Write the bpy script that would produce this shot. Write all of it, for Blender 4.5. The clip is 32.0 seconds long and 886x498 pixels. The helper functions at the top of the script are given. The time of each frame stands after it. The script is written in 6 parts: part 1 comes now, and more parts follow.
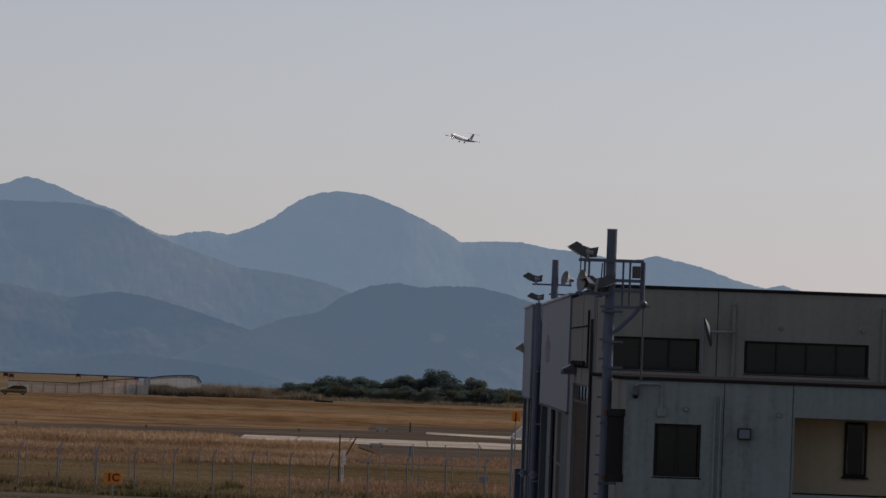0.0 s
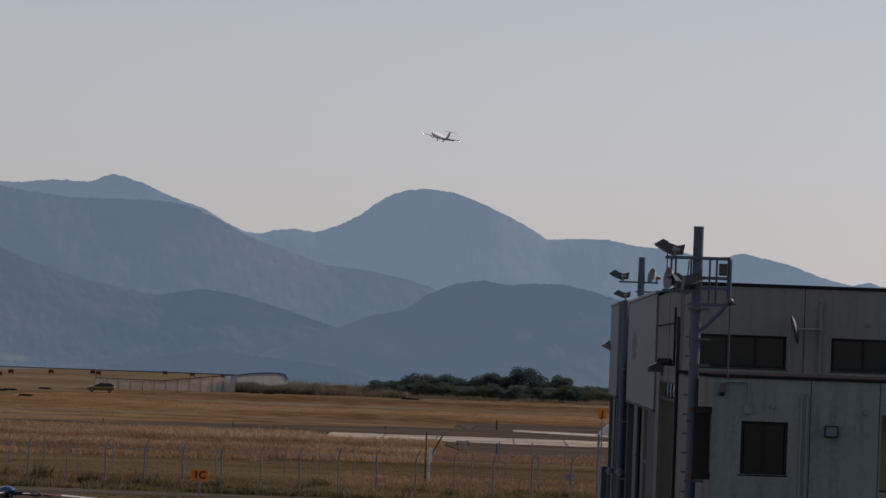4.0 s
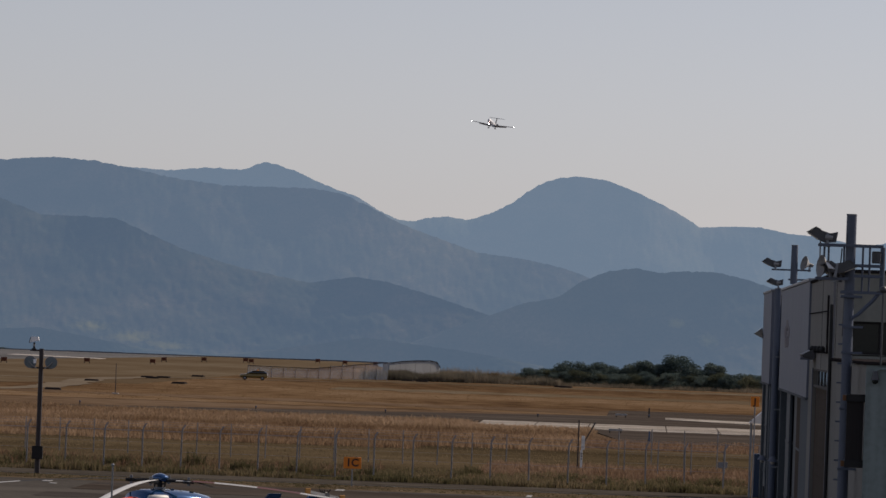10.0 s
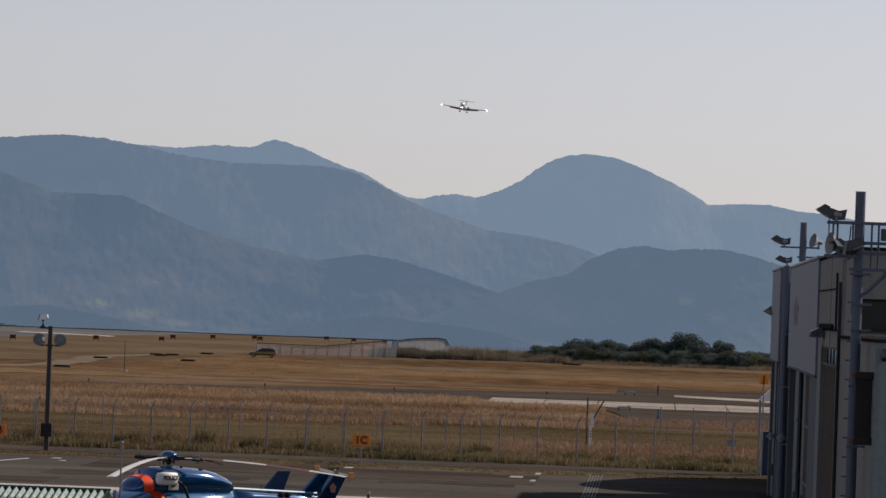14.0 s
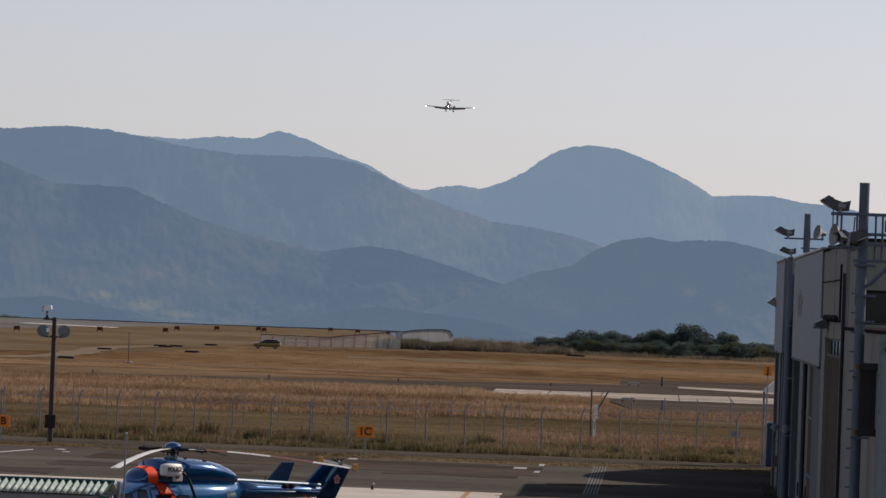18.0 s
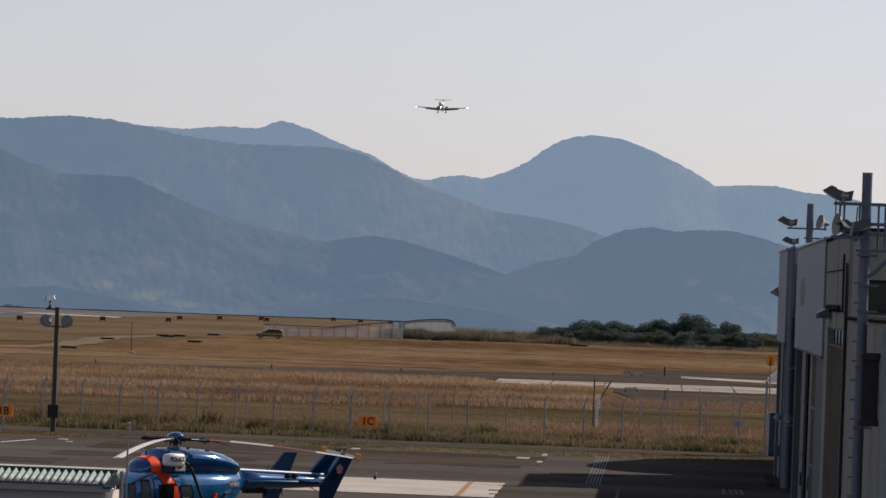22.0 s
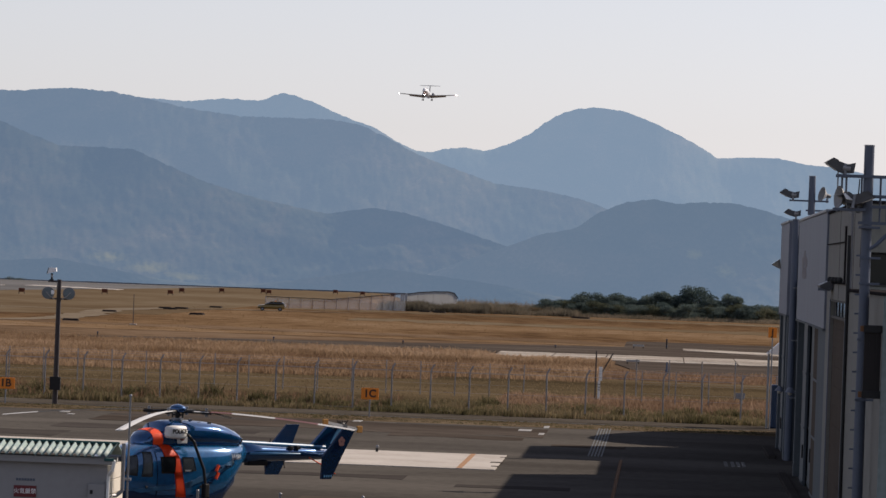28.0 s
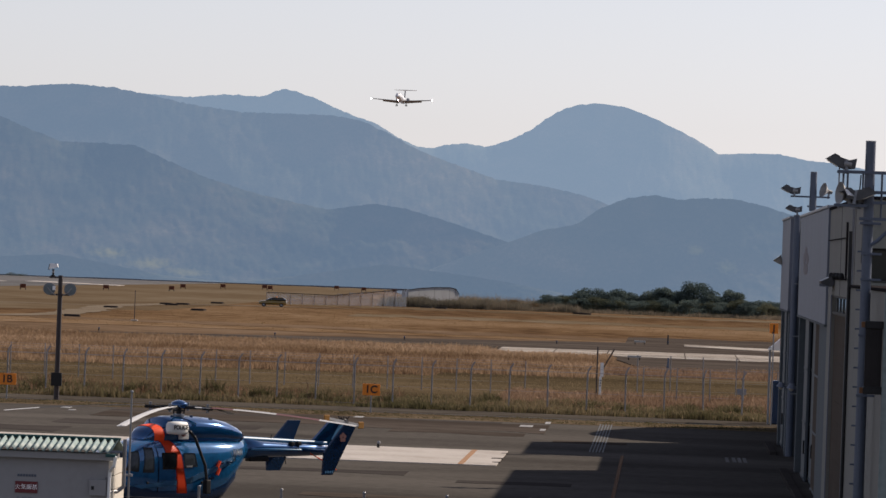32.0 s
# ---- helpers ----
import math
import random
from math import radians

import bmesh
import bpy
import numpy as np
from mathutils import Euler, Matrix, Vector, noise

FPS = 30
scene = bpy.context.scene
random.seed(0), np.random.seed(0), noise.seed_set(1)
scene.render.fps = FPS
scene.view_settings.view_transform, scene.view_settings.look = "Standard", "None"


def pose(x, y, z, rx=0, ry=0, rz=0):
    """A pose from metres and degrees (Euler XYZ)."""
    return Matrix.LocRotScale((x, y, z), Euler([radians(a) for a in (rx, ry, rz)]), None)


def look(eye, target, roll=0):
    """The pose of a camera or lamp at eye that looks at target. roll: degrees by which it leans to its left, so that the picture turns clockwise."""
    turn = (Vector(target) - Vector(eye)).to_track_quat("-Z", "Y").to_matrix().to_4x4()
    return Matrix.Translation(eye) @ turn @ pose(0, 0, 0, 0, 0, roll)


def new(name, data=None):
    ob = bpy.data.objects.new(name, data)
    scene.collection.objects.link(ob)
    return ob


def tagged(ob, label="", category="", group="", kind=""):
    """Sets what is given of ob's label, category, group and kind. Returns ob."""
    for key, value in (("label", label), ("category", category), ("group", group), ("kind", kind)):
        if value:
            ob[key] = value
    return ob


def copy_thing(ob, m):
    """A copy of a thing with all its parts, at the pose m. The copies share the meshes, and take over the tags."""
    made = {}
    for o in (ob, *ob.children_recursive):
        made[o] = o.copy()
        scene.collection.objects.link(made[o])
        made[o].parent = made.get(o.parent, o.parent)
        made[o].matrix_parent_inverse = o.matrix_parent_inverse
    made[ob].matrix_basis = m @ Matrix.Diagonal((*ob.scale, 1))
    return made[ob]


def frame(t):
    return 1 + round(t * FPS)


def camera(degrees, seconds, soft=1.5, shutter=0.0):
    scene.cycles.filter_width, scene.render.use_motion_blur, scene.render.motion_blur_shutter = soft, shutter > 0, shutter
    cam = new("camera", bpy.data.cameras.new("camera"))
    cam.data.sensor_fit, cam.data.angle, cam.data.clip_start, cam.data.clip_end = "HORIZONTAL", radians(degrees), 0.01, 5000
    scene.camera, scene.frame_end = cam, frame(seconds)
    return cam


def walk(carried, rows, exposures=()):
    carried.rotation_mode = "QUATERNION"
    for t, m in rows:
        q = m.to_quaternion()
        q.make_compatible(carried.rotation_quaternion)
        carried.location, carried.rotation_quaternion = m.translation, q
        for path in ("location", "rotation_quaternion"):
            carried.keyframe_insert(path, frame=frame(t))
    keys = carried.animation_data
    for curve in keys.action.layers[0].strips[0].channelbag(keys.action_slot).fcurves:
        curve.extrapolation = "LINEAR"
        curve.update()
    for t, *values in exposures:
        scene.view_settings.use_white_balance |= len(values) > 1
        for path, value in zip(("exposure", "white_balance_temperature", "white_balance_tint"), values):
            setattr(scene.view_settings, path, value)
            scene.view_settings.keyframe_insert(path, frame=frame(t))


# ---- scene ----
cam = camera(10.0, 32.0, soft=1.5)
EYE = 7.8
ROLL = 2.1
ROWS = [
    (0, -0.354, 1.198), (0.5, -0.132, 1.183), (1, -0.095, 1.186), (1.5, -0.086, 1.186), (2, 0.068, 1.183),
    (2.5, 0.251, 1.176), (3, 0.373, 1.164), (3.5, 0.512, 1.147), (5.5, 1.002, 1.110), (6, 1.188, 1.093),
    (6.5, 1.216, 1.063), (7, 1.226, 1.053), (7.5, 1.385, 1.052), (8, 1.514, 1.052), (8.5, 1.771, 1.043),
    (9, 1.918, 1.038), (9.5, 2.104, 1.031), (10, 2.340, 0.934), (10.5, 2.432, 0.813), (11, 2.424, 0.804),
    (11.5, 2.425, 0.784), (12, 2.433, 0.722), (12.5, 2.434, 0.676), (13, 2.424, 0.679), (13.5, 2.431, 0.673),
    (14, 2.431, 0.676), (14.5, 2.439, 0.680), (16.5, 2.479, 0.576), (17, 2.484, 0.573), (17.5, 2.479, 0.569),
    (18, 2.472, 0.576), (18.5, 2.479, 0.566), (19, 2.481, 0.559), (19.5, 2.491, 0.554), (20, 2.485, 0.529),
    (20.5, 2.494, 0.517), (21, 2.499, 0.509), (21.5, 2.506, 0.504), (22, 2.499, 0.460), (22.5, 2.489, 0.382),
    (23, 2.487, 0.385), (23.5, 2.501, 0.384), (24, 2.496, 0.379), (24.5, 2.501, 0.374), (25, 2.498, 0.372),
    (25.5, 2.503, 0.372), (27.5, 2.503, 0.284), (28, 2.510, 0.146), (28.5, 2.516, 0.109), (29, 2.514, 0.117),
    (29.5, 2.509, 0.117), (30, 2.524, 0.119), (30.5, 2.521, 0.117), (31, 2.521, 0.109), (31.5, 2.523, 0.099),
    (32, 2.523, 0.099),
]
WHITE = (6200, 17)
EXPOSURES = [(t, e + 0.3, *WHITE) for t, e in ((0.0, -0.68), (9.5, -0.64), (10.5, -0.54), (13.0, -0.41), (19.0, -0.28), (22.0, -0.23), (28.5, -0.05), (32.0, -0.03))]
walk(cam, [(t, pose(0, 0, EYE, 90 + pitch, 0, yaw) @ pose(0, 0, 0, 0, 0, ROLL)) for t, yaw, pitch in ROWS], EXPOSURES)

# ---- light: low hazy sun ahead to the side ----
SUN = Vector((1.06, 0.88, 1.0)).normalized()
world = bpy.data.worlds.new("sky")
scene.world = world
world.use_nodes = True
sky = world.node_tree.nodes.new("ShaderNodeTexSky")
sky.sky_type = "NISHITA"
sky.sun_disc = False
sky.sun_elevation = math.asin(SUN.z)
sky.sun_rotation = math.atan2(SUN.x, SUN.y)
sky.air_density = 1.0
sky.dust_density = 0.45
sky.ozone_density = 2.0
back = world.node_tree.nodes["Background"]
back.inputs["Strength"].default_value = 0.087
haze = world.node_tree.nodes.new("ShaderNodeHueSaturation")
haze.inputs["Saturation"].default_value = 0.44
world.node_tree.links.new(sky.outputs[0], haze.inputs["Color"])
veil = world.node_tree.nodes.new("ShaderNodeMix")
veil.data_type, veil.blend_type = "RGBA", "MULTIPLY"
veil.inputs["Factor"].default_value = 1.0
veil.inputs[7].default_value = (1.012, 0.992, 1.02, 1)
world.node_tree.links.new(haze.outputs[0], veil.inputs[6])
world.node_tree.links.new(veil.outputs[2], back.inputs["Color"])
sun_data = bpy.data.lights.new("sun", "SUN")
sun_data.energy, sun_data.angle, sun_data.color = 5.0, radians(0.6), (1.0, 0.862, 0.655)
sun = new("sun", sun_data)
sun.matrix_world = look((0, 0, 50), Vector((0, 0, 50)) - SUN)


# ---- materials ----
def material(name, tones, rough=0.7, metal=0.0, scale=1.0, fine=14.0, bump=0.1, stretch=(1, 1, 1), spec=0.5, streak=0.0, rand=0.0, coat=0.0, thin=0.0, space="Object", span=(0.32, 0.72)):
    """Surface with tones mixed at a broad and a fine scale; streak: upright rain marks; rand: spread from piece to piece."""
    m = bpy.data.materials.new(name)
    m.use_nodes = True
    nt = m.node_tree
    n, l = nt.nodes, nt.links
    bsdf = n["Principled BSDF"]
    bsdf.inputs["Roughness"].default_value = rough
    bsdf.inputs["Metallic"].default_value = metal
    bsdf.inputs["Specular IOR Level"].default_value = spec
    bsdf.inputs["Coat Weight"].default_value = coat
    coord = n.new("ShaderNodeTexCoord")
    mapping = n.new("ShaderNodeMapping")
    mapping.inputs["Scale"].default_value = stretch
    if space == "World":
        geo = n.new("ShaderNodeNewGeometry")
        l.new(geo.outputs["Position"], mapping.inputs["Vector"])
    else:
        l.new(coord.outputs["Object"], mapping.inputs["Vector"])
    big, small = n.new("ShaderNodeTexNoise"), n.new("ShaderNodeTexNoise")
    for tex, s, d in ((big, scale, 5.0), (small, fine * scale, 4.0)):
        tex.inputs["Scale"].default_value, tex.inputs["Detail"].default_value = s, d
        l.new(mapping.outputs[0], tex.inputs["Vector"])
    add = n.new("ShaderNodeMath")
    add.operation = "MULTIPLY_ADD"
    add.inputs[1].default_value = 0.45
    half = n.new("ShaderNodeMath")
    half.operation = "MULTIPLY"
    half.inputs[1].default_value = 0.6
    l.new(big.outputs["Fac"], half.inputs[0])
    l.new(small.outputs["Fac"], add.inputs[0])
    l.new(half.outputs[0], add.inputs[2])
    value = add
    if streak:
        wave = n.new("ShaderNodeTexNoise")
        up = n.new("ShaderNodeMapping")
        up.inputs["Scale"].default_value = (5, 5, 0.25)
        l.new(coord.outputs["Object"], up.inputs["Vector"])
        l.new(up.outputs[0], wave.inputs["Vector"])
        wave.inputs["Scale"].default_value, wave.inputs["Detail"].default_value = 1.0, 4.0
        more = n.new("ShaderNodeMath")
        more.operation = "MULTIPLY_ADD"
        more.inputs[1].default_value = streak
        l.new(wave.outputs["Fac"], more.inputs[0])
        l.new(value.outputs[0], more.inputs[2])
        less = n.new("ShaderNodeMath")
        less.operation = "SUBTRACT"
        less.inputs[1].default_value = streak * 0.5
        l.new(more.outputs[0], less.inputs[0])
        value = less
    if rand:
        info = n.new("ShaderNodeObjectInfo")
        isle = n.new("ShaderNodeNewGeometry")
        both = n.new("ShaderNodeMath")
        both.operation = "ADD"
        l.new(info.outputs["Random"], both.inputs[0])
        l.new(isle.outputs["Random Per Island"], both.inputs[1])
        vary = n.new("ShaderNodeMath")
        vary.operation = "MULTIPLY_ADD"
        vary.inputs[1].default_value = rand
        l.new(both.outputs[0], vary.inputs[0])
        l.new(value.outputs[0], vary.inputs[2])
        low = n.new("ShaderNodeMath")
        low.operation = "SUBTRACT"
        low.inputs[1].default_value = rand
        l.new(vary.outputs[0], low.inputs[0])
        value = low
    ramp = n.new("ShaderNodeValToRGB")
    els = ramp.color_ramp.elements
    spots = [span[0] + (span[1] - span[0]) * i / max(1, len(tones) - 1) for i in range(len(tones))]
    els[0].position, els[0].color = spots[0], (*tones[0], 1)
    els[1].position, els[1].color = spots[-1], (*tones[-1], 1)
    for p, c in list(zip(spots, tones))[1:-1]:
        e = els.new(p)
        e.color = (*c, 1)
    l.new(value.outputs[0], ramp.inputs[0])
    l.new(ramp.outputs[0], bsdf.inputs["Base Color"])
    if thin:
        soft = n.new("ShaderNodeBsdfTranslucent")
        mix = n.new("ShaderNodeMixShader")
        mix.inputs[0].default_value = thin
        l.new(ramp.outputs[0], soft.inputs["Color"])
        l.new(bsdf.outputs[0], mix.inputs[1])
        l.new(soft.outputs[0], mix.inputs[2])
        l.new(mix.outputs[0], n["Material Output"].inputs["Surface"])
    if bump:
        b = n.new("ShaderNodeBump")
        b.inputs["Strength"].default_value = bump
        b.inputs["Distance"].default_value = 0.03
        l.new(small.outputs["Fac"], b.inputs["Height"])
        l.new(b.outputs[0], bsdf.inputs["Normal"])
    return m


def glow(name, colour, strength):
    m = bpy.data.materials.new(name)
    m.use_nodes = True
    b = m.node_tree.nodes["Principled BSDF"]
    b.inputs["Base Color"].default_value = (*colour, 1)
    b.inputs["Emission Color"].default_value = (*colour, 1)
    b.inputs["Emission Strength"].default_value = strength
    return m


def tone(c, *factors):
    return [tuple(min(1, v * f) for v in c) for f in factors]


WORLD = dict(space="World")
M = dict(
    soil=material("dry_grass_field", [(0.0744, 0.049, 0.0317), (0.111, 0.0748, 0.0477), (0.1488, 0.1046, 0.07)], 0.95, scale=0.05, fine=12, stretch=(0.6, 0.5, 1), spec=0.0, span=(0.42, 0.64), **WORLD),
    field=material("golden_field_grass", [(0.0645, 0.0392, 0.0221), (0.1145, 0.0718, 0.0395), (0.1561, 0.1035, 0.06), (0.1768, 0.1252, 0.0822)], 0.95, scale=0.022, fine=24, stretch=(0.45, 0.35, 1), spec=0.0, span=(0.42, 0.64), **WORLD),
    far_field=material("far_olive_grass", [(0.083, 0.0585, 0.036), (0.112, 0.084, 0.054), (0.140, 0.112, 0.078)], 0.95, scale=0.035, fine=9, stretch=(0.6, 0.3, 1), spec=0.0, span=(0.38, 0.68), **WORLD),
    lawn=material("mown_lawn", [(0.043, 0.0325, 0.019), (0.071, 0.0536, 0.031), (0.107, 0.0804, 0.049)], 0.95, scale=0.07, fine=45, stretch=(0.4, 1, 1), spec=0.0, span=(0.42, 0.64), **WORLD),
    road_grey=material("dusty_road_asphalt", [(0.0392, 0.0336, 0.028), (0.0704, 0.062, 0.0521), (0.0988, 0.0874, 0.0745)], 0.95, scale=0.2, stretch=(0.3, 1, 1), spec=0.0, span=(0.42, 0.64), **WORLD),
    verge=material("dry_verge", [(0.062, 0.046, 0.029), (0.095, 0.071, 0.046), (0.128, 0.099, 0.068)], 0.95, scale=0.3, fine=14, stretch=(0.5, 1, 1), spec=0.0, span=(0.42, 0.64), **WORLD),
    path_dirt=material("pale_dirt_track", [(0.105, 0.081, 0.057), (0.145, 0.118, 0.088), (0.185, 0.157, 0.122)], 0.95, scale=0.2, stretch=(0.4, 1, 1), spec=0.0, **WORLD),
    asphalt=material("apron_asphalt", [(0.0515, 0.0472, 0.0433), (0.0737, 0.0680, 0.0622), (0.0983, 0.0903, 0.0819)], 0.9, scale=0.12, fine=60, stretch=(0.35, 1, 1), spec=0.0, span=(0.42, 0.64), **WORLD),
    tar=material("dark_tar_repair", [(0.0399, 0.0363, 0.0351), (0.0537, 0.0482, 0.0454), (0.0704, 0.0632, 0.0591)], 0.9, scale=0.3, fine=18, stretch=(0.4, 1, 1), spec=0.0, **WORLD),
    taxi=material("taxiway_asphalt", [(0.0447, 0.0368, 0.0316), (0.0639, 0.0533, 0.0459), (0.0873, 0.0738, 0.0644)], 0.9, scale=0.15, stretch=(0.35, 1, 1), spec=0.0, span=(0.42, 0.64), **WORLD),
    concrete=material("pale_concrete", [(0.30, 0.27, 0.24), (0.39, 0.36, 0.33), (0.45, 0.42, 0.39)], 0.9, scale=0.4, fine=12, spec=0.05, **WORLD),
    taxi_concrete=material("taxiway_concrete", [(0.12, 0.10, 0.08), (0.27, 0.24, 0.205), (0.40, 0.37, 0.33)], 0.9, scale=0.25, fine=12, stretch=(0.3, 1, 1), spec=0.05, span=(0.42, 0.64), **WORLD),
    runway=material("runway_surface", [(0.055, 0.052, 0.050), (0.082, 0.079, 0.077), (0.125, 0.122, 0.122)], 0.85, scale=0.02, fine=10, stretch=(0.15, 1, 1), spec=0.1, **WORLD),
    white_line=material("white_line_paint", tone((0.27, 0.27, 0.27), 0.6, 1.0, 1.2), 0.85, scale=3, fine=6, spec=0.1),
    shaded_line=material("shaded_worn_white_paint", tone((0.13, 0.128, 0.125), 0.45, 1.0, 1.25), 0.9, scale=4, fine=6, spec=0.05),
    grate=material("grey_drain_grating", tone((0.10, 0.105, 0.11), 0.8, 1.0, 1.2), 0.8, scale=3, spec=0.1),
    horn_grey=material("weathered_grey_enamel", tone((0.27, 0.265, 0.26), 0.75, 1, 1.15), 0.6, scale=5),
    letter_white=material("white_lettering", tone((0.88, 0.88, 0.88), 0.95, 1, 1.02), 0.6),
    brass_tip=material("ochre_blade_cover", tone((0.36, 0.17, 0.03), 0.85, 1, 1.1), 0.6),
    orange_line=material("yellow_line_paint", tone((0.26, 0.125, 0.04), 0.6, 1.0, 1.15), 0.8, scale=2),
    faded_line=material("faded_line_paint", tone((0.105, 0.055, 0.028), 0.65, 1.0, 1.2), 0.9, scale=2, spec=0.05),
    tall_grass=material("tall_pink_grass", [(0.1341, 0.0818, 0.0485), (0.2298, 0.1525, 0.0912), (0.3256, 0.229, 0.1483), (0.4596, 0.3407, 0.2352)], 0.9, thin=0.45, scale=0.05, fine=9, bump=0, spec=0.0, stretch=(0.5, 1, 1), rand=0.16, **WORLD),
    red_weed=material("reddish_dry_weed", [(0.09, 0.056, 0.036), (0.16, 0.100, 0.064), (0.235, 0.155, 0.100), (0.32, 0.225, 0.155)], 0.9, thin=0.4, scale=0.1, fine=9, bump=0, spec=0.0, rand=0.2, **WORLD),
    weed=material("green_weed", [(0.056, 0.052, 0.027), (0.095, 0.086, 0.044), (0.142, 0.117, 0.065), (0.205, 0.158, 0.096)], 0.9, thin=0.4, scale=0.12, fine=8, bump=0, spec=0.0, rand=0.25, **WORLD),
    field_tuft=material("golden_grass_blade", [(0.08, 0.048, 0.02), (0.115, 0.07, 0.028), (0.15, 0.098, 0.042)], 0.9, thin=0.5, scale=0.05, fine=8, bump=0, spec=0.1, rand=0.12, **WORLD),
    tuft_pale=material("pale_lawn_blade", [(0.11, 0.08, 0.045), (0.15, 0.112, 0.066), (0.19, 0.145, 0.09)], 0.9, thin=0.5, scale=0.05, fine=8, bump=0, spec=0.0, rand=0.12, **WORLD),
    leaf_olive=material("olive_bush_leaf", [(0.050, 0.058, 0.040), (0.082, 0.090, 0.060), (0.120, 0.122, 0.080)], 0.85, thin=0.3, scale=0.3, fine=6, bump=0, spec=0.05, rand=0.2, **WORLD),
    # scrub and leaf tones lifted and cooled: distance haze put into the colour
    scrub=material("hazed_olive_brown_scrub", [(0.080, 0.075, 0.060), (0.130, 0.116, 0.088), (0.190, 0.160, 0.118), (0.260, 0.214, 0.162)], 0.9, thin=0.35, scale=0.06, fine=6, bump=0, spec=0.0, rand=0.22, **WORLD),
    leaf=material("hazed_tree_leaf", [(0.048, 0.070, 0.068), (0.082, 0.110, 0.102), (0.126, 0.155, 0.135)], 0.85, thin=0.3, scale=0.3, fine=6, bump=0, spec=0.05, rand=0.2, **WORLD),
    leaf_dry=material("autumn_leaf", [(0.065, 0.0481, 0.0255), (0.1105, 0.078, 0.042), (0.156, 0.1066, 0.06)], 0.85, thin=0.3, scale=0.3, fine=6, bump=0, spec=0.2, rand=0.2, **WORLD),
    bark=material("bark", tone((0.09, 0.065, 0.045), 0.7, 1, 1.3), 0.9, scale=3),
    galv=material("galvanised_steel", tone((0.17, 0.17, 0.18), 0.75, 1, 1.2), 0.5, 0.35, scale=2),
    wire=material("fence_wire", tone((0.22, 0.22, 0.23), 0.8, 1, 1.2), 0.5, 0.4, scale=2),
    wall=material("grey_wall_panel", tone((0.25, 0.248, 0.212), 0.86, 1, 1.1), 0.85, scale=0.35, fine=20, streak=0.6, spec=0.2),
    wall_low=material("pale_wall_panel", tone((0.205, 0.244, 0.236), 0.72, 1, 1.14), 0.85, scale=0.35, fine=20, streak=0.75, spec=0.3),
    cream=material("cream_wall", tone((0.60, 0.51, 0.35), 0.88, 1, 1.08), 0.85, scale=0.5, streak=0.2, spec=0.3),
    fascia=material("pale_metal_fascia", tone((0.1342, 0.1501, 0.1903), 0.9, 1, 1.06), 0.55, scale=0.3, streak=0.25, spec=0.4),
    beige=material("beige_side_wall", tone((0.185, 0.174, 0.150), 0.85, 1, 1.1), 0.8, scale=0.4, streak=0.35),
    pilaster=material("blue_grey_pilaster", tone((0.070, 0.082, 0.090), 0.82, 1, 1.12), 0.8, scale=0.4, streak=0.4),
    hangar_door=material("blue_grey_hangar_door", tone((0.048, 0.060, 0.072), 0.9, 1, 1.1), 0.6, scale=0.5, streak=0.2),
    tan_door=material("brown_shutter", tone((0.062, 0.042, 0.028), 0.85, 1, 1.15), 0.8, scale=0.6, streak=0.3, spec=0.1),
    trim=material("dark_roof_trim", tone((0.028, 0.025, 0.026), 0.8, 1, 1.2), 0.9, scale=2, spec=0.0),
    dull_orange=material("weathered_orange_cap", tone((0.12, 0.055, 0.02), 0.8, 1, 1.2), 0.8),
    faded_emblem=material("faded_emblem_paint", tone((0.15, 0.132, 0.15), 0.85, 1, 1.15), 0.7, scale=3),
    frame_dark=material("dark_window_frame", tone((0.020, 0.017, 0.017), 0.8, 1, 1.2), 0.6, spec=0.2),
    glass=material("dark_window_glass", tone((0.010, 0.014, 0.0135), 0.8, 1, 1.3), 0.12, scale=0.6, spec=0.25, bump=0),
    pole=material("blue_grey_pole_paint", tone((0.0723, 0.09, 0.1283), 0.85, 1, 1.12), 0.5, scale=1, streak=0.2),
    rust_pole=material("dark_brown_pole", tone((0.031, 0.0223, 0.0224), 0.8, 1, 1.2), 0.6, scale=2),
    lamp_body=material("floodlight_housing", tone((0.06, 0.061, 0.066), 0.7, 1, 1.25), 0.45, 0.1, scale=4),
    shiny_pane=material("pale_reflecting_glass", tone((0.10, 0.12, 0.13), 0.8, 1, 1.2), 0.08, scale=0.6, spec=0.8, bump=0),
    lamp_lens=material("grey_lamp_lens", tone((0.16, 0.20, 0.22), 0.8, 1, 1.2), 0.15, scale=3, spec=0.7),
    lamp_glass=material("floodlight_glass", tone((0.45, 0.42, 0.36), 0.85, 1, 1.1), 0.12, spec=0.8),
    steel=material("grey_steel", tone((0.20, 0.21, 0.23), 0.8, 1, 1.2), 0.45, 0.4, scale=3),
    black=material("black_plastic", tone((0.014, 0.014, 0.015), 0.8, 1, 1.3), 0.55, scale=5, spec=0.25),
    white=material("white_paint", tone((0.72, 0.72, 0.70), 0.9, 1, 1.05), 0.5, scale=1.5),
    orange_sign=material("orange_sign_panel", tone((0.75, 0.22, 0.008), 0.9, 1, 1.05), 0.55, scale=3),
    sign_black=material("sign_lettering", tone((0.04, 0.018, 0.008), 0.9, 1, 1.1), 0.6),
    heli_blue=material("metallic_blue_paint", tone((0.002, 0.068, 0.205), 0.6, 1, 1.3), 0.1, 0.6, scale=0.8, bump=0, spec=0.6, coat=1.0),
    heli_body=material("bright_blue_body_paint", tone((0.010, 0.108, 0.27), 0.65, 1, 1.4), 0.12, 0.35, scale=0.8, bump=0, spec=0.6, coat=0.9),
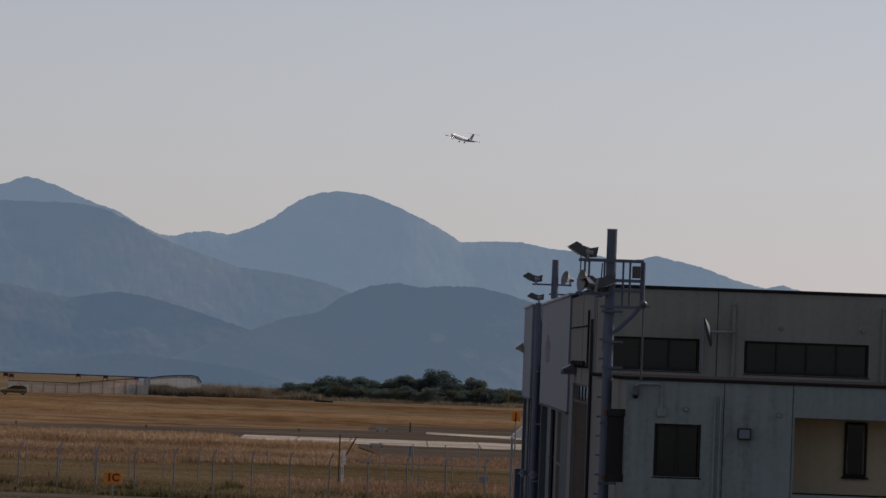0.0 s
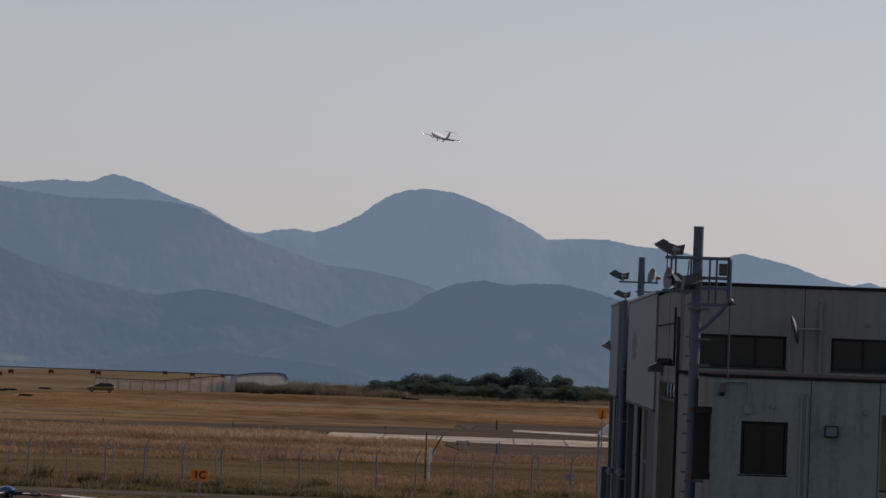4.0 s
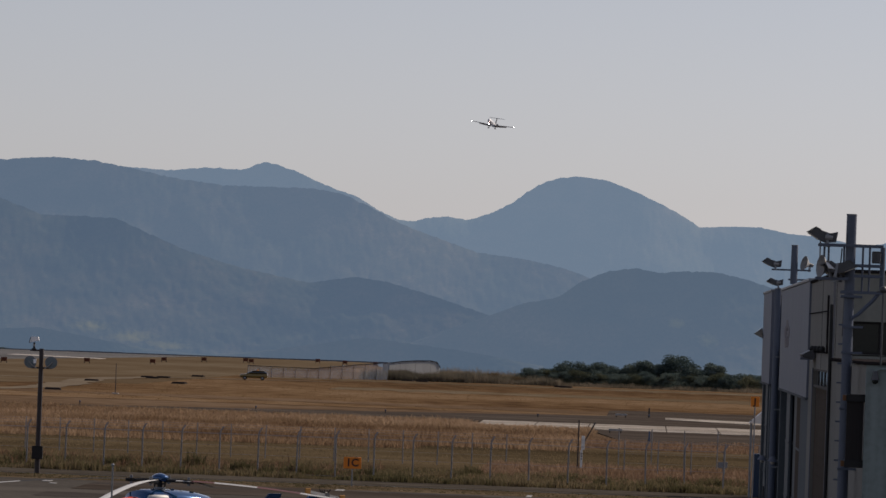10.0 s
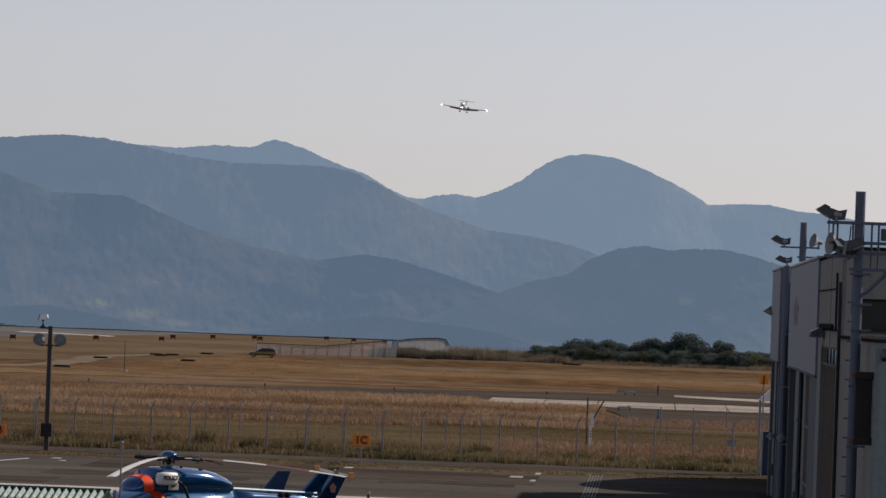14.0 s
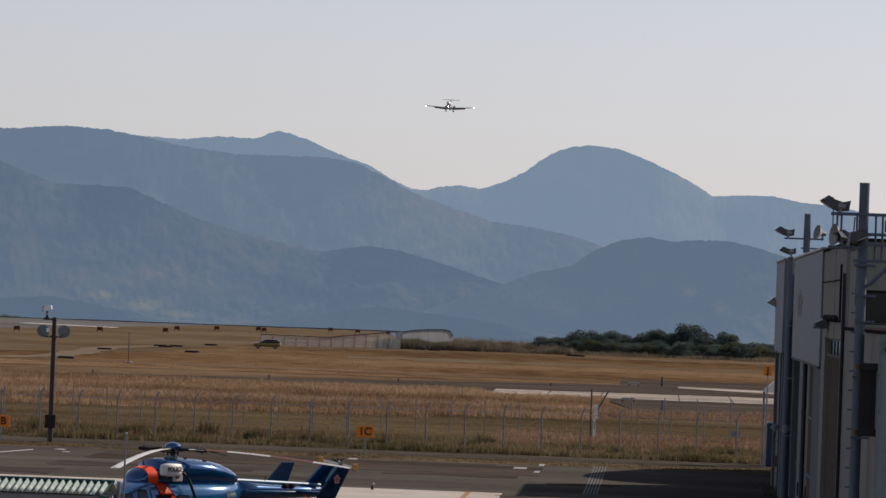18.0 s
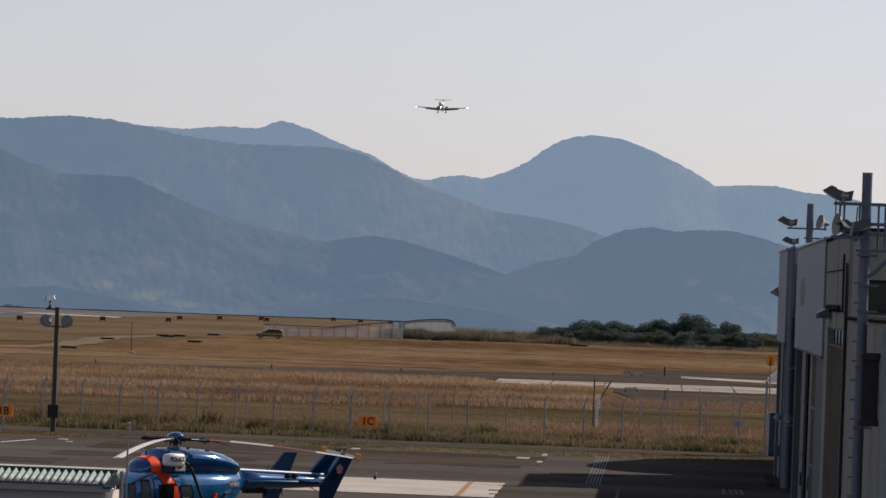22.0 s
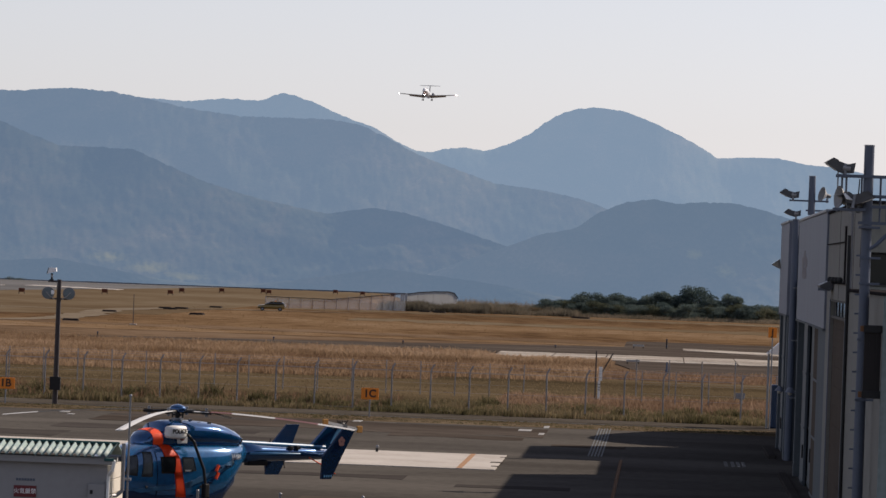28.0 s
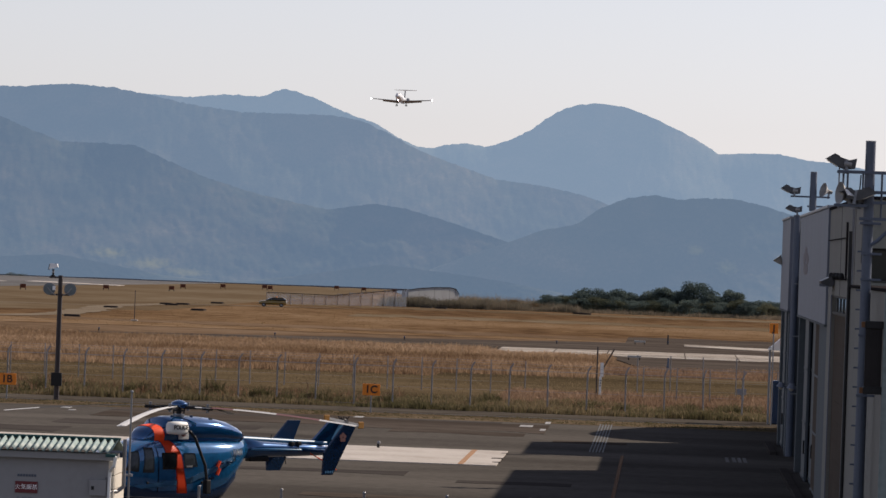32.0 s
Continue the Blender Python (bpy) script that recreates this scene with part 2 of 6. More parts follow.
    heli_dark=material("dark_blue_paint", tone((0.006, 0.028, 0.082), 0.8, 1, 1.2), 0.25, 0.3, scale=0.8, bump=0, coat=0.5),
    heli_light=material("light_blue_paint", tone((0.06, 0.20, 0.38), 0.85, 1, 1.1), 0.45, 0.0, scale=0.8, bump=0, coat=0.05),
    heli_orange=material("bright_orange_paint", tone((0.95, 0.075, 0.006), 0.92, 1, 1.05), 0.5, scale=0.8, bump=0, coat=0.05),
    heli_glass=material("tinted_cabin_glass", tone((0.012, 0.016, 0.02), 0.8, 1, 1.2), 0.05, scale=1, bump=0, spec=0.7),
    heli_pane=material("pale_cabin_glass", tone((0.07, 0.085, 0.10), 0.7, 1, 1.3), 0.05, scale=2, bump=0, spec=0.8),
    blade=material("pale_grey_blade", tone((0.58, 0.58, 0.57), 0.85, 1, 1.05), 0.5, scale=1),
    blade_red=material("red_blade_band", tone((0.17, 0.07, 0.065), 0.9, 1, 1.1), 0.45, scale=1),
    pink=material("faded_pink_emblem", tone((0.1815, 0.085, 0.085), 0.9, 1, 1.1), 0.5),
    roof_green=material("pale_green_corrugated_sheet", tone((0.150, 0.218, 0.212), 0.85, 1, 1.08), 0.6, scale=0.8, streak=0.2, rand=0.08),
    roof_edge=material("dark_green_roof_edge", tone((0.035, 0.085, 0.085), 0.85, 1, 1.1), 0.9, spec=0.05),
    shed_wall=material("shed_wall_paint", tone((0.2652, 0.2613, 0.264), 0.9, 1, 1.06), 0.8, scale=0.5, streak=0.2),
    shed_side=material("shed_sunlit_cream_block", tone((0.52, 0.48, 0.41), 0.88, 1, 1.06), 0.85, scale=0.8, streak=0.2),
    sign_red=material("dark_red_sign", tone((0.12, 0.0084, 0.0126), 0.9, 1, 1.08), 0.5),
    car_yellow=material("yellow_car_paint", tone((0.17, 0.115, 0.02), 0.92, 1, 1.05), 0.3, coat=0.5, bump=0),
    tyre=material("tyre_rubber", tone((0.015, 0.015, 0.015), 0.8, 1, 1.2), 0.85),
    rust_box=material("rusty_red_marker", tone((0.11, 0.042, 0.026), 0.7, 1, 1.3), 0.85, scale=2, spec=0.1),
    mesh_grey=material("dull_grey_mesh", tone((0.33, 0.36, 0.41), 0.75, 1, 1.15), 0.9, scale=0.3, streak=0.3, spec=0.05),
    grey_wall=material("blast_wall_concrete", tone((0.36, 0.36, 0.355), 0.8, 1, 1.12), 0.9, scale=0.3, streak=0.3, spec=0.1),
    plane_white=material("white_aircraft_paint", tone((0.74, 0.75, 0.77), 0.95, 1, 1.03), 0.35, scale=0.1, bump=0, coat=0.3),
    plane_grey=material("grey_aircraft_paint", tone((0.22, 0.23, 0.25), 0.92, 1, 1.06), 0.4, scale=0.1, bump=0),
    plane_tail=material("dark_tail_paint", tone((0.09, 0.085, 0.10), 0.92, 1, 1.06), 0.4, scale=0.1, bump=0),
    landing_light=glow("landing_light", (1.0, 0.66, 0.55), 190.0),
)


# wire mesh lets half of the light through
M["mesh_grey"].node_tree.nodes["Principled BSDF"].inputs["Alpha"].default_value = 0.22


# ---- building blocks ----
def box(bm, x0, y0, z0, x1, y1, z1, bevel=0.0):
    m = Matrix.LocRotScale(((x0 + x1) / 2, (y0 + y1) / 2, (z0 + z1) / 2), None, (abs(x1 - x0), abs(y1 - y0), abs(z1 - z0)))
    made = bmesh.ops.create_cube(bm, size=1.0, matrix=m)["verts"]
    if bevel:
        edges = {e for v in made for e in v.link_edges}
        bmesh.ops.bevel(bm, geom=list(edges), offset=bevel, segments=2, affect="EDGES", profile=0.6)
    return bm


def tube(bm, p, q, r, r2=None, n=10, caps=True):
    p, q = Vector(p), Vector(q)
    d = q - p
    m = Matrix.Translation((p + q) / 2) @ d.to_track_quat("Z", "Y").to_matrix().to_4x4()
    bmesh.ops.create_cone(bm, cap_ends=caps, segments=n, radius1=r, radius2=r if r2 is None else r2, depth=d.length, matrix=m)
    return bm


def bend(bm, points, r, n=8):
    for a, b in zip(points, points[1:]):
        tube(bm, a, b, r, n=n)
    return bm


def ball(bm, c, r, squash=(1, 1, 1), u=14, v=8):
    bmesh.ops.create_uvsphere(bm, u_segments=u, v_segments=v, radius=1, matrix=Matrix.LocRotScale(c, None, (r * squash[0], r * squash[1], r * squash[2])))
    return bm


def loft(bm, rings, n=20, cap=True):
    """Rings (x, y, z, half width, half height, squareness) along x, joined into a skin."""
    loops = []
    for x, y, z, w, h, e in rings:
        loop = []
        for i in range(n):
            a = 2 * math.pi * i / n
            c, s = math.cos(a), math.sin(a)
            loop.append(bm.verts.new((x, y + w * math.copysign(abs(c) ** (2 / e), c), z + h * math.copysign(abs(s) ** (2 / e), s))))
        loops.append(loop)
    for a, b in zip(loops, loops[1:]):
        for i in range(n):
            f = bm.faces.new((a[i], a[(i + 1) % n], b[(i + 1) % n], b[i]))
            f.smooth = True
    if cap:
        bm.faces.new(loops[0])
        bm.faces.new(loops[-1])
    bmesh.ops.recalc_face_normals(bm, faces=bm.faces)
    return bm


def slab(bm, outline, thick):
    """Closed plate: outline of 3D points, moved by the vector thick for its other face."""
    a = [bm.verts.new(p) for p in outline]
    b = [bm.verts.new(Vector(p) + Vector(thick)) for p in outline]
    bm.faces.new(a)
    bm.faces.new(b[::-1])
    k = len(a)
    for i in range(k):
        bm.faces.new((a[i], a[(i + 1) % k], b[(i + 1) % k], b[i]))
    bmesh.ops.recalc_face_normals(bm, faces=bm.faces)
    return bm


def mesh_of(name, bm, mat):
    me = bpy.data.meshes.new(name)
    bm.to_mesh(me)
    bm.free()
    me.materials.append(mat)
    return me


def part(name, bm, mat, parent, label=""):
    ob = new(name, mesh_of(name, bm, mat))
    ob.parent = parent
    return tagged(ob, label)


def thing(name, m, label, category, group="", kind=""):
    ob = new(name)
    ob.matrix_basis = m
    return tagged(ob, label, category, group, kind)


def solid(name, bm, mat, label, category, kind="", m=None, group=""):
    ob = new(name, mesh_of(name, bm, mat))
    if m is not None:
        ob.matrix_basis = m
    return tagged(ob, label, category, group, kind)


def raw(name, verts, faces, mat, label, category, kind):
    me = bpy.data.meshes.new(name)
    me.from_pydata(verts, [], faces)
    me.materials.append(mat)
    return tagged(new(name, me), label, category, kind=kind)


B = bmesh.new


# ---- ground: one sheet, plateau with an edge, then a valley ----
def ground_sheet():
    xs = [-4000, -1500, -600, -250, -120, -90, -76, -70, -64, -60, -56, -52, -48, -44, -40, -36, -30, 0, 30, 60, 120, 250, 600, 1500, 4000]
    ys = [-300, 0, 60, 120, 180, 240, 300, 360, 420, 480, 600, 760, 812, 826, 850, 900, 1040, 1100, 1172, 1182, 1230, 1500, 2200, 3300, 5200]
    left = {1182: -1.5, 1230: -9, 1500: -26, 2200: -32, 3300: -34, 5200: -34}
    right = {826: -1, 850: -3, 900: -6, 1040: -14, 1100: -17, 1172: -19, 1182: -19.5, 1230: -21, 1500: -28, 2200: -32, 3300: -34, 5200: -34}

    def height(x, y):
        f = min(1, max(0, (x + 0.0525 * y - 1) / 8))
        return left.get(y, 0.0) * (1 - f) + right.get(y, 0.0) * f

    verts = [(x, y, height(x, y)) for y in ys for x in xs]
    k = len(xs)
    faces = [(j * k + i, j * k + i + 1, (j + 1) * k + i + 1, (j + 1) * k + i) for j in range(len(ys) - 1) for i in range(k - 1)]
    raw("ground", verts, faces, M["soil"], "dry brown grassland of an airfield plateau", "ground", "structure")


ground_sheet()


def strip(name, mat, x0, x1, y0, y1, z, label, category="ground", skew=(0, 0, 0, 0), rough=0.0, kind="structure"):
    """Flat layer z above the ground with softly uneven long edges; skew moves the corners' y: near-left, near-right, far-left, far-right."""
    n = 60
    bm = B()
    rows = []
    for i in range(n + 1):
        f = i / n
        x = x0 + (x1 - x0) * f
        w = noise.noise((x * 0.35, y0, 3.1)) * rough
        w2 = noise.noise((x * 0.35, y1, 8.7)) * rough
        near = y0 + skew[0] * (1 - f) + skew[1] * f + w
        far = y1 + skew[2] * (1 - f) + skew[3] * f + w2
        rows.append([bm.verts.new((x, near, z)), bm.verts.new((x, far, z)), bm.verts.new((x, near, z - 0.15)), bm.verts.new((x, far, z - 0.15))])
    for a, b in zip(rows, rows[1:]):
        bm.faces.new((a[0], b[0], b[1], a[1]))
        bm.faces.new((a[2], b[2], b[0], a[0]))
        bm.faces.new((a[1], b[1], b[3], a[3]))
    for r in (rows[0], rows[-1]):
        bm.faces.new((r[0], r[1], r[3], r[2]))
    bmesh.ops.recalc_face_normals(bm, faces=bm.faces)
    return solid(name, bm, mat, label, category, kind)


def ribbon(name, mat, path, width, z, label, category="track"):
    """Winding flat track along (x, y) points, with ragged edges."""
    bm = B()
    p = [Vector((*q, 0)) for q in path]
    fine = [p[i].lerp(p[i + 1], k / 8) for i in range(len(p) - 1) for k in range(8)] + [p[-1]]
    rows = []
    for i, q in enumerate(fine):
        d = (fine[min(i + 1, len(fine) - 1)] - fine[max(i - 1, 0)]).normalized()
        w = width * (0.5 + 0.3 * noise.noise((q.x * 0.3, q.y * 0.11, 2.0)))
        n = Vector((-d.y, d.x, 0)) * w
        rows.append([bm.verts.new(q + n + Vector((0, 0, z))), bm.verts.new(q - n + Vector((0, 0, z)))])
    for a, b in zip(rows, rows[1:]):
        f = bm.faces.new((a[0], a[1], b[1], b[0]))
        if f.normal.z < 0:
            f.normal_flip()
    bmesh.ops.recalc_face_normals(bm, faces=bm.faces)
    if sum(f.normal.z for f in bm.faces) < 0:
        bmesh.ops.reverse_faces(bm, faces=bm.faces)
    return solid(name, bm, mat, label, category, "structure")


strip("apron", M["asphalt"], -260, 60, -120, 243.6, 0.03, "dark worn asphalt apron beside the hangars", rough=0.5)
strip("verge", M["verge"], -260, 60, 243.2, 250.8, 0.034, "strip of dry golden grass along the apron", rough=1.5)
strip("perimeter_road", M["road_grey"], -260, 60, 250.4, 258.8, 0.039, "narrow grey asphalt road inside the fence", "road", rough=1.7)
strip("lawn", M["lawn"], -260, 60, 256, 328, 0.03, "dull golden green mown lawn behind the fence", rough=6, skew=(0, 0, -30, 40))
strip("golden_field", M["field"], -200, 120, 500, 800, 0.03, "golden brown dry field", rough=8, skew=(-25, 20, -40, 40))
strip("far_field", M["far_field"], -118, -62, 560, 1165, 0.045, "pale olive far field beside the runway", rough=14, skew=(-40, 60, 0, 0))
strip("taxiway", M["taxi"], -66, -25, 438, 440, 0.06, "grey asphalt taxiway crossing the field", "taxiway", rough=1.2, skew=(0, 4, 0, 38))
strip("taxiway", M["taxi"], -25, -3.7, 442, 478, 0.06, "grey asphalt taxiway crossing the field", "taxiway", rough=1.2, skew=(0, 4, 0, 24))
strip("taxiway", M["taxi"], -3.7, -0.6, 409, 538, 0.06, "grey asphalt taxiway end", "taxiway", rough=7, skew=(0, -35, 0, 4))
strip("taxiway", M["taxi"], -0.6, 60, 374, 543, 0.06, "grey asphalt taxiway end", "taxiway", rough=5)
strip("concrete_strip", M["taxi_concrete"], -14.2, 60, 423, 456, 0.09, "pale weathered concrete taxiway strip", skew=(3, -3, -6, 3), rough=1.6)
strip("concrete_strip", M["taxi_concrete"], 2.1, 16, 480, 495, 0.095, "narrow pale concrete strip beside the taxiway", skew=(11, -12, 7, -7), rough=1.5)
strip("runway", M["runway"], -165, -119, -400, 1165, 0.06, "worn grey runway surface")
strip("runway", M["runway"], -165, -101, 500, 1163, 0.069, "worn grey runway surface with an uneven edge", skew=(-550, 660, 0, 0), rough=5)
strip("runway_streak", M["concrete"], -128, -106, 1000, 1012, 0.1, "pale streak beside the runway", skew=(10, -22, 16, -20), rough=4)
strip("runway_streak", M["concrete"], -142, -130, 985, 998, 0.1, "pale streak beside the runway", skew=(10, 4, 12, 0), rough=4)
ribbon("dirt_track", M["path_dirt"], [(-88, 505), (-78, 522), (-69.7, 535), (-66.8, 557), (-68.6, 605), (-71.3, 650), (-70, 680), (-67.5, 698), (-60.5, 705), (-55, 714), (-44, 722)], 4.2, 0.075, "pale dirt track winding across the field")
ribbon("dirt_track", M["path_dirt"], [(-92, 640), (-82, 652), (-71.3, 651)], 3.8, 0.07, "pale dirt track joining from the runway")
strip("worn_grass", M["soil"], -70, 30, 512, 530, 0.05, "darker band of bare soil across the field", rough=9, skew=(14, -8, 14, -6))
strip("worn_grass", M["far_field"], -40, 40, 640, 668, 0.05, "olive band of grass across the field", rough=14)
strip("worn_grass", M["far_field"], -60, 20, 742, 766, 0.05, "olive band of grass across the field", rough=14)
strip("concrete_pad", M["concrete"], -40, -6.1, 190.5, 205.3, 0.06, "pale concrete helicopter pad", rough=0.0)
strip("worn_patch", M["taxi"], -26, -5.2, 228, 243, 0.042, "grey worn patch on the apron", rough=2.5, skew=(2, 0, 1, -2))

for i, (x, y, w, d) in enumerate(((-22, 222, 9, 5), (-9, 226, 6, 4), (-30, 212, 10, 6), (-16, 214, 5, 3), (-3, 219, 3.2, 3), (-12, 181, 6, 3), (-5, 176, 4, 2.5), (-9, 163, 5, 2), (-22, 239, 8, 2.5), (-10, 241, 5, 1.5))):
    strip("tar_patch", M["taxi"] if i % 3 == 1 else M["tar"], x - w / 2, x + w / 2, y - d / 2, y + d / 2, 0.0365 + 0.0008 * i, "patch of repaired asphalt on the apron", "patch", rough=d * 0.35)
for x0, x1, y0, y1 in ((-6.5, -6.05, 197.0, 198.0), (-6.35, -6.05, 193.2, 193.8), (-6.3, -6.05, 202.4, 203.0)):
    strip("pad_stain", M["tar"], x0, x1, y0, y1, 0.064, "dark stain on the worn end of the pad", "stain", rough=0.5)
for x in (-9.4, -4.8, 1.9, 6.4):
    strip("slab_joint", M["taxi"], x, x + 0.09, 422.5, 455, 0.096, "dark joint between concrete slabs", "joint")

# painted marks on the apron
strip("yellow_mark", M["orange_line"], -7.56, -7.35, 190.6, 205.2, 0.072, "faded yellow line across the pad", "marking")
strip("orange_line", M["faded_line"], -1.54, -1.41, 120, 205.5, 0.045, "worn orange guide line on the apron", "marking")
for i in range(5):
    x = -2.88 + i * 0.135
    strip("grate_stripe", M["grate"], x, x + 0.06, 208.2, 244.6, 0.046, "pale stripe of a slotted drain grating", "drain")
for x0, x1, y0, y1 in ((-6.56, -5.95, 236.6, 239), (-5.5, -5.25, 242, 245), (-5.5, -5.25, 232, 234.6), (-14.6, -14.2, 241, 243), (-28.4, -28.0, 239, 240.4), (-27.7, -27.4, 236, 237)):
    strip("white_mark", M["white_line"], x0, x1, y0, y1, 0.05, "short white painted mark on the apron", "marking")
# dimmer copy of the white paint: the hangar's shade put into the colour
for x0 in (2.7, 2.98, 3.2, 3.42):
    strip("white_mark", M["shaded_line"], x0, x0 + 0.14, 203, 208, 0.045, "worn white painted mark on the apron, dimmed as in shade", "marking")
bm = B()
box(bm, -260, 250.35, 0.0, 4.5, 250.5, 0.055, 0.01)
solid("kerb", bm, M["grate"], "low worn concrete kerb at the apron edge", "kerb", "structure")

# ---- mountains: ridges one behind the other, crest points (x, z) in metres ----
RIDGES = {
    "far": (4880, [(-732, 146), (-611, 156), (-507, 156), (-469, 154), (-430, 158), (-400, 157), (-391, 158.5), (-385, 161.5), (-379, 163.5), (-374, 166), (-369, 164), (-362, 163.5), (-354, 160), (-345, 158), (-332, 152), (-307, 142), (-284, 135), (-262, 122), (-243, 114), (-229, 113), (-215, 117), (-196, 119), (-177, 116), (-156, 123), (-134, 134), (-121, 145), (-102, 156), (-89, 160), (-70, 162), (-43, 159), (-15, 149), (18, 134), (38, 123), (47, 117), (79, 119), (106, 119), (133, 114), (160, 112), (204, 105), (223, 107), (234, 111), (278, 102), (316, 89), (343, 83), (357, 87), (381, 81), (421, 77), (497, 70)]),
    "left": (4500, [(-676, 150), (-599, 147), (-579, 147), (-564, 149), (-534, 151), (-498, 149), (-462, 143), (-427, 136), (-381, 131), (-336, 131), (-300, 131), (-275, 127), (-249, 116), (-224, 103), (-193, 92), (-152, 79), (-112, 75), (-76, 68), (-46, 58), (10, 44), (110, 27)]),
    "third": (4050, [(-608, 127), (-539, 109), (-511, 98), (-488, 90), (-460, 90), (-428, 89), (-405, 79), (-373, 66), (-331, 54), (-299, 48), (-272, 43), (-236, 49), (-209, 46), (-172, 36), (-126, 22), (-58, 2), (11, -14)]),
    "right": (3750, [(-200, -12), (-150, 9), (-117, 21), (-92, 31), (-67, 36), (-51, 48), (-30, 57), (-9, 60), (7, 57), (28, 59), (49, 59), (70, 55), (91, 49), (133, 44), (217, 37), (300, 32), (383, 22)]),
    "low": (3350, [(-498, -10), (-442, -2), (-404, 1), (-366, -5), (-329, -11), (-291, -14), (-246, -8), (-216, -3), (-186, 2), (-156, -1), (-126, -4), (-103, -7), (-66, -13)]),
}
# woods in autumn: dark conifers, olive broadleaf, rusty stands; the blue haze before each ridge is put into its
# emission
WOODS = [(0.036, 0.042, 0.032), (0.052, 0.056, 0.040), (0.078, 0.070, 0.047), (0.125, 0.100, 0.066)]
HAZE_GLOW = {
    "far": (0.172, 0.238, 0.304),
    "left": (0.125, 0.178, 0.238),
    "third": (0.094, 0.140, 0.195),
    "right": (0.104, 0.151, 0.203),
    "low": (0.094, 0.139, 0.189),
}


# pale clearings on the slopes: (x, z, half width, half height)
CLEARINGS = {"third": [(-437, 2, 20, 5), (-406, -5, 22, 5), (-376, -11, 20, 4)], "right": [(44, 8, 9, 6), (22, 20, 8, 4)]}


def wooded(key):
    """Slope covered with trees: crowns over broad stands and gullies; haze is added as emission."""
    m = bpy.data.materials.new("hazed_wooded_ridge")
    m.use_nodes = True
    n, l = m.node_tree.nodes, m.node_tree.links
    b = n["Principled BSDF"]
    b.inputs["Roughness"].default_value, b.inputs["Specular IOR Level"].default_value = 1.0, 0.0
    geo = n.new("ShaderNodeNewGeometry")
    total = None
    for size, detail, scale, weight in ((0.006, 4, (1, 1, 2.2), 0.40), (0.035, 4, (1, 0.6, 1.6), 0.36), (0.30, 3, (1, 1, 1.0), 0.24)):
        mp, tex, mul = n.new("ShaderNodeMapping"), n.new("ShaderNodeTexNoise"), n.new("ShaderNodeMath")
        mp.inputs["Scale"].default_value = scale
        tex.inputs["Scale"].default_value, tex.inputs["Detail"].default_value = size, detail
        tex.inputs["Distortion"].default_value = 0.4
        mul.operation = "MULTIPLY_ADD"
        mul.inputs[1].default_value, mul.inputs[2].default_value = weight, 0.0
        l.new(geo.outputs["Position"], mp.inputs["Vector"])
        l.new(mp.outputs[0], tex.inputs["Vector"])
        l.new(tex.outputs["Fac"], mul.inputs[0])
        if total is not None:
            l.new(total.outputs[0], mul.inputs[2])
        total = mul
    ramp = n.new("ShaderNodeValToRGB")
    els = ramp.color_ramp.elements
    els[0].position, els[0].color = 0.34, (*WOODS[0], 1)
    els[1].position, els[1].color = 0.68, (*WOODS[3], 1)
    for p, c in ((0.46, WOODS[1]), (0.57, WOODS[2])):
        e = els.new(p)
        e.color = (*c, 1)
    l.new(total.outputs[0], ramp.inputs[0])
    colour = ramp.outputs[0]
    for x, z, w, h in CLEARINGS.get(key, ()):
        away, sized, size, edge, mask, mix = (n.new("ShaderNode" + k) for k in ("VectorMath", "VectorMath", "VectorMath", "Math", "MapRange", "Mix"))
        sized.operation, size.operation, edge.operation = "MULTIPLY", "LENGTH", "MULTIPLY_ADD"
        away.operation = "SUBTRACT"
        away.inputs[1].default_value = (x, 0, z)
        sized.inputs[1].default_value = (1 / w, 0, 1 / h)
        l.new(geo.outputs["Position"], away.inputs[0])
        l.new(away.outputs[0], sized.inputs[0])
        l.new(sized.outputs[0], size.inputs[0])
        edge.inputs[1].default_value = -4.0
        l.new(total.outputs[0], edge.inputs[0])
        l.new(size.outputs["Value"], edge.inputs[2])
        mask.inputs["From Min"].default_value, mask.inputs["From Max"].default_value = -1.0, -1.9
        l.new(edge.outputs[0], mask.inputs["Value"])
        mix.data_type = "RGBA"
        mix.inputs[7].default_value = (0.150, 0.132, 0.048, 1)
        l.new(mask.outputs[0], mix.inputs["Factor"])
        l.new(colour, mix.inputs[6])
        colour = mix.outputs[2]
    l.new(colour, b.inputs["Base Color"])
    # even blue emission stands for the haze before the ridge
    b.inputs["Emission Color"].default_value = (*HAZE_GLOW[key], 1)
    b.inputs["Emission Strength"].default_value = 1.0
    return m


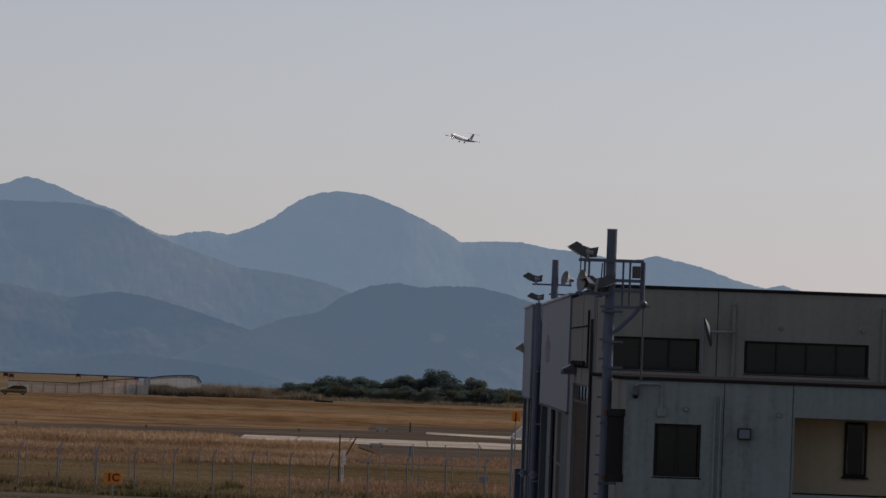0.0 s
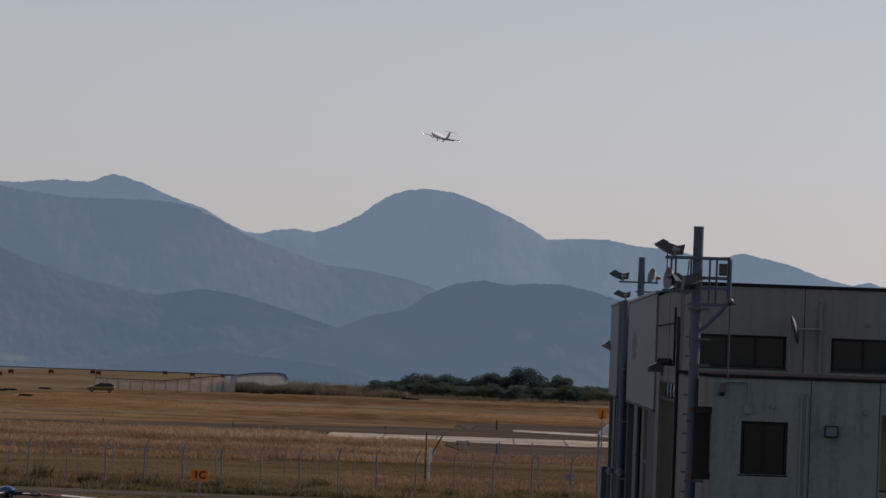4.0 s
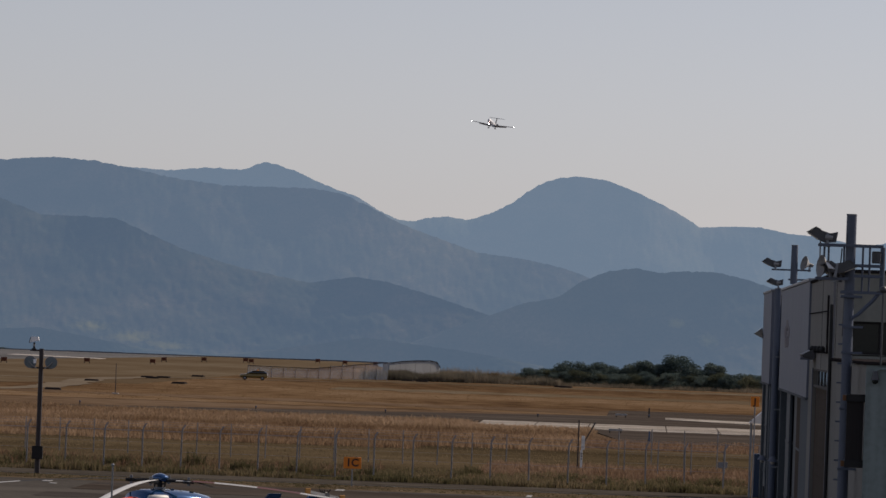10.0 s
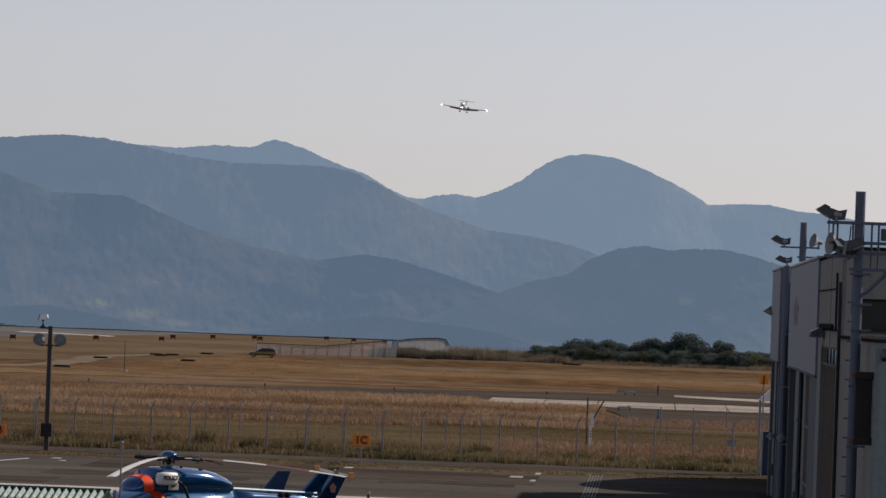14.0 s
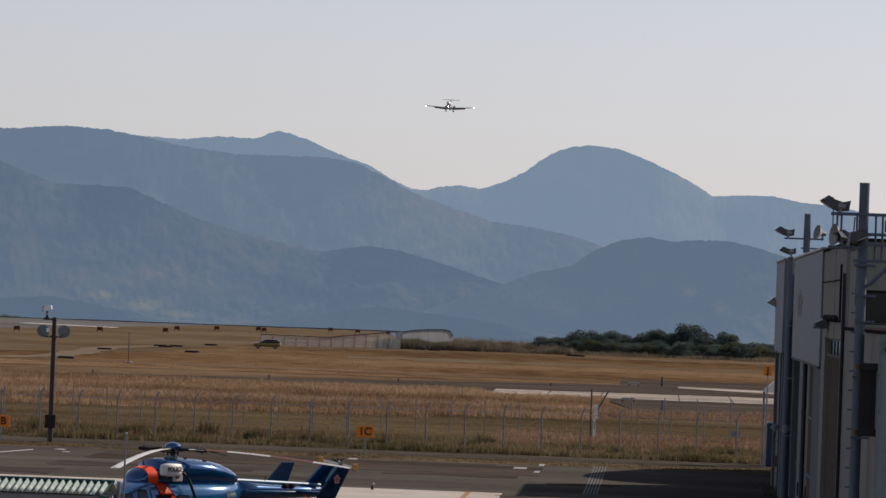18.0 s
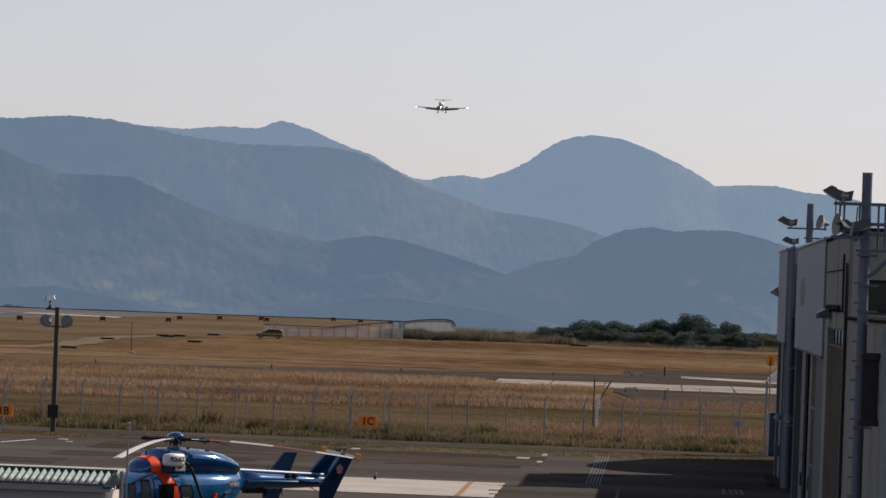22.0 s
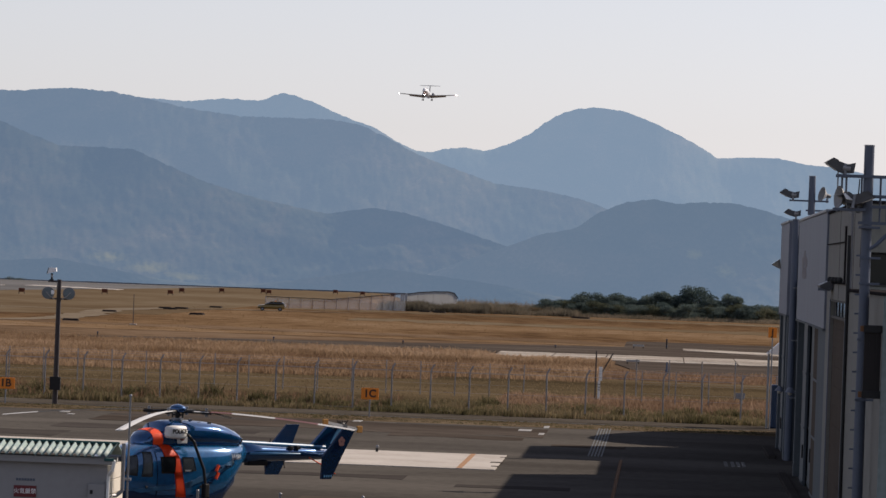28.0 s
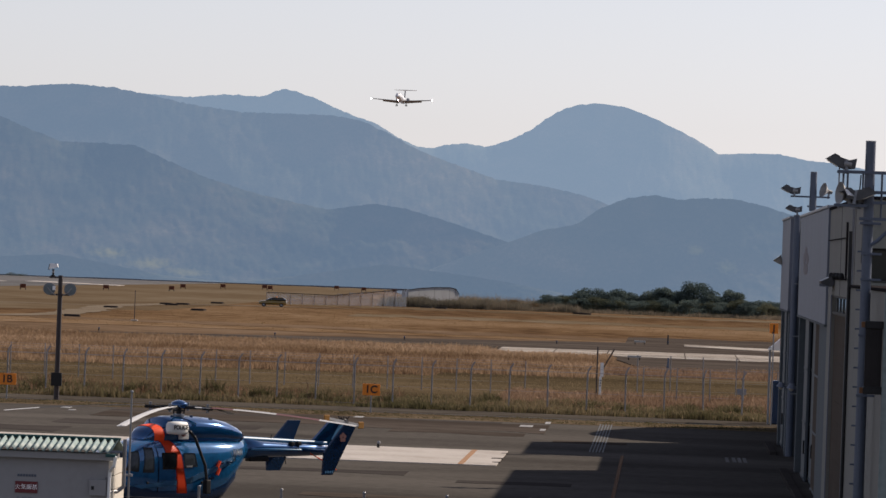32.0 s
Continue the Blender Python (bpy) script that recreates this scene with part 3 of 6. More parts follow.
def ridge(key):
    """One range: its crest, spurs and gullies running down to a flatter foot, tree crowns along the skyline."""
    y0, crest = RIDGES[key]
    px = [p[0] for p in crest]
    pz = [p[1] for p in crest]
    xs = np.arange(px[0], px[-1], 1.5)
    # smooth the crest line through its summits and saddles
    dense = np.interp(np.arange(px[0] - 20, px[-1] + 20, 1.0), px, pz)
    kernel = np.hanning(9)
    dense = np.convolve(np.pad(dense, 4, mode="edge"), kernel / kernel.sum(), mode="valid")
    zc = np.interp(xs, np.arange(px[0] - 20, px[-1] + 20, 1.0), dense)
    # the slopes below follow the broad shape of the range, not each notch of its crest
    wide = np.hanning(241)
    broad = np.convolve(np.pad(zc, 120, mode="edge"), wide / wide.sum(), mode="valid")
    rows = 64
    verts, faces = [], []
    for j in range(rows + 1):
        f = j / rows
        keep = (1 - f) ** 12
        for x, z in zip(xs, zc * keep + broad * (1 - keep)):
            tall = z + 45
            fall = tall * (1 - f) ** 1.5 - 45
            big = min(1, max(0.0, z + 25) / 110)
            bent = x + 60 * noise.noise((x * 0.006, f * 2.6, y0 * 0.1)) + 75 * f
            spur = 1 - 2 * abs(noise.noise((bent * 0.0105, f * 0.9, y0)))
            rib = 1 - 2 * abs(noise.noise((bent * 0.031, f * 2.2, y0 + 5)))
            g = noise.fractal((x * 0.02, f * 5.0 + y0 * 0.01, 1.7), 0.9, 2.1, 4)
            t = noise.noise((x * 0.36, j * 1.3, y0)) * 0.9 + noise.noise((x * 0.14, j * 0.5, y0 + 9)) * 1.0
            body = min(1, 4 * f) * (1 - f) ** 0.7
            lift = (spur * 3.2 + rib * 1.6 + g * 3.4) * body * big + t * (0.75 if j else 0.85) * (0.45 + 0.55 * big)
            verts.append((x, y0 - 1.15 * tall * f - (spur * 2.6 + rib * 1.2) * body * big, fall + lift))
    k = len(xs)
    for j in range(rows):
        for i in range(k - 1):
            a = j * k + i
            faces.append((a, a + k, a + k + 1, a + 1))
    # rear slope with its own crest, so that the ridge stays sharp
    far0 = len(verts)
    verts += [v for v in verts[:k]] + [(v[0], v[1] + 45, -45.0) for v in verts[:k]]
    faces += [(far0 + i, far0 + i + 1, far0 + k + i + 1, far0 + k + i) for i in range(k - 1)]
    ob = raw("backdrop", verts, faces, wooded(key), "distant blue-grey wooded mountain ridge, its haze put in as glow", "mountain", "structure")
    for poly in ob.data.polygons:
        poly.use_smooth = True


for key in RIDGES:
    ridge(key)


# ---- hangar and office row ----
def slab_wall(name, mat, x0, y0, z0, x1, y1, z1, label, category="wall"):
    bm = B()
    box(bm, x0, y0, z0, x1, y1, z1, 0.02)
    return solid(name, bm, mat, label, category, "structure")


WX = 4.95
HX = 5.24


def window(x0, z0, x1, z1, y, name, label, mullions=1):
    """Window in a wall that faces the viewer at depth y: recessed glass in a dark frame with a sill."""
    top = thing(name, pose((x0 + x1) / 2, y, z0), label, "window", kind="structure")
    w, h = x1 - x0, z1 - z0
    for a, b, c, d in ((-w / 2, 0, -w / 2 + 0.06, h), (w / 2 - 0.06, 0, w / 2, h), (-w / 2 + 0.06, 0, w / 2 - 0.06, 0.06), (-w / 2 + 0.06, h - 0.06, w / 2 - 0.06, h)):
        bm = B()
        box(bm, a, -0.03, b, c, 0.09, d, 0.008)
        part("window_frame", bm, M["frame_dark"], top)
    n = mullions + 1
    inner = w - 0.12
    for i in range(n):
        bm = B()
        a = -w / 2 + 0.06 + inner * i / n
        box(bm, a + 0.02, 0.05 + 0.012 * (i % 2), 0.06, a + inner / n - 0.02, 0.07 + 0.012 * (i % 2), h - 0.06)
        part("pane", bm, M["glass"], top)
        if i:
            bm = B()
            box(bm, a - 0.025, -0.01, 0.06, a + 0.025, 0.085, h - 0.06, 0.006)
            part("mullion", bm, M["frame_dark"], top)
    bm = B()
    box(bm, -w / 2 - 0.05, -0.1, -0.05, w / 2 + 0.05, 0.02, -0.002, 0.008)
    part("sill", bm, M["frame_dark"], top)
    return top


# wall with openings, facing the viewer: pieces between x0..x1, z0..z1 leaving out the holes
def pierced(name, mat, x0, x1, y0, y1, z0, z1, holes, label):
    top = thing(name, pose(0, y0, 0), label, "wall", kind="structure")
    zs = sorted({z0, z1, *[h[1] for h in holes], *[h[3] for h in holes]})
    for za, zb in zip(zs, zs[1:]):
        spans, x = [], x0
        for h in sorted(holes):
            if h[1] <= za and zb <= h[3]:
                spans.append((x, h[0]))
                x = h[2]
        spans.append((x, x1))
        for a, b in spans:
            if b - a > 0.01:
                bm = B()
                box(bm, a, 0, za, b, y1 - y0, zb)
                part("wall_panel", bm, mat, top)
    return top


def office_block():
    """Low office block with a recessed balcony, and the taller block behind it."""
    y = 114.0
    holes = [(5.61, 5.25, 6.66, 6.44), (8.76, 4.95, 14.5, 6.68)]
    pierced("wall_office_front", M["wall_low"], WX, 20, y, y + 0.25, 0, 7.4, holes, "pale grey streaked panel wall of a low office")
    slab_wall("wall_office_side", M["beige"], WX, y + 0.25, 0, WX + 0.25, 136, 7.4, "darker beige streaked panel side wall")
    slab_wall("wall_office_far_side", M["wall_low"], 19.75, y + 0.25, 0, 20, 136, 7.4, "pale grey panel side wall")
    slab_wall("roof_office", M["trim"], WX - 0.06, y - 0.06, 7.4, 20.05, 136, 7.48, "flat roof with dark metal edge trim", "roof")
    slab_wall("wall_balcony", M["cream"], 8.6, y + 2.4, 4.8, 14.6, y + 2.6, 7.0, "cream wall at the back of a recessed balcony")
    slab_wall("floor_balcony", M["trim"], 8.6, y + 0.25, 4.8, 14.6, y + 2.4, 4.93, "dark balcony floor", "floor")
    slab_wall("ceiling_balcony", M["cream"], 8.6, y + 0.25, 6.72, 14.6, y + 2.4, 6.8, "cream balcony ceiling", "ceiling")
    window(5.61, 5.25, 6.66, 6.44, y + 0.1, "window_1", "dark two-pane window in a pale grey wall")
    window(10.1, 5.35, 10.62, 6.6, y + 2.34, "window_2", "tall narrow dark window in a cream wall", 0)
    # joints between the wall panels
    for x in (7.15, 8.7):
        bm = B()
        box(bm, x, y - 0.006, 4.2, x + 0.015, y + 0.002, 7.4)
        solid("panel_joint", bm, M["trim"], "thin dark joint between wall panels", "trim", "structure")
    for x in (6.95, 7.08):
        bm = B()
        tube(bm, (x, y - 0.05, 4.0), (x, y - 0.05, 7.1), 0.022)
        solid("conduit", bm, M["wall_low"], "thin grey conduit running up the wall", "pipe")
    # taller block
    y = 136.0
    holes = [(5.4, 7.6, 7.83, 8.48), (9.03, 7.6, 12.38, 8.48)]
    pierced("wall_tall_front", M["wall"], HX, 24, y, y + 0.25, 0, 9.78, holes, "grey-beige streaked panel wall of the taller block")
    slab_wall("wall_tall_far_side", M["wall"], 23.75, y + 0.25, 0, 24, 163, 9.78, "grey-beige panel side wall")
    slab_wall("roof_tall", M["trim"], HX - 0.05, y - 0.06, 9.78, 24.05, 163, 9.87, "flat roof with dark metal edge trim", "roof")
    window(5.4, 7.6, 7.83, 8.48, y + 0.1, "window_3", "wide dark strip window under the roof", 2)
    window(9.03, 7.6, 12.38, 8.48, y + 0.1, "window_4", "wide dark strip window under the roof", 3)
    for x in (8.28, 13.0, 14.9):
        bm = B()
        box(bm, x, y - 0.006, 7.5, x + 0.02, y + 0.002, 9.78)
        solid("panel_joint", bm, M["trim"], "thin dark joint between wall panels", "trim", "structure")
    for x in (8.72, 12.75):
        bm = B()
        tube(bm, (x, y - 0.07, 7.5), (x, y - 0.07, 9.4), 0.05)
        tube(bm, (x, y - 0.07, 9.4), (x, y + 0.02, 9.5), 0.05)
        solid("downpipe", bm, M["wall"], "grey rainwater pipe on the wall", "pipe")
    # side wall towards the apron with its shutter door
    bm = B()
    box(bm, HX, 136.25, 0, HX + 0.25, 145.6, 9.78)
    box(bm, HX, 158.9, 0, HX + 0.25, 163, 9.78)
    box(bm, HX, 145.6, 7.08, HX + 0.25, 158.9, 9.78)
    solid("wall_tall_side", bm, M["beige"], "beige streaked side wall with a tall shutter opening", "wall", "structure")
    for y, z0, z1 in ((141.0, 0, 9.78), (152.2, 7.1, 9.78)):
        bm = B()
        box(bm, HX - 0.006, y, z0, HX + 0.002, y + 0.12, z1)
        solid("panel_joint", bm, M["trim"], "thin dark joint between wall panels", "trim", "structure")
    door = thing("door_1", pose(HX + 0.1, 152.25, 0), "tall brown shutter door with a glazed strip above", "door", kind="structure")
    n = 22
    for i in range(n):
        bm = B()
        box(bm, 0.003 * (i % 2), -6.6, 6.5 * i / n, 0.06 + 0.003 * (i % 2), 6.6, 6.5 * (i + 1) / n - 0.004)
        part("slat", bm, M["tan_door"], door)
    for i in range(5):
        bm = B()
        box(bm, 0.0, -6.5 + 2.64 * i, 6.58, 0.03, -4.0 + 2.64 * i, 7.02)
        part("pane", bm, M["shiny_pane"], door, "pale reflecting pane")
    for i in range(4):
        bm = B()
        box(bm, -0.03, -4.0 + 2.64 * i, 6.58, 0.05, -3.86 + 2.64 * i, 7.02)
        part("mullion", bm, M["frame_dark"], door)
    for z0, z1 in ((6.5, 6.58), (7.02, 7.08)):
        bm = B()
        box(bm, -0.08, -6.65, z0, 0.08, 6.65, z1)
        part("transom", bm, M["frame_dark"], door)
    for y0, y1 in ((-6.8, -6.65), (6.65, 6.8)):
        bm = B()
        box(bm, -0.13, y0, 0, -0.1, y1, 7.08)
        part("jamb", bm, M["fascia"], door, "thin pale door jamb")
    bm = B()
    box(bm, -0.08, -6.4, 2.2, -0.001, -6.0, 2.55, 0.02)
    part("lock_box", bm, M["black"], door)


office_block()


def hangar(y0, y1, d0, d1, top, deep, name, gap):
    """Hangar bay open to the apron: pilasters, deep fascia, sliding door leaves with one gap, roof."""
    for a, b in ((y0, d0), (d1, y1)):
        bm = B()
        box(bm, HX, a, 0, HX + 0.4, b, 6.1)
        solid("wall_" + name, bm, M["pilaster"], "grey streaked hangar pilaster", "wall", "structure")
    panels = thing("fascia_" + name, pose(HX - 0.07, y0, 6.1), "pale metal fascia over the hangar door", "fascia", kind="structure")
    n = max(4, round((y1 - y0) / 3.6))
    for i in range(n):
        bm = B()
        a, b = (y1 - y0) * i / n, (y1 - y0) * (i + 1) / n
        box(bm, 0, a + 0.01, 0, 0.3, b - 0.01, top - 6.1 - 0.1, 0.02)
        part("panel", bm, M["fascia"], panels)
    bm = B()
    box(bm, -0.03, 0, -0.06, 0.3, y1 - y0, -0.002)
    part("drip_edge", bm, M["pilaster"], panels)
    slab_wall("wall_" + name + "_front", M["pilaster"], HX + 0.4, y0, 0, deep, y0 + 0.3, top - 0.1, "beige hangar end wall")
    slab_wall("wall_" + name + "_back", M["pilaster"], HX + 0.4, y1 - 0.3, 0, deep, y1, top - 0.1, "beige hangar end wall")
    slab_wall("wall_" + name + "_rear", M["pilaster"], deep - 0.3, y0 + 0.3, 0, deep, y1 - 0.3, top - 0.1, "beige hangar rear wall")
    slab_wall("roof_" + name, M["steel"], HX - 0.12, y0, top - 0.1, deep, y1, top, "flat hangar roof with a pale metal edge", "roof")
    door = thing("door_" + name, pose(HX + 0.12, 0, 0.04), "blue-grey sliding hangar door leaves, one drawn aside", "door", kind="structure")
    spans = [(d0, gap[0])] if gap else []
    rest = gap[1] if gap else d0
    spans += [(rest + (d1 - rest) * i / 3, rest + (d1 - rest) * (i + 1) / 3) for i in range(3)]
    for i, (a, b) in enumerate(spans):
        leaf_x = 0.16 * (i % 2)
        bm = B()
        box(bm, leaf_x, a, 0, leaf_x + 0.1, b + 0.1, 6.05, 0.01)
        leaf = part("door_leaf", bm, M["tan_door"] if gap and i == 0 else M["hangar_door"], door)
        for z in (0.1, 2.1, 4.1):
            bm = B()
            box(bm, leaf_x - 0.025, a + 0.1, z, leaf_x + 0.001, b, z + 0.07)
            part("rail", bm, M["hangar_door"], leaf)
        bm = B()
        box(bm, leaf_x - 0.06, a + 0.5, 1.0, leaf_x - 0.001, a + 0.65, 1.5, 0.01)
        part("handle", bm, M["black"], leaf)
    bm = B()
    box(bm, 0.0, d0, 6.0, 0.34, d1, 6.06)
    part("track", bm, M["black"], door)
    slab_wall("floor_" + name, M["taxi_concrete"], HX + 0.4, y0 + 0.3, 0.0, deep - 0.3, y1 - 0.3, 0.05, "bare concrete hangar floor", "floor")
    slab_wall("kerb_" + name, M["tar"], HX - 0.6, y0 + 0.4, 0.0, HX - 0.3, y1 - 1.5, 0.2, "grey concrete kerb along the hangar wall", "kerb")


hangar(163.0, 196.6, 170.6, 195.6, 9.95, 34.0, "near_hangar", (178.5, 182.8))
hangar(212.6, 226.8, 214.2, 225.6, 10.08, 34.0, "far_hangar", None)
slab_wall("wall_link", M["pilaster"], HX + 0.5, 196.6, 0, 30, 212.6, 7.45, "low beige link between the two hangars")
slab_wall("roof_link", M["trim"], HX + 0.42, 196.6, 7.45, 30, 212.6, 7.55, "dark flat roof of the link", "roof")


def vaulted_store():
    """Store with a barrel roof behind the hangars; its gable looks on to the apron."""
    y0, y1, spring, rise, x0, x1 = 227.6, 250.0, 4.8, 3.7, HX + 0.75, 30.0
    n = 14
    prof = [(y0 + (y1 - y0) * i / n, spring + rise * math.sin(math.pi * i / n) ** 0.8) for i in range(n + 1)]
    bm = B()
    slab(bm, [(x0, y0, 0)] + [(x0, y, z) for y, z in prof] + [(x0, y1, 0)], (0.25, 0, 0))
    solid("wall_store_gable", bm, M["beige"], "beige gable of a barrel-roofed store", "wall", "structure")
    slab_wall("wall_store_near", M["beige"], x0 + 0.25, y0, 0, x1, y0 + 0.25, spring, "beige store side wall")
    slab_wall("wall_store_far", M["beige"], x0 + 0.25, y1 - 0.25, 0, x1, y1, spring, "beige store side wall")
    slab_wall("wall_store_rear", M["beige"], x1 - 0.25, y0 + 0.25, 0, x1, y1 - 0.25, spring, "beige store rear wall")
    bm = B()
    slab(bm, [(x0 - 0.1, y, z + 0.005) for y, z in prof] + [(x0 - 0.1, y, z + 0.12) for y, z in prof[::-1]], (x1 - x0 + 0.2, 0, 0))
    solid("roof_store", bm, M["steel"], "grey barrel roof of sheet metal", "roof", "structure")
    vent = thing("roof_vent", pose(x0 + 0.8, 248.6, spring + 0.6), "squat grey roof ventilator", "vent")
    bm = B()
    tube(bm, (0, 0, 0), (0, 0, 1.0), 0.5, 0.5, n=16)
    part("cowl", bm, M["steel"], vent)
    bm = B()
    tube(bm, (0, 0, 1.0), (0, 0, 1.25), 0.75, 0.3, n=16)
    part("cap", bm, M["steel"], vent)


vaulted_store()


# ---- masts and floodlights ----
def floodlight(name="floodlight"):
    """Trapezoid floodlight that faces -x and down, hung in a yoke over the origin."""
    top = thing(name, Matrix(), "grey box floodlight with a hooded glass front", "floodlight", "floodlights on the masts")
    bm = B()
    slab(bm, [(-0.38, -0.2, 0.05), (-0.2, -0.2, 0.16), (-0.08, -0.2, 0.1), (0.14, -0.2, 0.03), (0.32, -0.2, 0.07), (0.28, -0.2, -0.17), (0.03, -0.2, -0.19), (-0.12, -0.2, -0.12)], (0, 0.4, 0))
    part("housing", bm, M["lamp_body"], top)
    bm = B()
    slab(bm, [(-0.375, -0.17, 0.04), (-0.385, -0.17, 0.025), (-0.135, -0.17, -0.13), (-0.12, -0.17, -0.115)], (0, 0.34, 0))
    part("glass", bm, M["lamp_glass"], top, "pale floodlight glass")
    bm = B()
    slab(bm, [(-0.42, -0.22, 0.045), (-0.2, -0.22, 0.18), (-0.07, -0.22, 0.118), (-0.08, -0.22, 0.102), (-0.2, -0.22, 0.162), (-0.385, -0.22, 0.05)], (0, 0.44, 0))
    part("hood", bm, M["lamp_body"], top)
    bm = B()
    tube(bm, (0.02, -0.215, -0.06), (0.2, -0.215, -0.08), 0.055, n=12)
    part("ballast", bm, M["horn_grey"], top, "pale ballast cylinder")
    for s in (-0.23, 0.21):
        bm = B()
        box(bm, 0.05, s, -0.26, 0.11, s + 0.02, 0.04)
        part("yoke_arm", bm, M["steel"], top)
    bm = B()
    box(bm, 0.03, -0.23, -0.28, 0.13, 0.23, -0.26)
    part("yoke_base", bm, M["steel"], top)
    return top


def horn(m):
    top = thing("loudspeaker", m, "pale weathered horn loudspeaker on a mast", "loudspeaker")
    bm = B()
    tube(bm, (0, 0, 0), (-0.2, 0, 0.02), 0.06, 0.27, n=22, caps=False)
    part("bell", bm, M["horn_grey"], top)
    bm = B()
    tube(bm, (0.0, 0, 0), (0.16, 0, -0.01), 0.075, 0.06, n=14)
    part("driver", bm, M["lamp_body"], top)
    bm = B()
    box(bm, 0.02, -0.03, -0.25, 0.08, 0.03, -0.05)
    part("bracket", bm, M["steel"], top)
    return top


def mast(x, y, z0, z1, r, label):
    top = thing("floodlight_mast", pose(x, y, z0), label, "mast", "floodlight masts beside the hangars")
    bm = B()
    tube(bm, (0, 0, 0), (0, 0, z1 - z0), r * 1.12, r, n=18)
    part("pole", bm, M["pole"], top)
    bm = B()
    tube(bm, (0, 0, z1 - z0), (0, 0, z1 - z0 + 0.03), r * 1.05, n=18)
    part("cap", bm, M["steel"], top)
    return top


m1 = mast(4.66, 118, 0.03, 10.85, 0.118, "tall blue-grey floodlight mast with a side cage")
for k in range(14):
    bm = B()
    box(bm, -0.22, -0.02, 2.4 + 0.45 * k, -0.1, 0.02, 2.44 + 0.45 * k)
    part("step", bm, M["pole"], m1)
for z, a, b in ((10.08, -0.75, 0.75), (9.62, 0.08, 0.72), (9.38, 0.08, 0.72), (9.3, -0.8, -0.05), (9.0, -0.2, 0.78)):
    for s in (-0.25, 0.25):
        bm = B()
        box(bm, a, s - 0.03, z, b, s + 0.03, z + 0.065)
        part("rail", bm, M["pole"], m1)
for x in (-0.6, -0.5, -0.14, 0.3, 0.46, 0.76):
    bm = B()
    z0 = 9.0 if x > 0 else 9.5
    tube(bm, (x, 0.25, z0), (x, 0.25, 10.1), 0.026 if x < 0.7 else 0.06)
    part("post", bm, M["pole"], m1)
for s in (-0.2, 0.2):
    bm = B()
    bend(bm, [(0.06, s, 8.42), (0.22, s, 8.52), (0.56, s, 8.86), (0.7, s, 9.05)], 0.04)
    part("brace", bm, M["pole"], m1)
bm = B()
box(bm, -0.2, -0.25, 8.9, 0.3, 0.25, 8.96, 0.01)
part("platform", bm, M["pole"], m1)
bm = B()
box(bm, 0.5, -0.15, 9.72, 0.7, 0.15, 10.0, 0.02)
part("control_box", bm, M["lamp_body"], m1)
bm = B()
bend(bm, [(-0.2, 0.0, 10.05), (-0.22, 0, 9.7), (-0.1, 0, 9.5), (-0.12, 0, 8.0)], 0.015, 6)
part("cable", bm, M["black"], m1)
for z in (4.9, 6.3, 7.6, 8.2):
    bm = B()
    box(bm, -0.14, -0.14, z, 0.34, 0.14, z + 0.05)
    part("clamp", bm, M["pole"], m1)
lamp = floodlight()
lamp.matrix_basis = pose(4.03, 118, 10.38, 0, 0, 0)
second = copy_thing(lamp, pose(4.42, 117.8, 9.66, 0, -8, 180))
# white plate added to stand for a sun glint on this lamp
bm = B()
slab(bm, [(4.16, 117.45, 9.6), (4.52, 117.81, 9.55), (4.43, 117.9, 9.68), (4.08, 117.54, 9.74)], (-0.01, 0.01, -0.014))
bmesh.ops.transform(bm, matrix=second.matrix_basis.inverted(), verts=bm.verts)
part("reflector", bm, M["white"], second, "tilted white plate added as a sun glint")
copy_thing(lamp, pose(4.32, 118.3, 9.58, 0, 6, 20))
horn(pose(4.16, 118, 9.62, 0, 0, 20))
bm = B()
tube(bm, (3.96, 118.25, 9.3), (3.96, 118.25, 10.35), 0.018)
solid("antenna_rod", bm, M["steel"], "thin upright antenna rod by the mast", "antenna")

m2 = mast(5.16, 181, 9.95, 11.32, 0.118, "short blue-grey mast on the hangar roof edge")
for z in (0.16, 0.5):
    bm = B()
    box(bm, -0.8 if z > 0.3 else -0.2, -0.03, z - 0.03, 0.6, 0.03, z + 0.03)
    part("arm", bm, M["pole"], m2)
copy_thing(lamp, pose(4.4, 181, 10.7, 0, -4, 0))
horn(pose(5.68, 181, 10.66, 0, 8, 24))
m3 = mast(5.42, 212.1, 0.03, 10.1, 0.14, "blue-grey floodlight mast between the two hangars")
for z in (2.6, 5.0, 7.2):
    bm = B()
    box(bm, -0.02, -0.16, z, 0.6, 0.16, z + 0.05)
    part("clamp", bm, M["steel"], m3)
copy_thing(lamp, pose(5.3, 212.1, 10.4, 0, -8, 0))

# small fittings on the walls


def wall_lamp(m, label):
    top = thing("wall_lamp", m, label, "wall lamp")
    bm = B()
    tube(bm, (0, 0, 0), (-0.2, 0, 0.04), 0.025)
    part("arm", bm, M["steel"], top)
    bm = B()
    tube(bm, (-0.2, 0, 0.14), (-0.22, 0, -0.06), 0.08, 0.21, n=16)
    part("shade", bm, M["fascia"], top)
    bm = B()
    ball(bm, (-0.22, 0, -0.07), 0.1, u=12, v=6)
    part("bulb", bm, M["lamp_glass"], top)
    return top


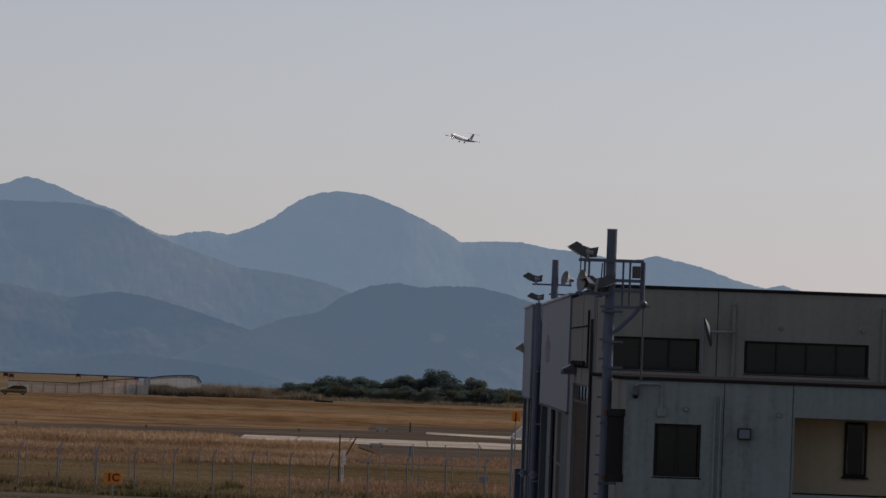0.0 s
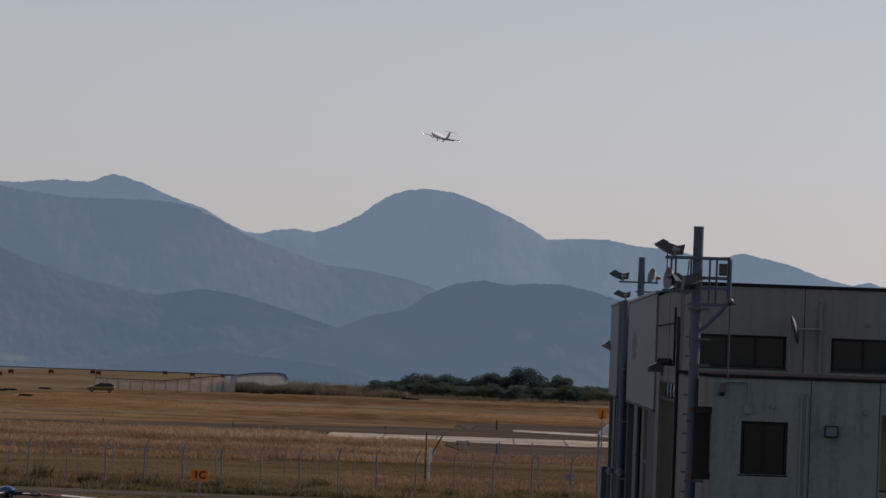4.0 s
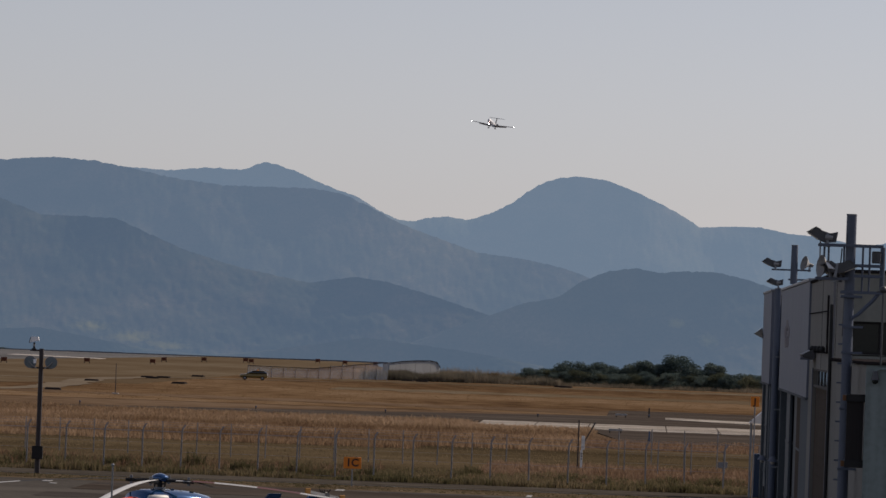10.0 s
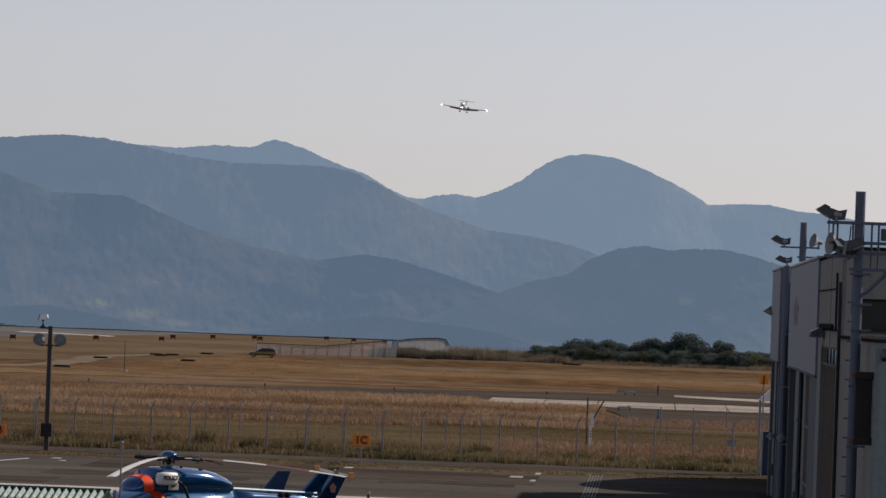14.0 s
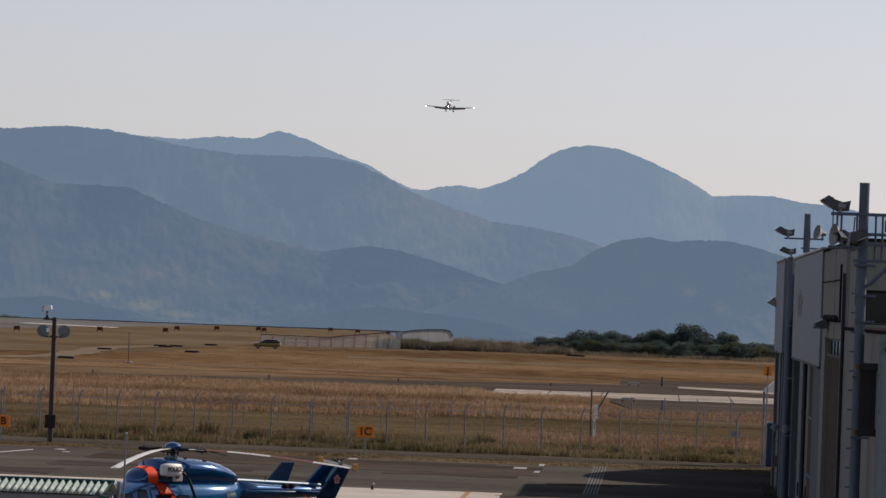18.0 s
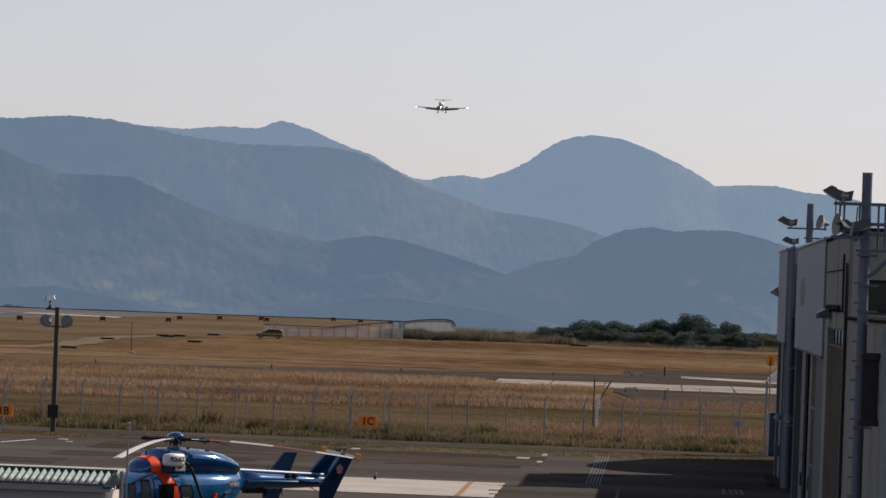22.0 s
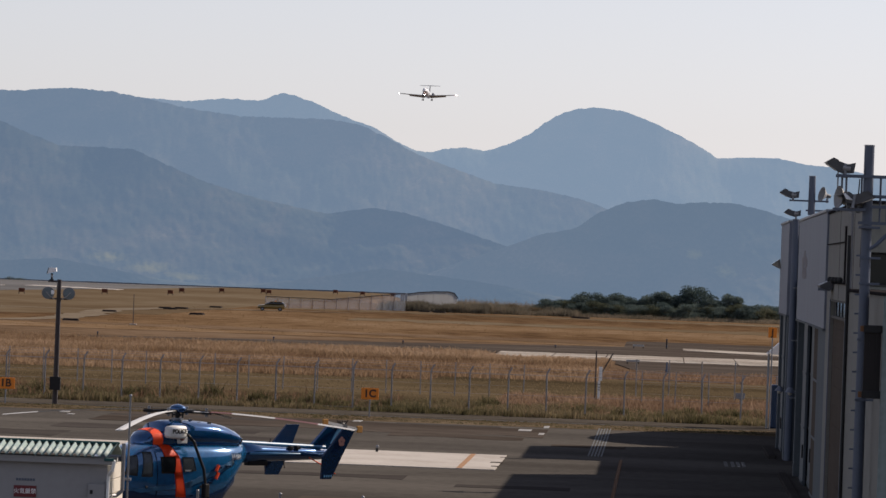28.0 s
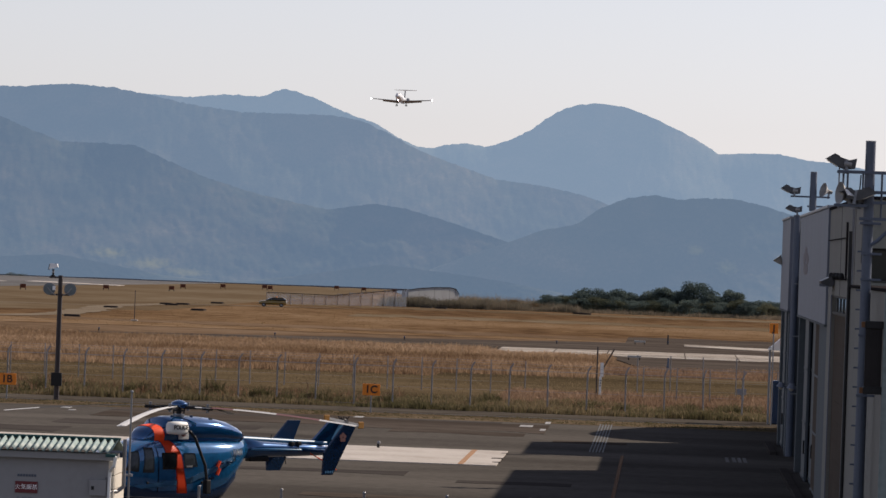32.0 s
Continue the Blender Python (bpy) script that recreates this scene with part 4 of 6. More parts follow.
cone = thing("wall_lamp", pose(HX - 0.07, 225.6, 8.25), "pale conical floodlight on the hangar corner", "wall lamp")
bm = B()
tube(bm, (-0.05, 0, -0.16), (-0.24, 0, 0.1), 0.06, 0.23, n=20)
part("shade", bm, M["lamp_glass"], cone)
bm = B()
tube(bm, (0, 0, -0.2), (-0.09, 0, -0.12), 0.05)
part("bracket", bm, M["steel"], cone)
for y, z in ((213.4, 2.95), (196.1, 3.3)):
    wall_lamp(pose(HX, y, z), "pale dome wall lamp by the hangar door")


def fittings():
    cctv = thing("security_camera", pose(5.15, 113.9, 7.15), "dome security camera on a bent conduit arm", "security camera")
    bm = B()
    ball(bm, (0, 0, -0.1), 0.075, u=16, v=10)
    part("dome", bm, M["glass"], cctv)
    bm = B()
    tube(bm, (0, 0, -0.08), (0, 0, 0.12), 0.095, 0.05, n=16)
    part("housing", bm, M["lamp_body"], cctv)
    bm = B()
    bend(bm, [(0, 0, 0.12), (0.1, 0, 0.17), (0.55, 0.02, 0.17), (0.6, 0.03, 0.12), (0.6, 0.03, -0.35)], 0.03)
    part("conduit", bm, M["wall_low"], cctv)
    bm = B()
    box(bm, 0.5, 0.0, -0.55, 0.7, 0.1, -0.35, 0.01)
    part("junction_box", bm, M["wall_low"], cctv)
    fl = thing("wall_floodlight", pose(7.63, 114.0, 6.27), "small square floodlight on the office wall", "floodlight")
    bm = B()
    box(bm, -0.15, -0.16, -0.13, 0.15, 0.0, 0.13, 0.015)
    part("housing", bm, M["black"], fl)
    bm = B()
    box(bm, -0.12, -0.175, -0.1, 0.12, -0.158, 0.1)
    part("glass", bm, M["fascia"], fl, "dull bluish glass front")
    for x, z, y in ((6.3, 6.78, 114), (8.4, 6.72, 114), (10.0, 8.85, 136), (12.2, 8.85, 136)):
        bm = B()
        tube(bm, (x, y + 0.01, z), (x, y - 0.06, z), 0.06, 0.045, n=12)
        solid("vent_cap", bm, M["steel"], "small round vent cap on the wall", "vent")
    # dish antenna seen edge on
    dish = thing("dish_antenna", pose(8.02, 135.2, 8.68), "weathered grey dish antenna on a wall bracket", "antenna")
    bm = B()
    bmesh.ops.create_uvsphere(bm, u_segments=28, v_segments=48, radius=0.9)
    bmesh.ops.delete(bm, geom=[v for v in bm.verts if v.co.z < 0.79], context="VERTS")
    bmesh.ops.transform(bm, matrix=pose(0, 0, 0, 0, 75, 0) @ Matrix.Translation((0, 0, -0.84)), verts=bm.verts)
    bmesh.ops.solidify(bm, geom=bm.faces[:], thickness=0.03)
    part("dish", bm, M["hangar_door"], dish)
    bm = B()
    tube(bm, (0.02, 0, 0), (0.7, 0.5, 0.02), 0.03)
    tube(bm, (0.7, 0.5, 0.02), (0.72, 0.84, 0.02), 0.03)
    part("bracket", bm, M["horn_grey"], dish)
    bm = B()
    tube(bm, (-0.12, 0.6, -1.1), (-0.12, 0.6, 0.4), 0.045)
    tube(bm, (-0.12, 0.6, 0.2), (0.0, 0, 0.1), 0.03)
    part("post", bm, M["steel"], dish)
    # projecting dark sign frame at the office corner
    sign = thing("sign_frame", pose(WX, 114.3, 5.0), "dark projecting sign frame with orange ends", "sign")
    for z in (0.08, 1.56):
        bm = B()
        box(bm, -0.42, -0.1, z, 0.0, 0.1, z + 0.17, 0.015)
        part("beam", bm, M["black"], sign)
        bm = B()
        box(bm, -0.5, -0.09, z + 0.02, -0.422, 0.09, z + 0.15, 0.01)
        part("end_cap", bm, M["dull_orange"], sign, "weathered orange end cap")
    bm = B()
    box(bm, -0.4, -0.04, 0.25, -0.28, 0.04, 1.56)
    part("panel", bm, M["frame_dark"], sign)
    bm = B()
    box(bm, -0.12, -0.04, 0.25, -0.02, 0.04, 1.56)
    part("panel", bm, M["frame_dark"], sign)
    bm = B()
    box(bm, -0.279, -0.03, 0.25, -0.121, 0.03, 1.56)
    part("panel", bm, M["frame_dark"], sign)
    # conduits up the beige side wall
    rod = thing("wall_conduit", pose(HX - 0.06, 145.9, 7.5), "dark conduit and bracket on the beige wall", "pipe")
    bm = B()
    tube(bm, (0, 0, 0.1), (0, 0, 1.75), 0.034)
    part("upright", bm, M["trim"], rod)
    bm = B()
    tube(bm, (0, 0, 1.3), (0, 16, 1.3), 0.018)
    part("rail", bm, M["trim"], rod)
    bm = B()
    tube(bm, (0, 0, 0.1), (0, 13, 0.1), 0.03)
    part("rail", bm, M["trim"], rod)
    for k in range(4):
        bm = B()
        ball(bm, (-0.06, 2 + 3 * k, 0.18), 0.09, (1, 1, 1.2), 10, 6)
        part("insulator", bm, M["black"], rod)
    canopy = thing("wall_floodlight", pose(HX - 0.02, 158, 7.5), "pale hooded lamp on the beige wall", "floodlight")
    bm = B()
    slab(bm, [(0, -1.2, 0.1), (-0.1, -1.2, 0.16), (-0.42, -1.2, 0.0), (-0.38, -1.2, -0.08), (-0.1, -1.2, -0.16), (0, -1.2, -0.1)], (0, 2.4, 0))
    part("hood", bm, M["lamp_body"], canopy)
    bm = B()
    box(bm, -0.45, -1.0, -0.16, -0.1, 1.0, -0.08)
    part("glass", bm, M["fascia"], canopy)
    # downpipes and cables at the office corner
    for x, y, z0, z1, mat, r in ((4.98, 134.8, 0, 8.9, "black", 0.05), (5.08, 135.9, 3.0, 9.6, "galv", 0.035), (5.36, 113.9, 7.4, 9.1, "lamp_body", 0.024)):
        bm = B()
        tube(bm, (x - 0.1, y, z0), (x - 0.1, y, z1), r)
        if r < 0.03:
            ball(bm, (x - 0.1, y, z1), 0.085)
            tube(bm, (x - 0.25, y, z1 - 0.05), (x + 0.05, y, z1 - 0.05), 0.015)
        solid("conduit", bm, M[mat], "slim upright conduit by the corner", "pipe")
    # faded emblem on the fascia
    bm = B()
    for a in range(5):
        c, s = math.cos(a * 1.2566 + 1.57), math.sin(a * 1.2566 + 1.57)
        bmesh.ops.create_cone(bm, cap_ends=True, segments=14, radius1=0.22, radius2=0.22, depth=0.01, matrix=pose(0, 0.34 * c * 6, 0.34 * s, 0, 90, 0) @ Matrix.Diagonal((1, 7, 1, 1)))
    solid("emblem", bm, M["faded_emblem"], "faded pink blossom emblem on the fascia", "emblem", m=pose(HX - 0.076, 187.5, 8.15))


fittings()


# ---- fences ----
def bent_fence(y, x_first, count, step):
    """Security fence: posts with a bent top, rails, strands of wire."""
    top = thing("security_fence", pose(x_first, y, 0.03), "grey wire security fence with bent-over posts", "fence")
    bm = B()
    bend(bm, [(0, 0, 0), (0, 0, 2.12), (0.05, 0.05, 2.28), (0.16, 0.16, 2.46)], 0.04, 8)
    me = mesh_of("post", bm, M["galv"])
    for i in range(count):
        ob = new("post", me)
        ob.parent = top
        ob.matrix_basis = pose(i * step, 0, 0, 0, random.uniform(-0.8, 0.8), random.uniform(-6, 6))
    length = (count - 1) * step
    for z, dx, r in ((0.12, 0, 0.008), (1.05, 0, 0.008), (2.1, 0, 0.016), (2.3, 0.05, 0.007), (2.44, 0.14, 0.007)):
        bm = B()
        tube(bm, (0, dx, z), (length, dx, z), r, n=5)
        part("wire", bm, M["wire"], top)
    return top


bent_fence(261.0, -45.82, 26, 2.0)


def straight_fence(y, x_first, count, step, h):
    top = thing("field_fence", pose(x_first, y, 0.03), "thin straight-post wire fence behind the first", "fence")
    bm = B()
    tube(bm, (0, 0, 0), (0, 0, h), 0.032, n=8)
    me = mesh_of("post", bm, M["galv"])
    for i in range(count):
        ob = new("post", me)
        ob.parent = top
        ob.matrix_basis = pose(i * step, 0, 0, random.uniform(-0.5, 0.5), random.uniform(-0.8, 0.8), 0)
    for z in (h * 0.35, h * 0.68, h - 0.06):
        bm = B()
        tube(bm, (0, 0, z), ((count - 1) * step, 0, z), 0.007, n=5)
        part("wire", bm, M["wire"], top)


straight_fence(295.0, -46.12, 20, 2.01, 1.95)
straight_fence(287.8, -1.03, 6, 1.9, 2.0)
straight_fence(306.0, -1.45, 6, 1.98, 2.35)


def gate_leaf():
    """White notice boards on the gate of the second fence, with a slanting brace."""
    g = thing("field_gate", pose(-3.5, 290.0, 0.03), "white narrow notice boards on a gate post", "gate")
    bm = B()
    box(bm, -0.07, -0.03, 0.2, 0.07, 0.03, 1.3, 0.01)
    part("board", bm, M["white"], g)
    bm = B()
    box(bm, -0.02, -0.03, 1.3, 0.17, 0.03, 2.1, 0.01)
    part("board", bm, M["white"], g)
    bm = B()
    tube(bm, (-0.2, 0.05, 0), (-0.2, 0.05, 3.0), 0.045)
    part("post", bm, M["rust_pole"], g)
    bm = B()
    tube(bm, (0.0, 0.05, 1.5), (0.75, 0.05, 2.9), 0.04)
    part("brace", bm, M["rust_pole"], g)
    for z in (0.75, 0.9, 1.05):
        bm = B()
        box(bm, -0.03, -0.045, z, 0.05, -0.031, z + 0.06)
        part("text_bar", bm, M["sign_black"], g)


gate_leaf()


# ---- yellow airfield signs ----
def letters(text, size, mat, parent, m, name="lettering", bold=0.03):
    cu = bpy.data.curves.new(name, "FONT")
    cu.body, cu.size, cu.extrude, cu.align_x, cu.align_y = text, size, 0.004, "CENTER", "CENTER"
    cu.offset = size * bold
    ob = new(name, cu)
    me = bpy.data.meshes.new_from_object(ob)
    bpy.data.objects.remove(ob)
    bpy.data.curves.remove(cu)
    me.materials.clear()
    me.materials.append(mat)
    ob = new(name, me)
    ob.parent = parent
    ob.matrix_basis = m
    return ob


def sign_board(text, x, y, z, w, h, label):
    s = thing("location_sign", pose(x, y, 0.03), label, "sign", "yellow location signs along the fence")
    bm = B()
    box(bm, -w / 2, -0.03, z - h / 2, w / 2, 0.03, z + h / 2, 0.01)
    part("panel", bm, M["orange_sign"], s)
    bm = B()
    tube(bm, (0, 0.05, 0), (0, 0.05, z + h / 2 - 0.05), 0.035)
    part("post", bm, M["steel"], s)
    letters(text, h * 0.92, M["sign_black"], s, pose(0, -0.034, z, 90, 0, 0))


sign_board("1C", -14.25, 249, 1.15, 0.86, 0.56, "orange sign with dark characters on a post")
sign_board("1B", -32.28, 249, 1.0, 0.9, 0.56, "orange sign with dark characters on a post")
sign_board("J", 5.52, 253.5, 4.84, 0.42, 0.5, "small orange sign with a dark letter on a post")
top = thing("shelter", pose(5.6, 254.5, 0.03), "small pale roof on a slim post by the hangar end", "shelter")
bm = B()
slab(bm, [(-0.32, 0, 3.75), (0.5, 0, 4.5), (1.4, 0, 4.5), (1.4, 0, 3.7)], (0, 1.6, 0))
part("roof", bm, M["white"], top)
for x in (-0.2, 1.2):
    bm = B()
    tube(bm, (x, 0.3, 0), (x, 0.3, 3.9), 0.06)
    part("post", bm, M["steel"], top)
bm = B()
box(bm, 0.0, 1.0, 0.0, 1.2, 1.5, 2.2, 0.05)
part("cabinet", bm, M["heli_dark"], top)
bm = B()
box(bm, -0.28, -0.02, 0.3, 0.28, 0.02, 0.66, 0.01)
box(bm, -0.03, 0.0, 0.0, 0.03, 0.05, 0.6)
solid("notice_plate", bm, M["steel"], "small pale notice plate on a short post", "sign", m=pose(4.75, 300, 0.03))


# ---- lamp post by the fence ----
def lamp_post():
    p = thing("lamp_post", pose(-29.95, 250.2, 0.03), "dark brown lamp post with two round floodlights and a camera", "lamp post")
    bm = B()
    tube(bm, (0, 0, 0), (0, 0, 6.2), 0.135, 0.11, n=14)
    part("pole", bm, M["rust_pole"], p)
    bm = B()
    box(bm, -0.28, -0.24, 0.72, 0.26, -0.1, 1.38, 0.02)
    part("switch_box", bm, M["black"], p)
    bm = B()
    box(bm, -0.5, -0.05, 5.2, 0.5, 0.05, 5.28)
    part("cross_arm", bm, M["rust_pole"], p)
    for s in (-1, 1):
        bm = B()
        tube(bm, (s * 0.52, -0.2, 5.52), (s * 0.52, 0.12, 5.56), 0.31, 0.16, n=24)
        head = part("lamp_head", bm, M["steel"], p)
        bm = B()
        tube(bm, (s * 0.52, -0.215, 5.518), (s * 0.52, -0.201, 5.52), 0.265, n=24)
        part("glass", bm, M["lamp_lens"], head, "grey round lamp glass")
        bm = B()
        bend(bm, [(s * 0.2, -0.23, 5.22), (s * 0.42, -0.25, 5.36), (s * 0.6, -0.23, 5.56)], 0.028)
        part("yoke", bm, M["horn_grey"], p)
    bm = B()
    box(bm, -0.56, -0.04, 6.06, 0.02, 0.04, 6.14)
    part("camera_arm", bm, M["rust_pole"], p)
    bm = B()
    tube(bm, (-0.38, 0, 6.14), (-0.38, 0, 6.5), 0.055)
    box(bm, -0.5, -0.05, 6.14, -0.28, 0.05, 6.2)
    stand = part("camera_stand", bm, M["black"], p)
    bm = B()
    box(bm, -0.43, -0.06, 6.3, -0.33, 0.0, 6.42, 0.01)
    part("camera_motor", bm, M["horn_grey"], stand, "pale camera motor box")
    bm = B()
    slab(bm, [(-0.6, -0.1, 6.48), (-0.14, -0.1, 6.60), (-0.18, -0.1, 6.78), (-0.52, -0.1, 6.78)], (0, 0.22, 0))
    housing = part("camera_housing", bm, M["letter_white"], p, "white camera housing")
    bm = B()
    slab(bm, [(-0.64, -0.09, 6.47), (-0.58, -0.09, 6.47), (-0.5, -0.09, 6.76), (-0.56, -0.09, 6.76)], (0, 0.2, 0))
    part("lens_hood", bm, M["black"], housing)
    bm = B()
    box(bm, -0.36, -0.26, 5.46, -0.22, -0.14, 5.66, 0.01)
    part("junction_box", bm, M["letter_white"], p, "small white junction box")


lamp_post()

# ---- near posts of a wire fence in front of the helicopter ----
near = thing("near_fence", pose(0, 122, 0.03), "slim galvanised posts of a near wire fence", "fence")
for i in range(9):
    x = -13.06 + 2.0 * (i - 2)
    bm = B()
    h = 2.02
    tube(bm, (x, 0, 0), (x, 0, h), 0.034, n=10)
    post = part("post", bm, M["galv"], near)
    bm = B()
    ball(bm, (x, 0, h), 0.042, u=10, v=6)
    part("cap", bm, M["steel"], post)
for z in (0.1, 0.9, 1.72):
    bm = B()
    tube(bm, (-17.06, 0, z), (-1.06, 0, z), 0.004, n=5)
    part("wire", bm, M["wire"], near)
pp = thing("camera_post", pose(-11.305, 108, 0.03), "slim pale post with a small fitting on top", "post")
bm = B()
tube(bm, (0, 0, 0), (0, 0, 4.63), 0.026, 0.02, n=12)
part("pole", bm, M["galv"], pp)
bm = B()
ball(bm, (0, 0, 4.66), 0.035, u=12, v=8)
part("finial", bm, M["steel"], pp)
for z in (1.6, 2.85):
    bm = B()
    box(bm, -0.09, -0.07, z, 0.07, 0.07, z + 0.05)
    part("clamp", bm, M["steel"], pp)


# ---- store shed with a corrugated roof ----
def shed():
    x0, x1, y0, y1, z0, z1 = -24.0, -11.3, 105.0, 107.0, 3.5, 3.66
    mid = 1.05
    s = thing("store_shed", pose(x1, y0, 0.03), "white store shed with a pale green corrugated roof", "shed")
    w = x0 - x1
    bm = B()
    box(bm, w, 0, 0, -0.12, 0.15, z0 - 0.12)
    part("front_wall", bm, M["shed_wall"], s)
    bm = B()
    box(bm, w, y1 - y0 - 0.15, 0, -0.12, y1 - y0, z0 - 0.12)
    part("rear_wall", bm, M["shed_wall"], s)
    # end wall paler than the front: sunlight put into the block colour
    for i in range(11):
        bm = B()
        box(bm, -0.119, 0.0, 0.3 * i, 0.0, y1 - y0, 0.3 * i + 0.285, 0.008)
        part("block_course", bm, M["shed_side"], s, "cream block course with sunlight put into its colour")
    bm = B()
    box(bm, w - 0.1, -0.2, z0 - 0.2, 0.0, -0.02, z0 - 0.06, 0.01)
    part("fascia_board", bm, M["shed_wall"], s)
    bm = B()
    box(bm, w - 0.2, mid - 0.05, z1 + 0.02, 0.0, mid + 0.1, z1 + 0.075, 0.015)
    part("ridge_cap", bm, M["roof_edge"], s, "dark green ridge capping")
    # corrugated sheets, one part each
    pitch = 0.15
    waves = 6
    k = 0
    bm = B()
    slab(bm, [(w - 0.1, mid + 0.02, z1), (-0.02, mid + 0.02, z1), (-0.02, y1 - y0 + 0.2, z0 - 0.08), (w - 0.1, y1 - y0 + 0.2, z0 - 0.08)], (0, 0, 0.03))
    part("rear_slope", bm, M["roof_green"], s)
    x = -0.03
    while x > w:
        bm = B()
        n = waves * 8
        rows = []
        for i in range(n + 1):
            xx = x - waves * pitch * i / n
            zz = 0.038 * math.cos(2 * math.pi * i / 8)
            rows.append([bm.verts.new((xx, yy, hh + zz - dz)) for yy, hh in ((-0.32, z0), (mid, z1 + 0.02)) for dz in (0, 0.012)])
        for a, b in zip(rows, rows[1:]):
            for p, q in ((0, 2), (3, 1), (1, 0), (2, 3)):
                bm.faces.new((a[p], b[p], b[q], a[q]))
        bmesh.ops.recalc_face_normals(bm, faces=bm.faces)
        for f in bm.faces:
            f.smooth = True
        part("roof_sheet", bm, M["roof_green"], s)
        x -= waves * pitch
        k += 1
    bm = B()
    box(bm, -0.16, -0.38, z0 - 0.12, 0.05, -0.3, z0 - 0.05, 0.02)
    part("gutter", bm, M["roof_edge"], s)
    bm = B()
    bend(bm, [(0.06, -0.34, z0 - 0.1), (0.02, -0.3, z0 - 0.3), (-0.08, -0.1, z0 - 0.42), (-0.09, -0.08, z0 - 0.55), (-0.09, -0.08, 0.1)], 0.036, 10)
    part("downpipe", bm, M["white"], s)
    bm = B()
    bend(bm, [(0.17, 0.3, z0 + 0.24), (0.17, 0.3, z0 - 0.75), (0.05, 0.2, z0 - 0.85), (-0.1, -0.05, z0 - 0.85), (-0.13, -0.06, z0 - 0.55)], 0.042, 10)
    part("conduit", bm, M["galv"], s, "grey upright conduit at the corner")
    # meter box and notice
    bm = B()
    box(bm, -0.5, -0.1, 2.56, -0.15, 0.0, 2.89, 0.012)
    meter = part("meter_box", bm, M["shed_wall"], s)
    bm = B()
    box(bm, -0.46, -0.112, 2.68, -0.4, -0.099, 2.76)
    part("latch", bm, M["black"], meter)
    bm = B()
    box(bm, -2.06, -0.03, 2.56, -1.59, 0.0, 2.8, 0.004)
    notice = part("notice_board", bm, M["sign_red"], s, "dark red fire warning board with white characters")
    letters("火気厳禁", 0.118, M["letter_white"], notice, pose(-1.825, -0.034, 2.68, 90, 0, 0), bold=0.0)
    for i in range(7):
        bm = B()
        box(bm, -2.02 + 0.058 * i, -0.012, 2.9, -1.975 + 0.058 * i, 0.0, 2.95)
        part("text_bar", bm, M["pole"], s)
    for a, b in ((-2.02, -1.96), (-1.9, -1.81), (-1.78, -1.66)):
        bm = B()
        box(bm, a, -0.012, 2.44, b, 0.0, 2.48)
        part("text_bar", bm, M["steel"], s)


shed()


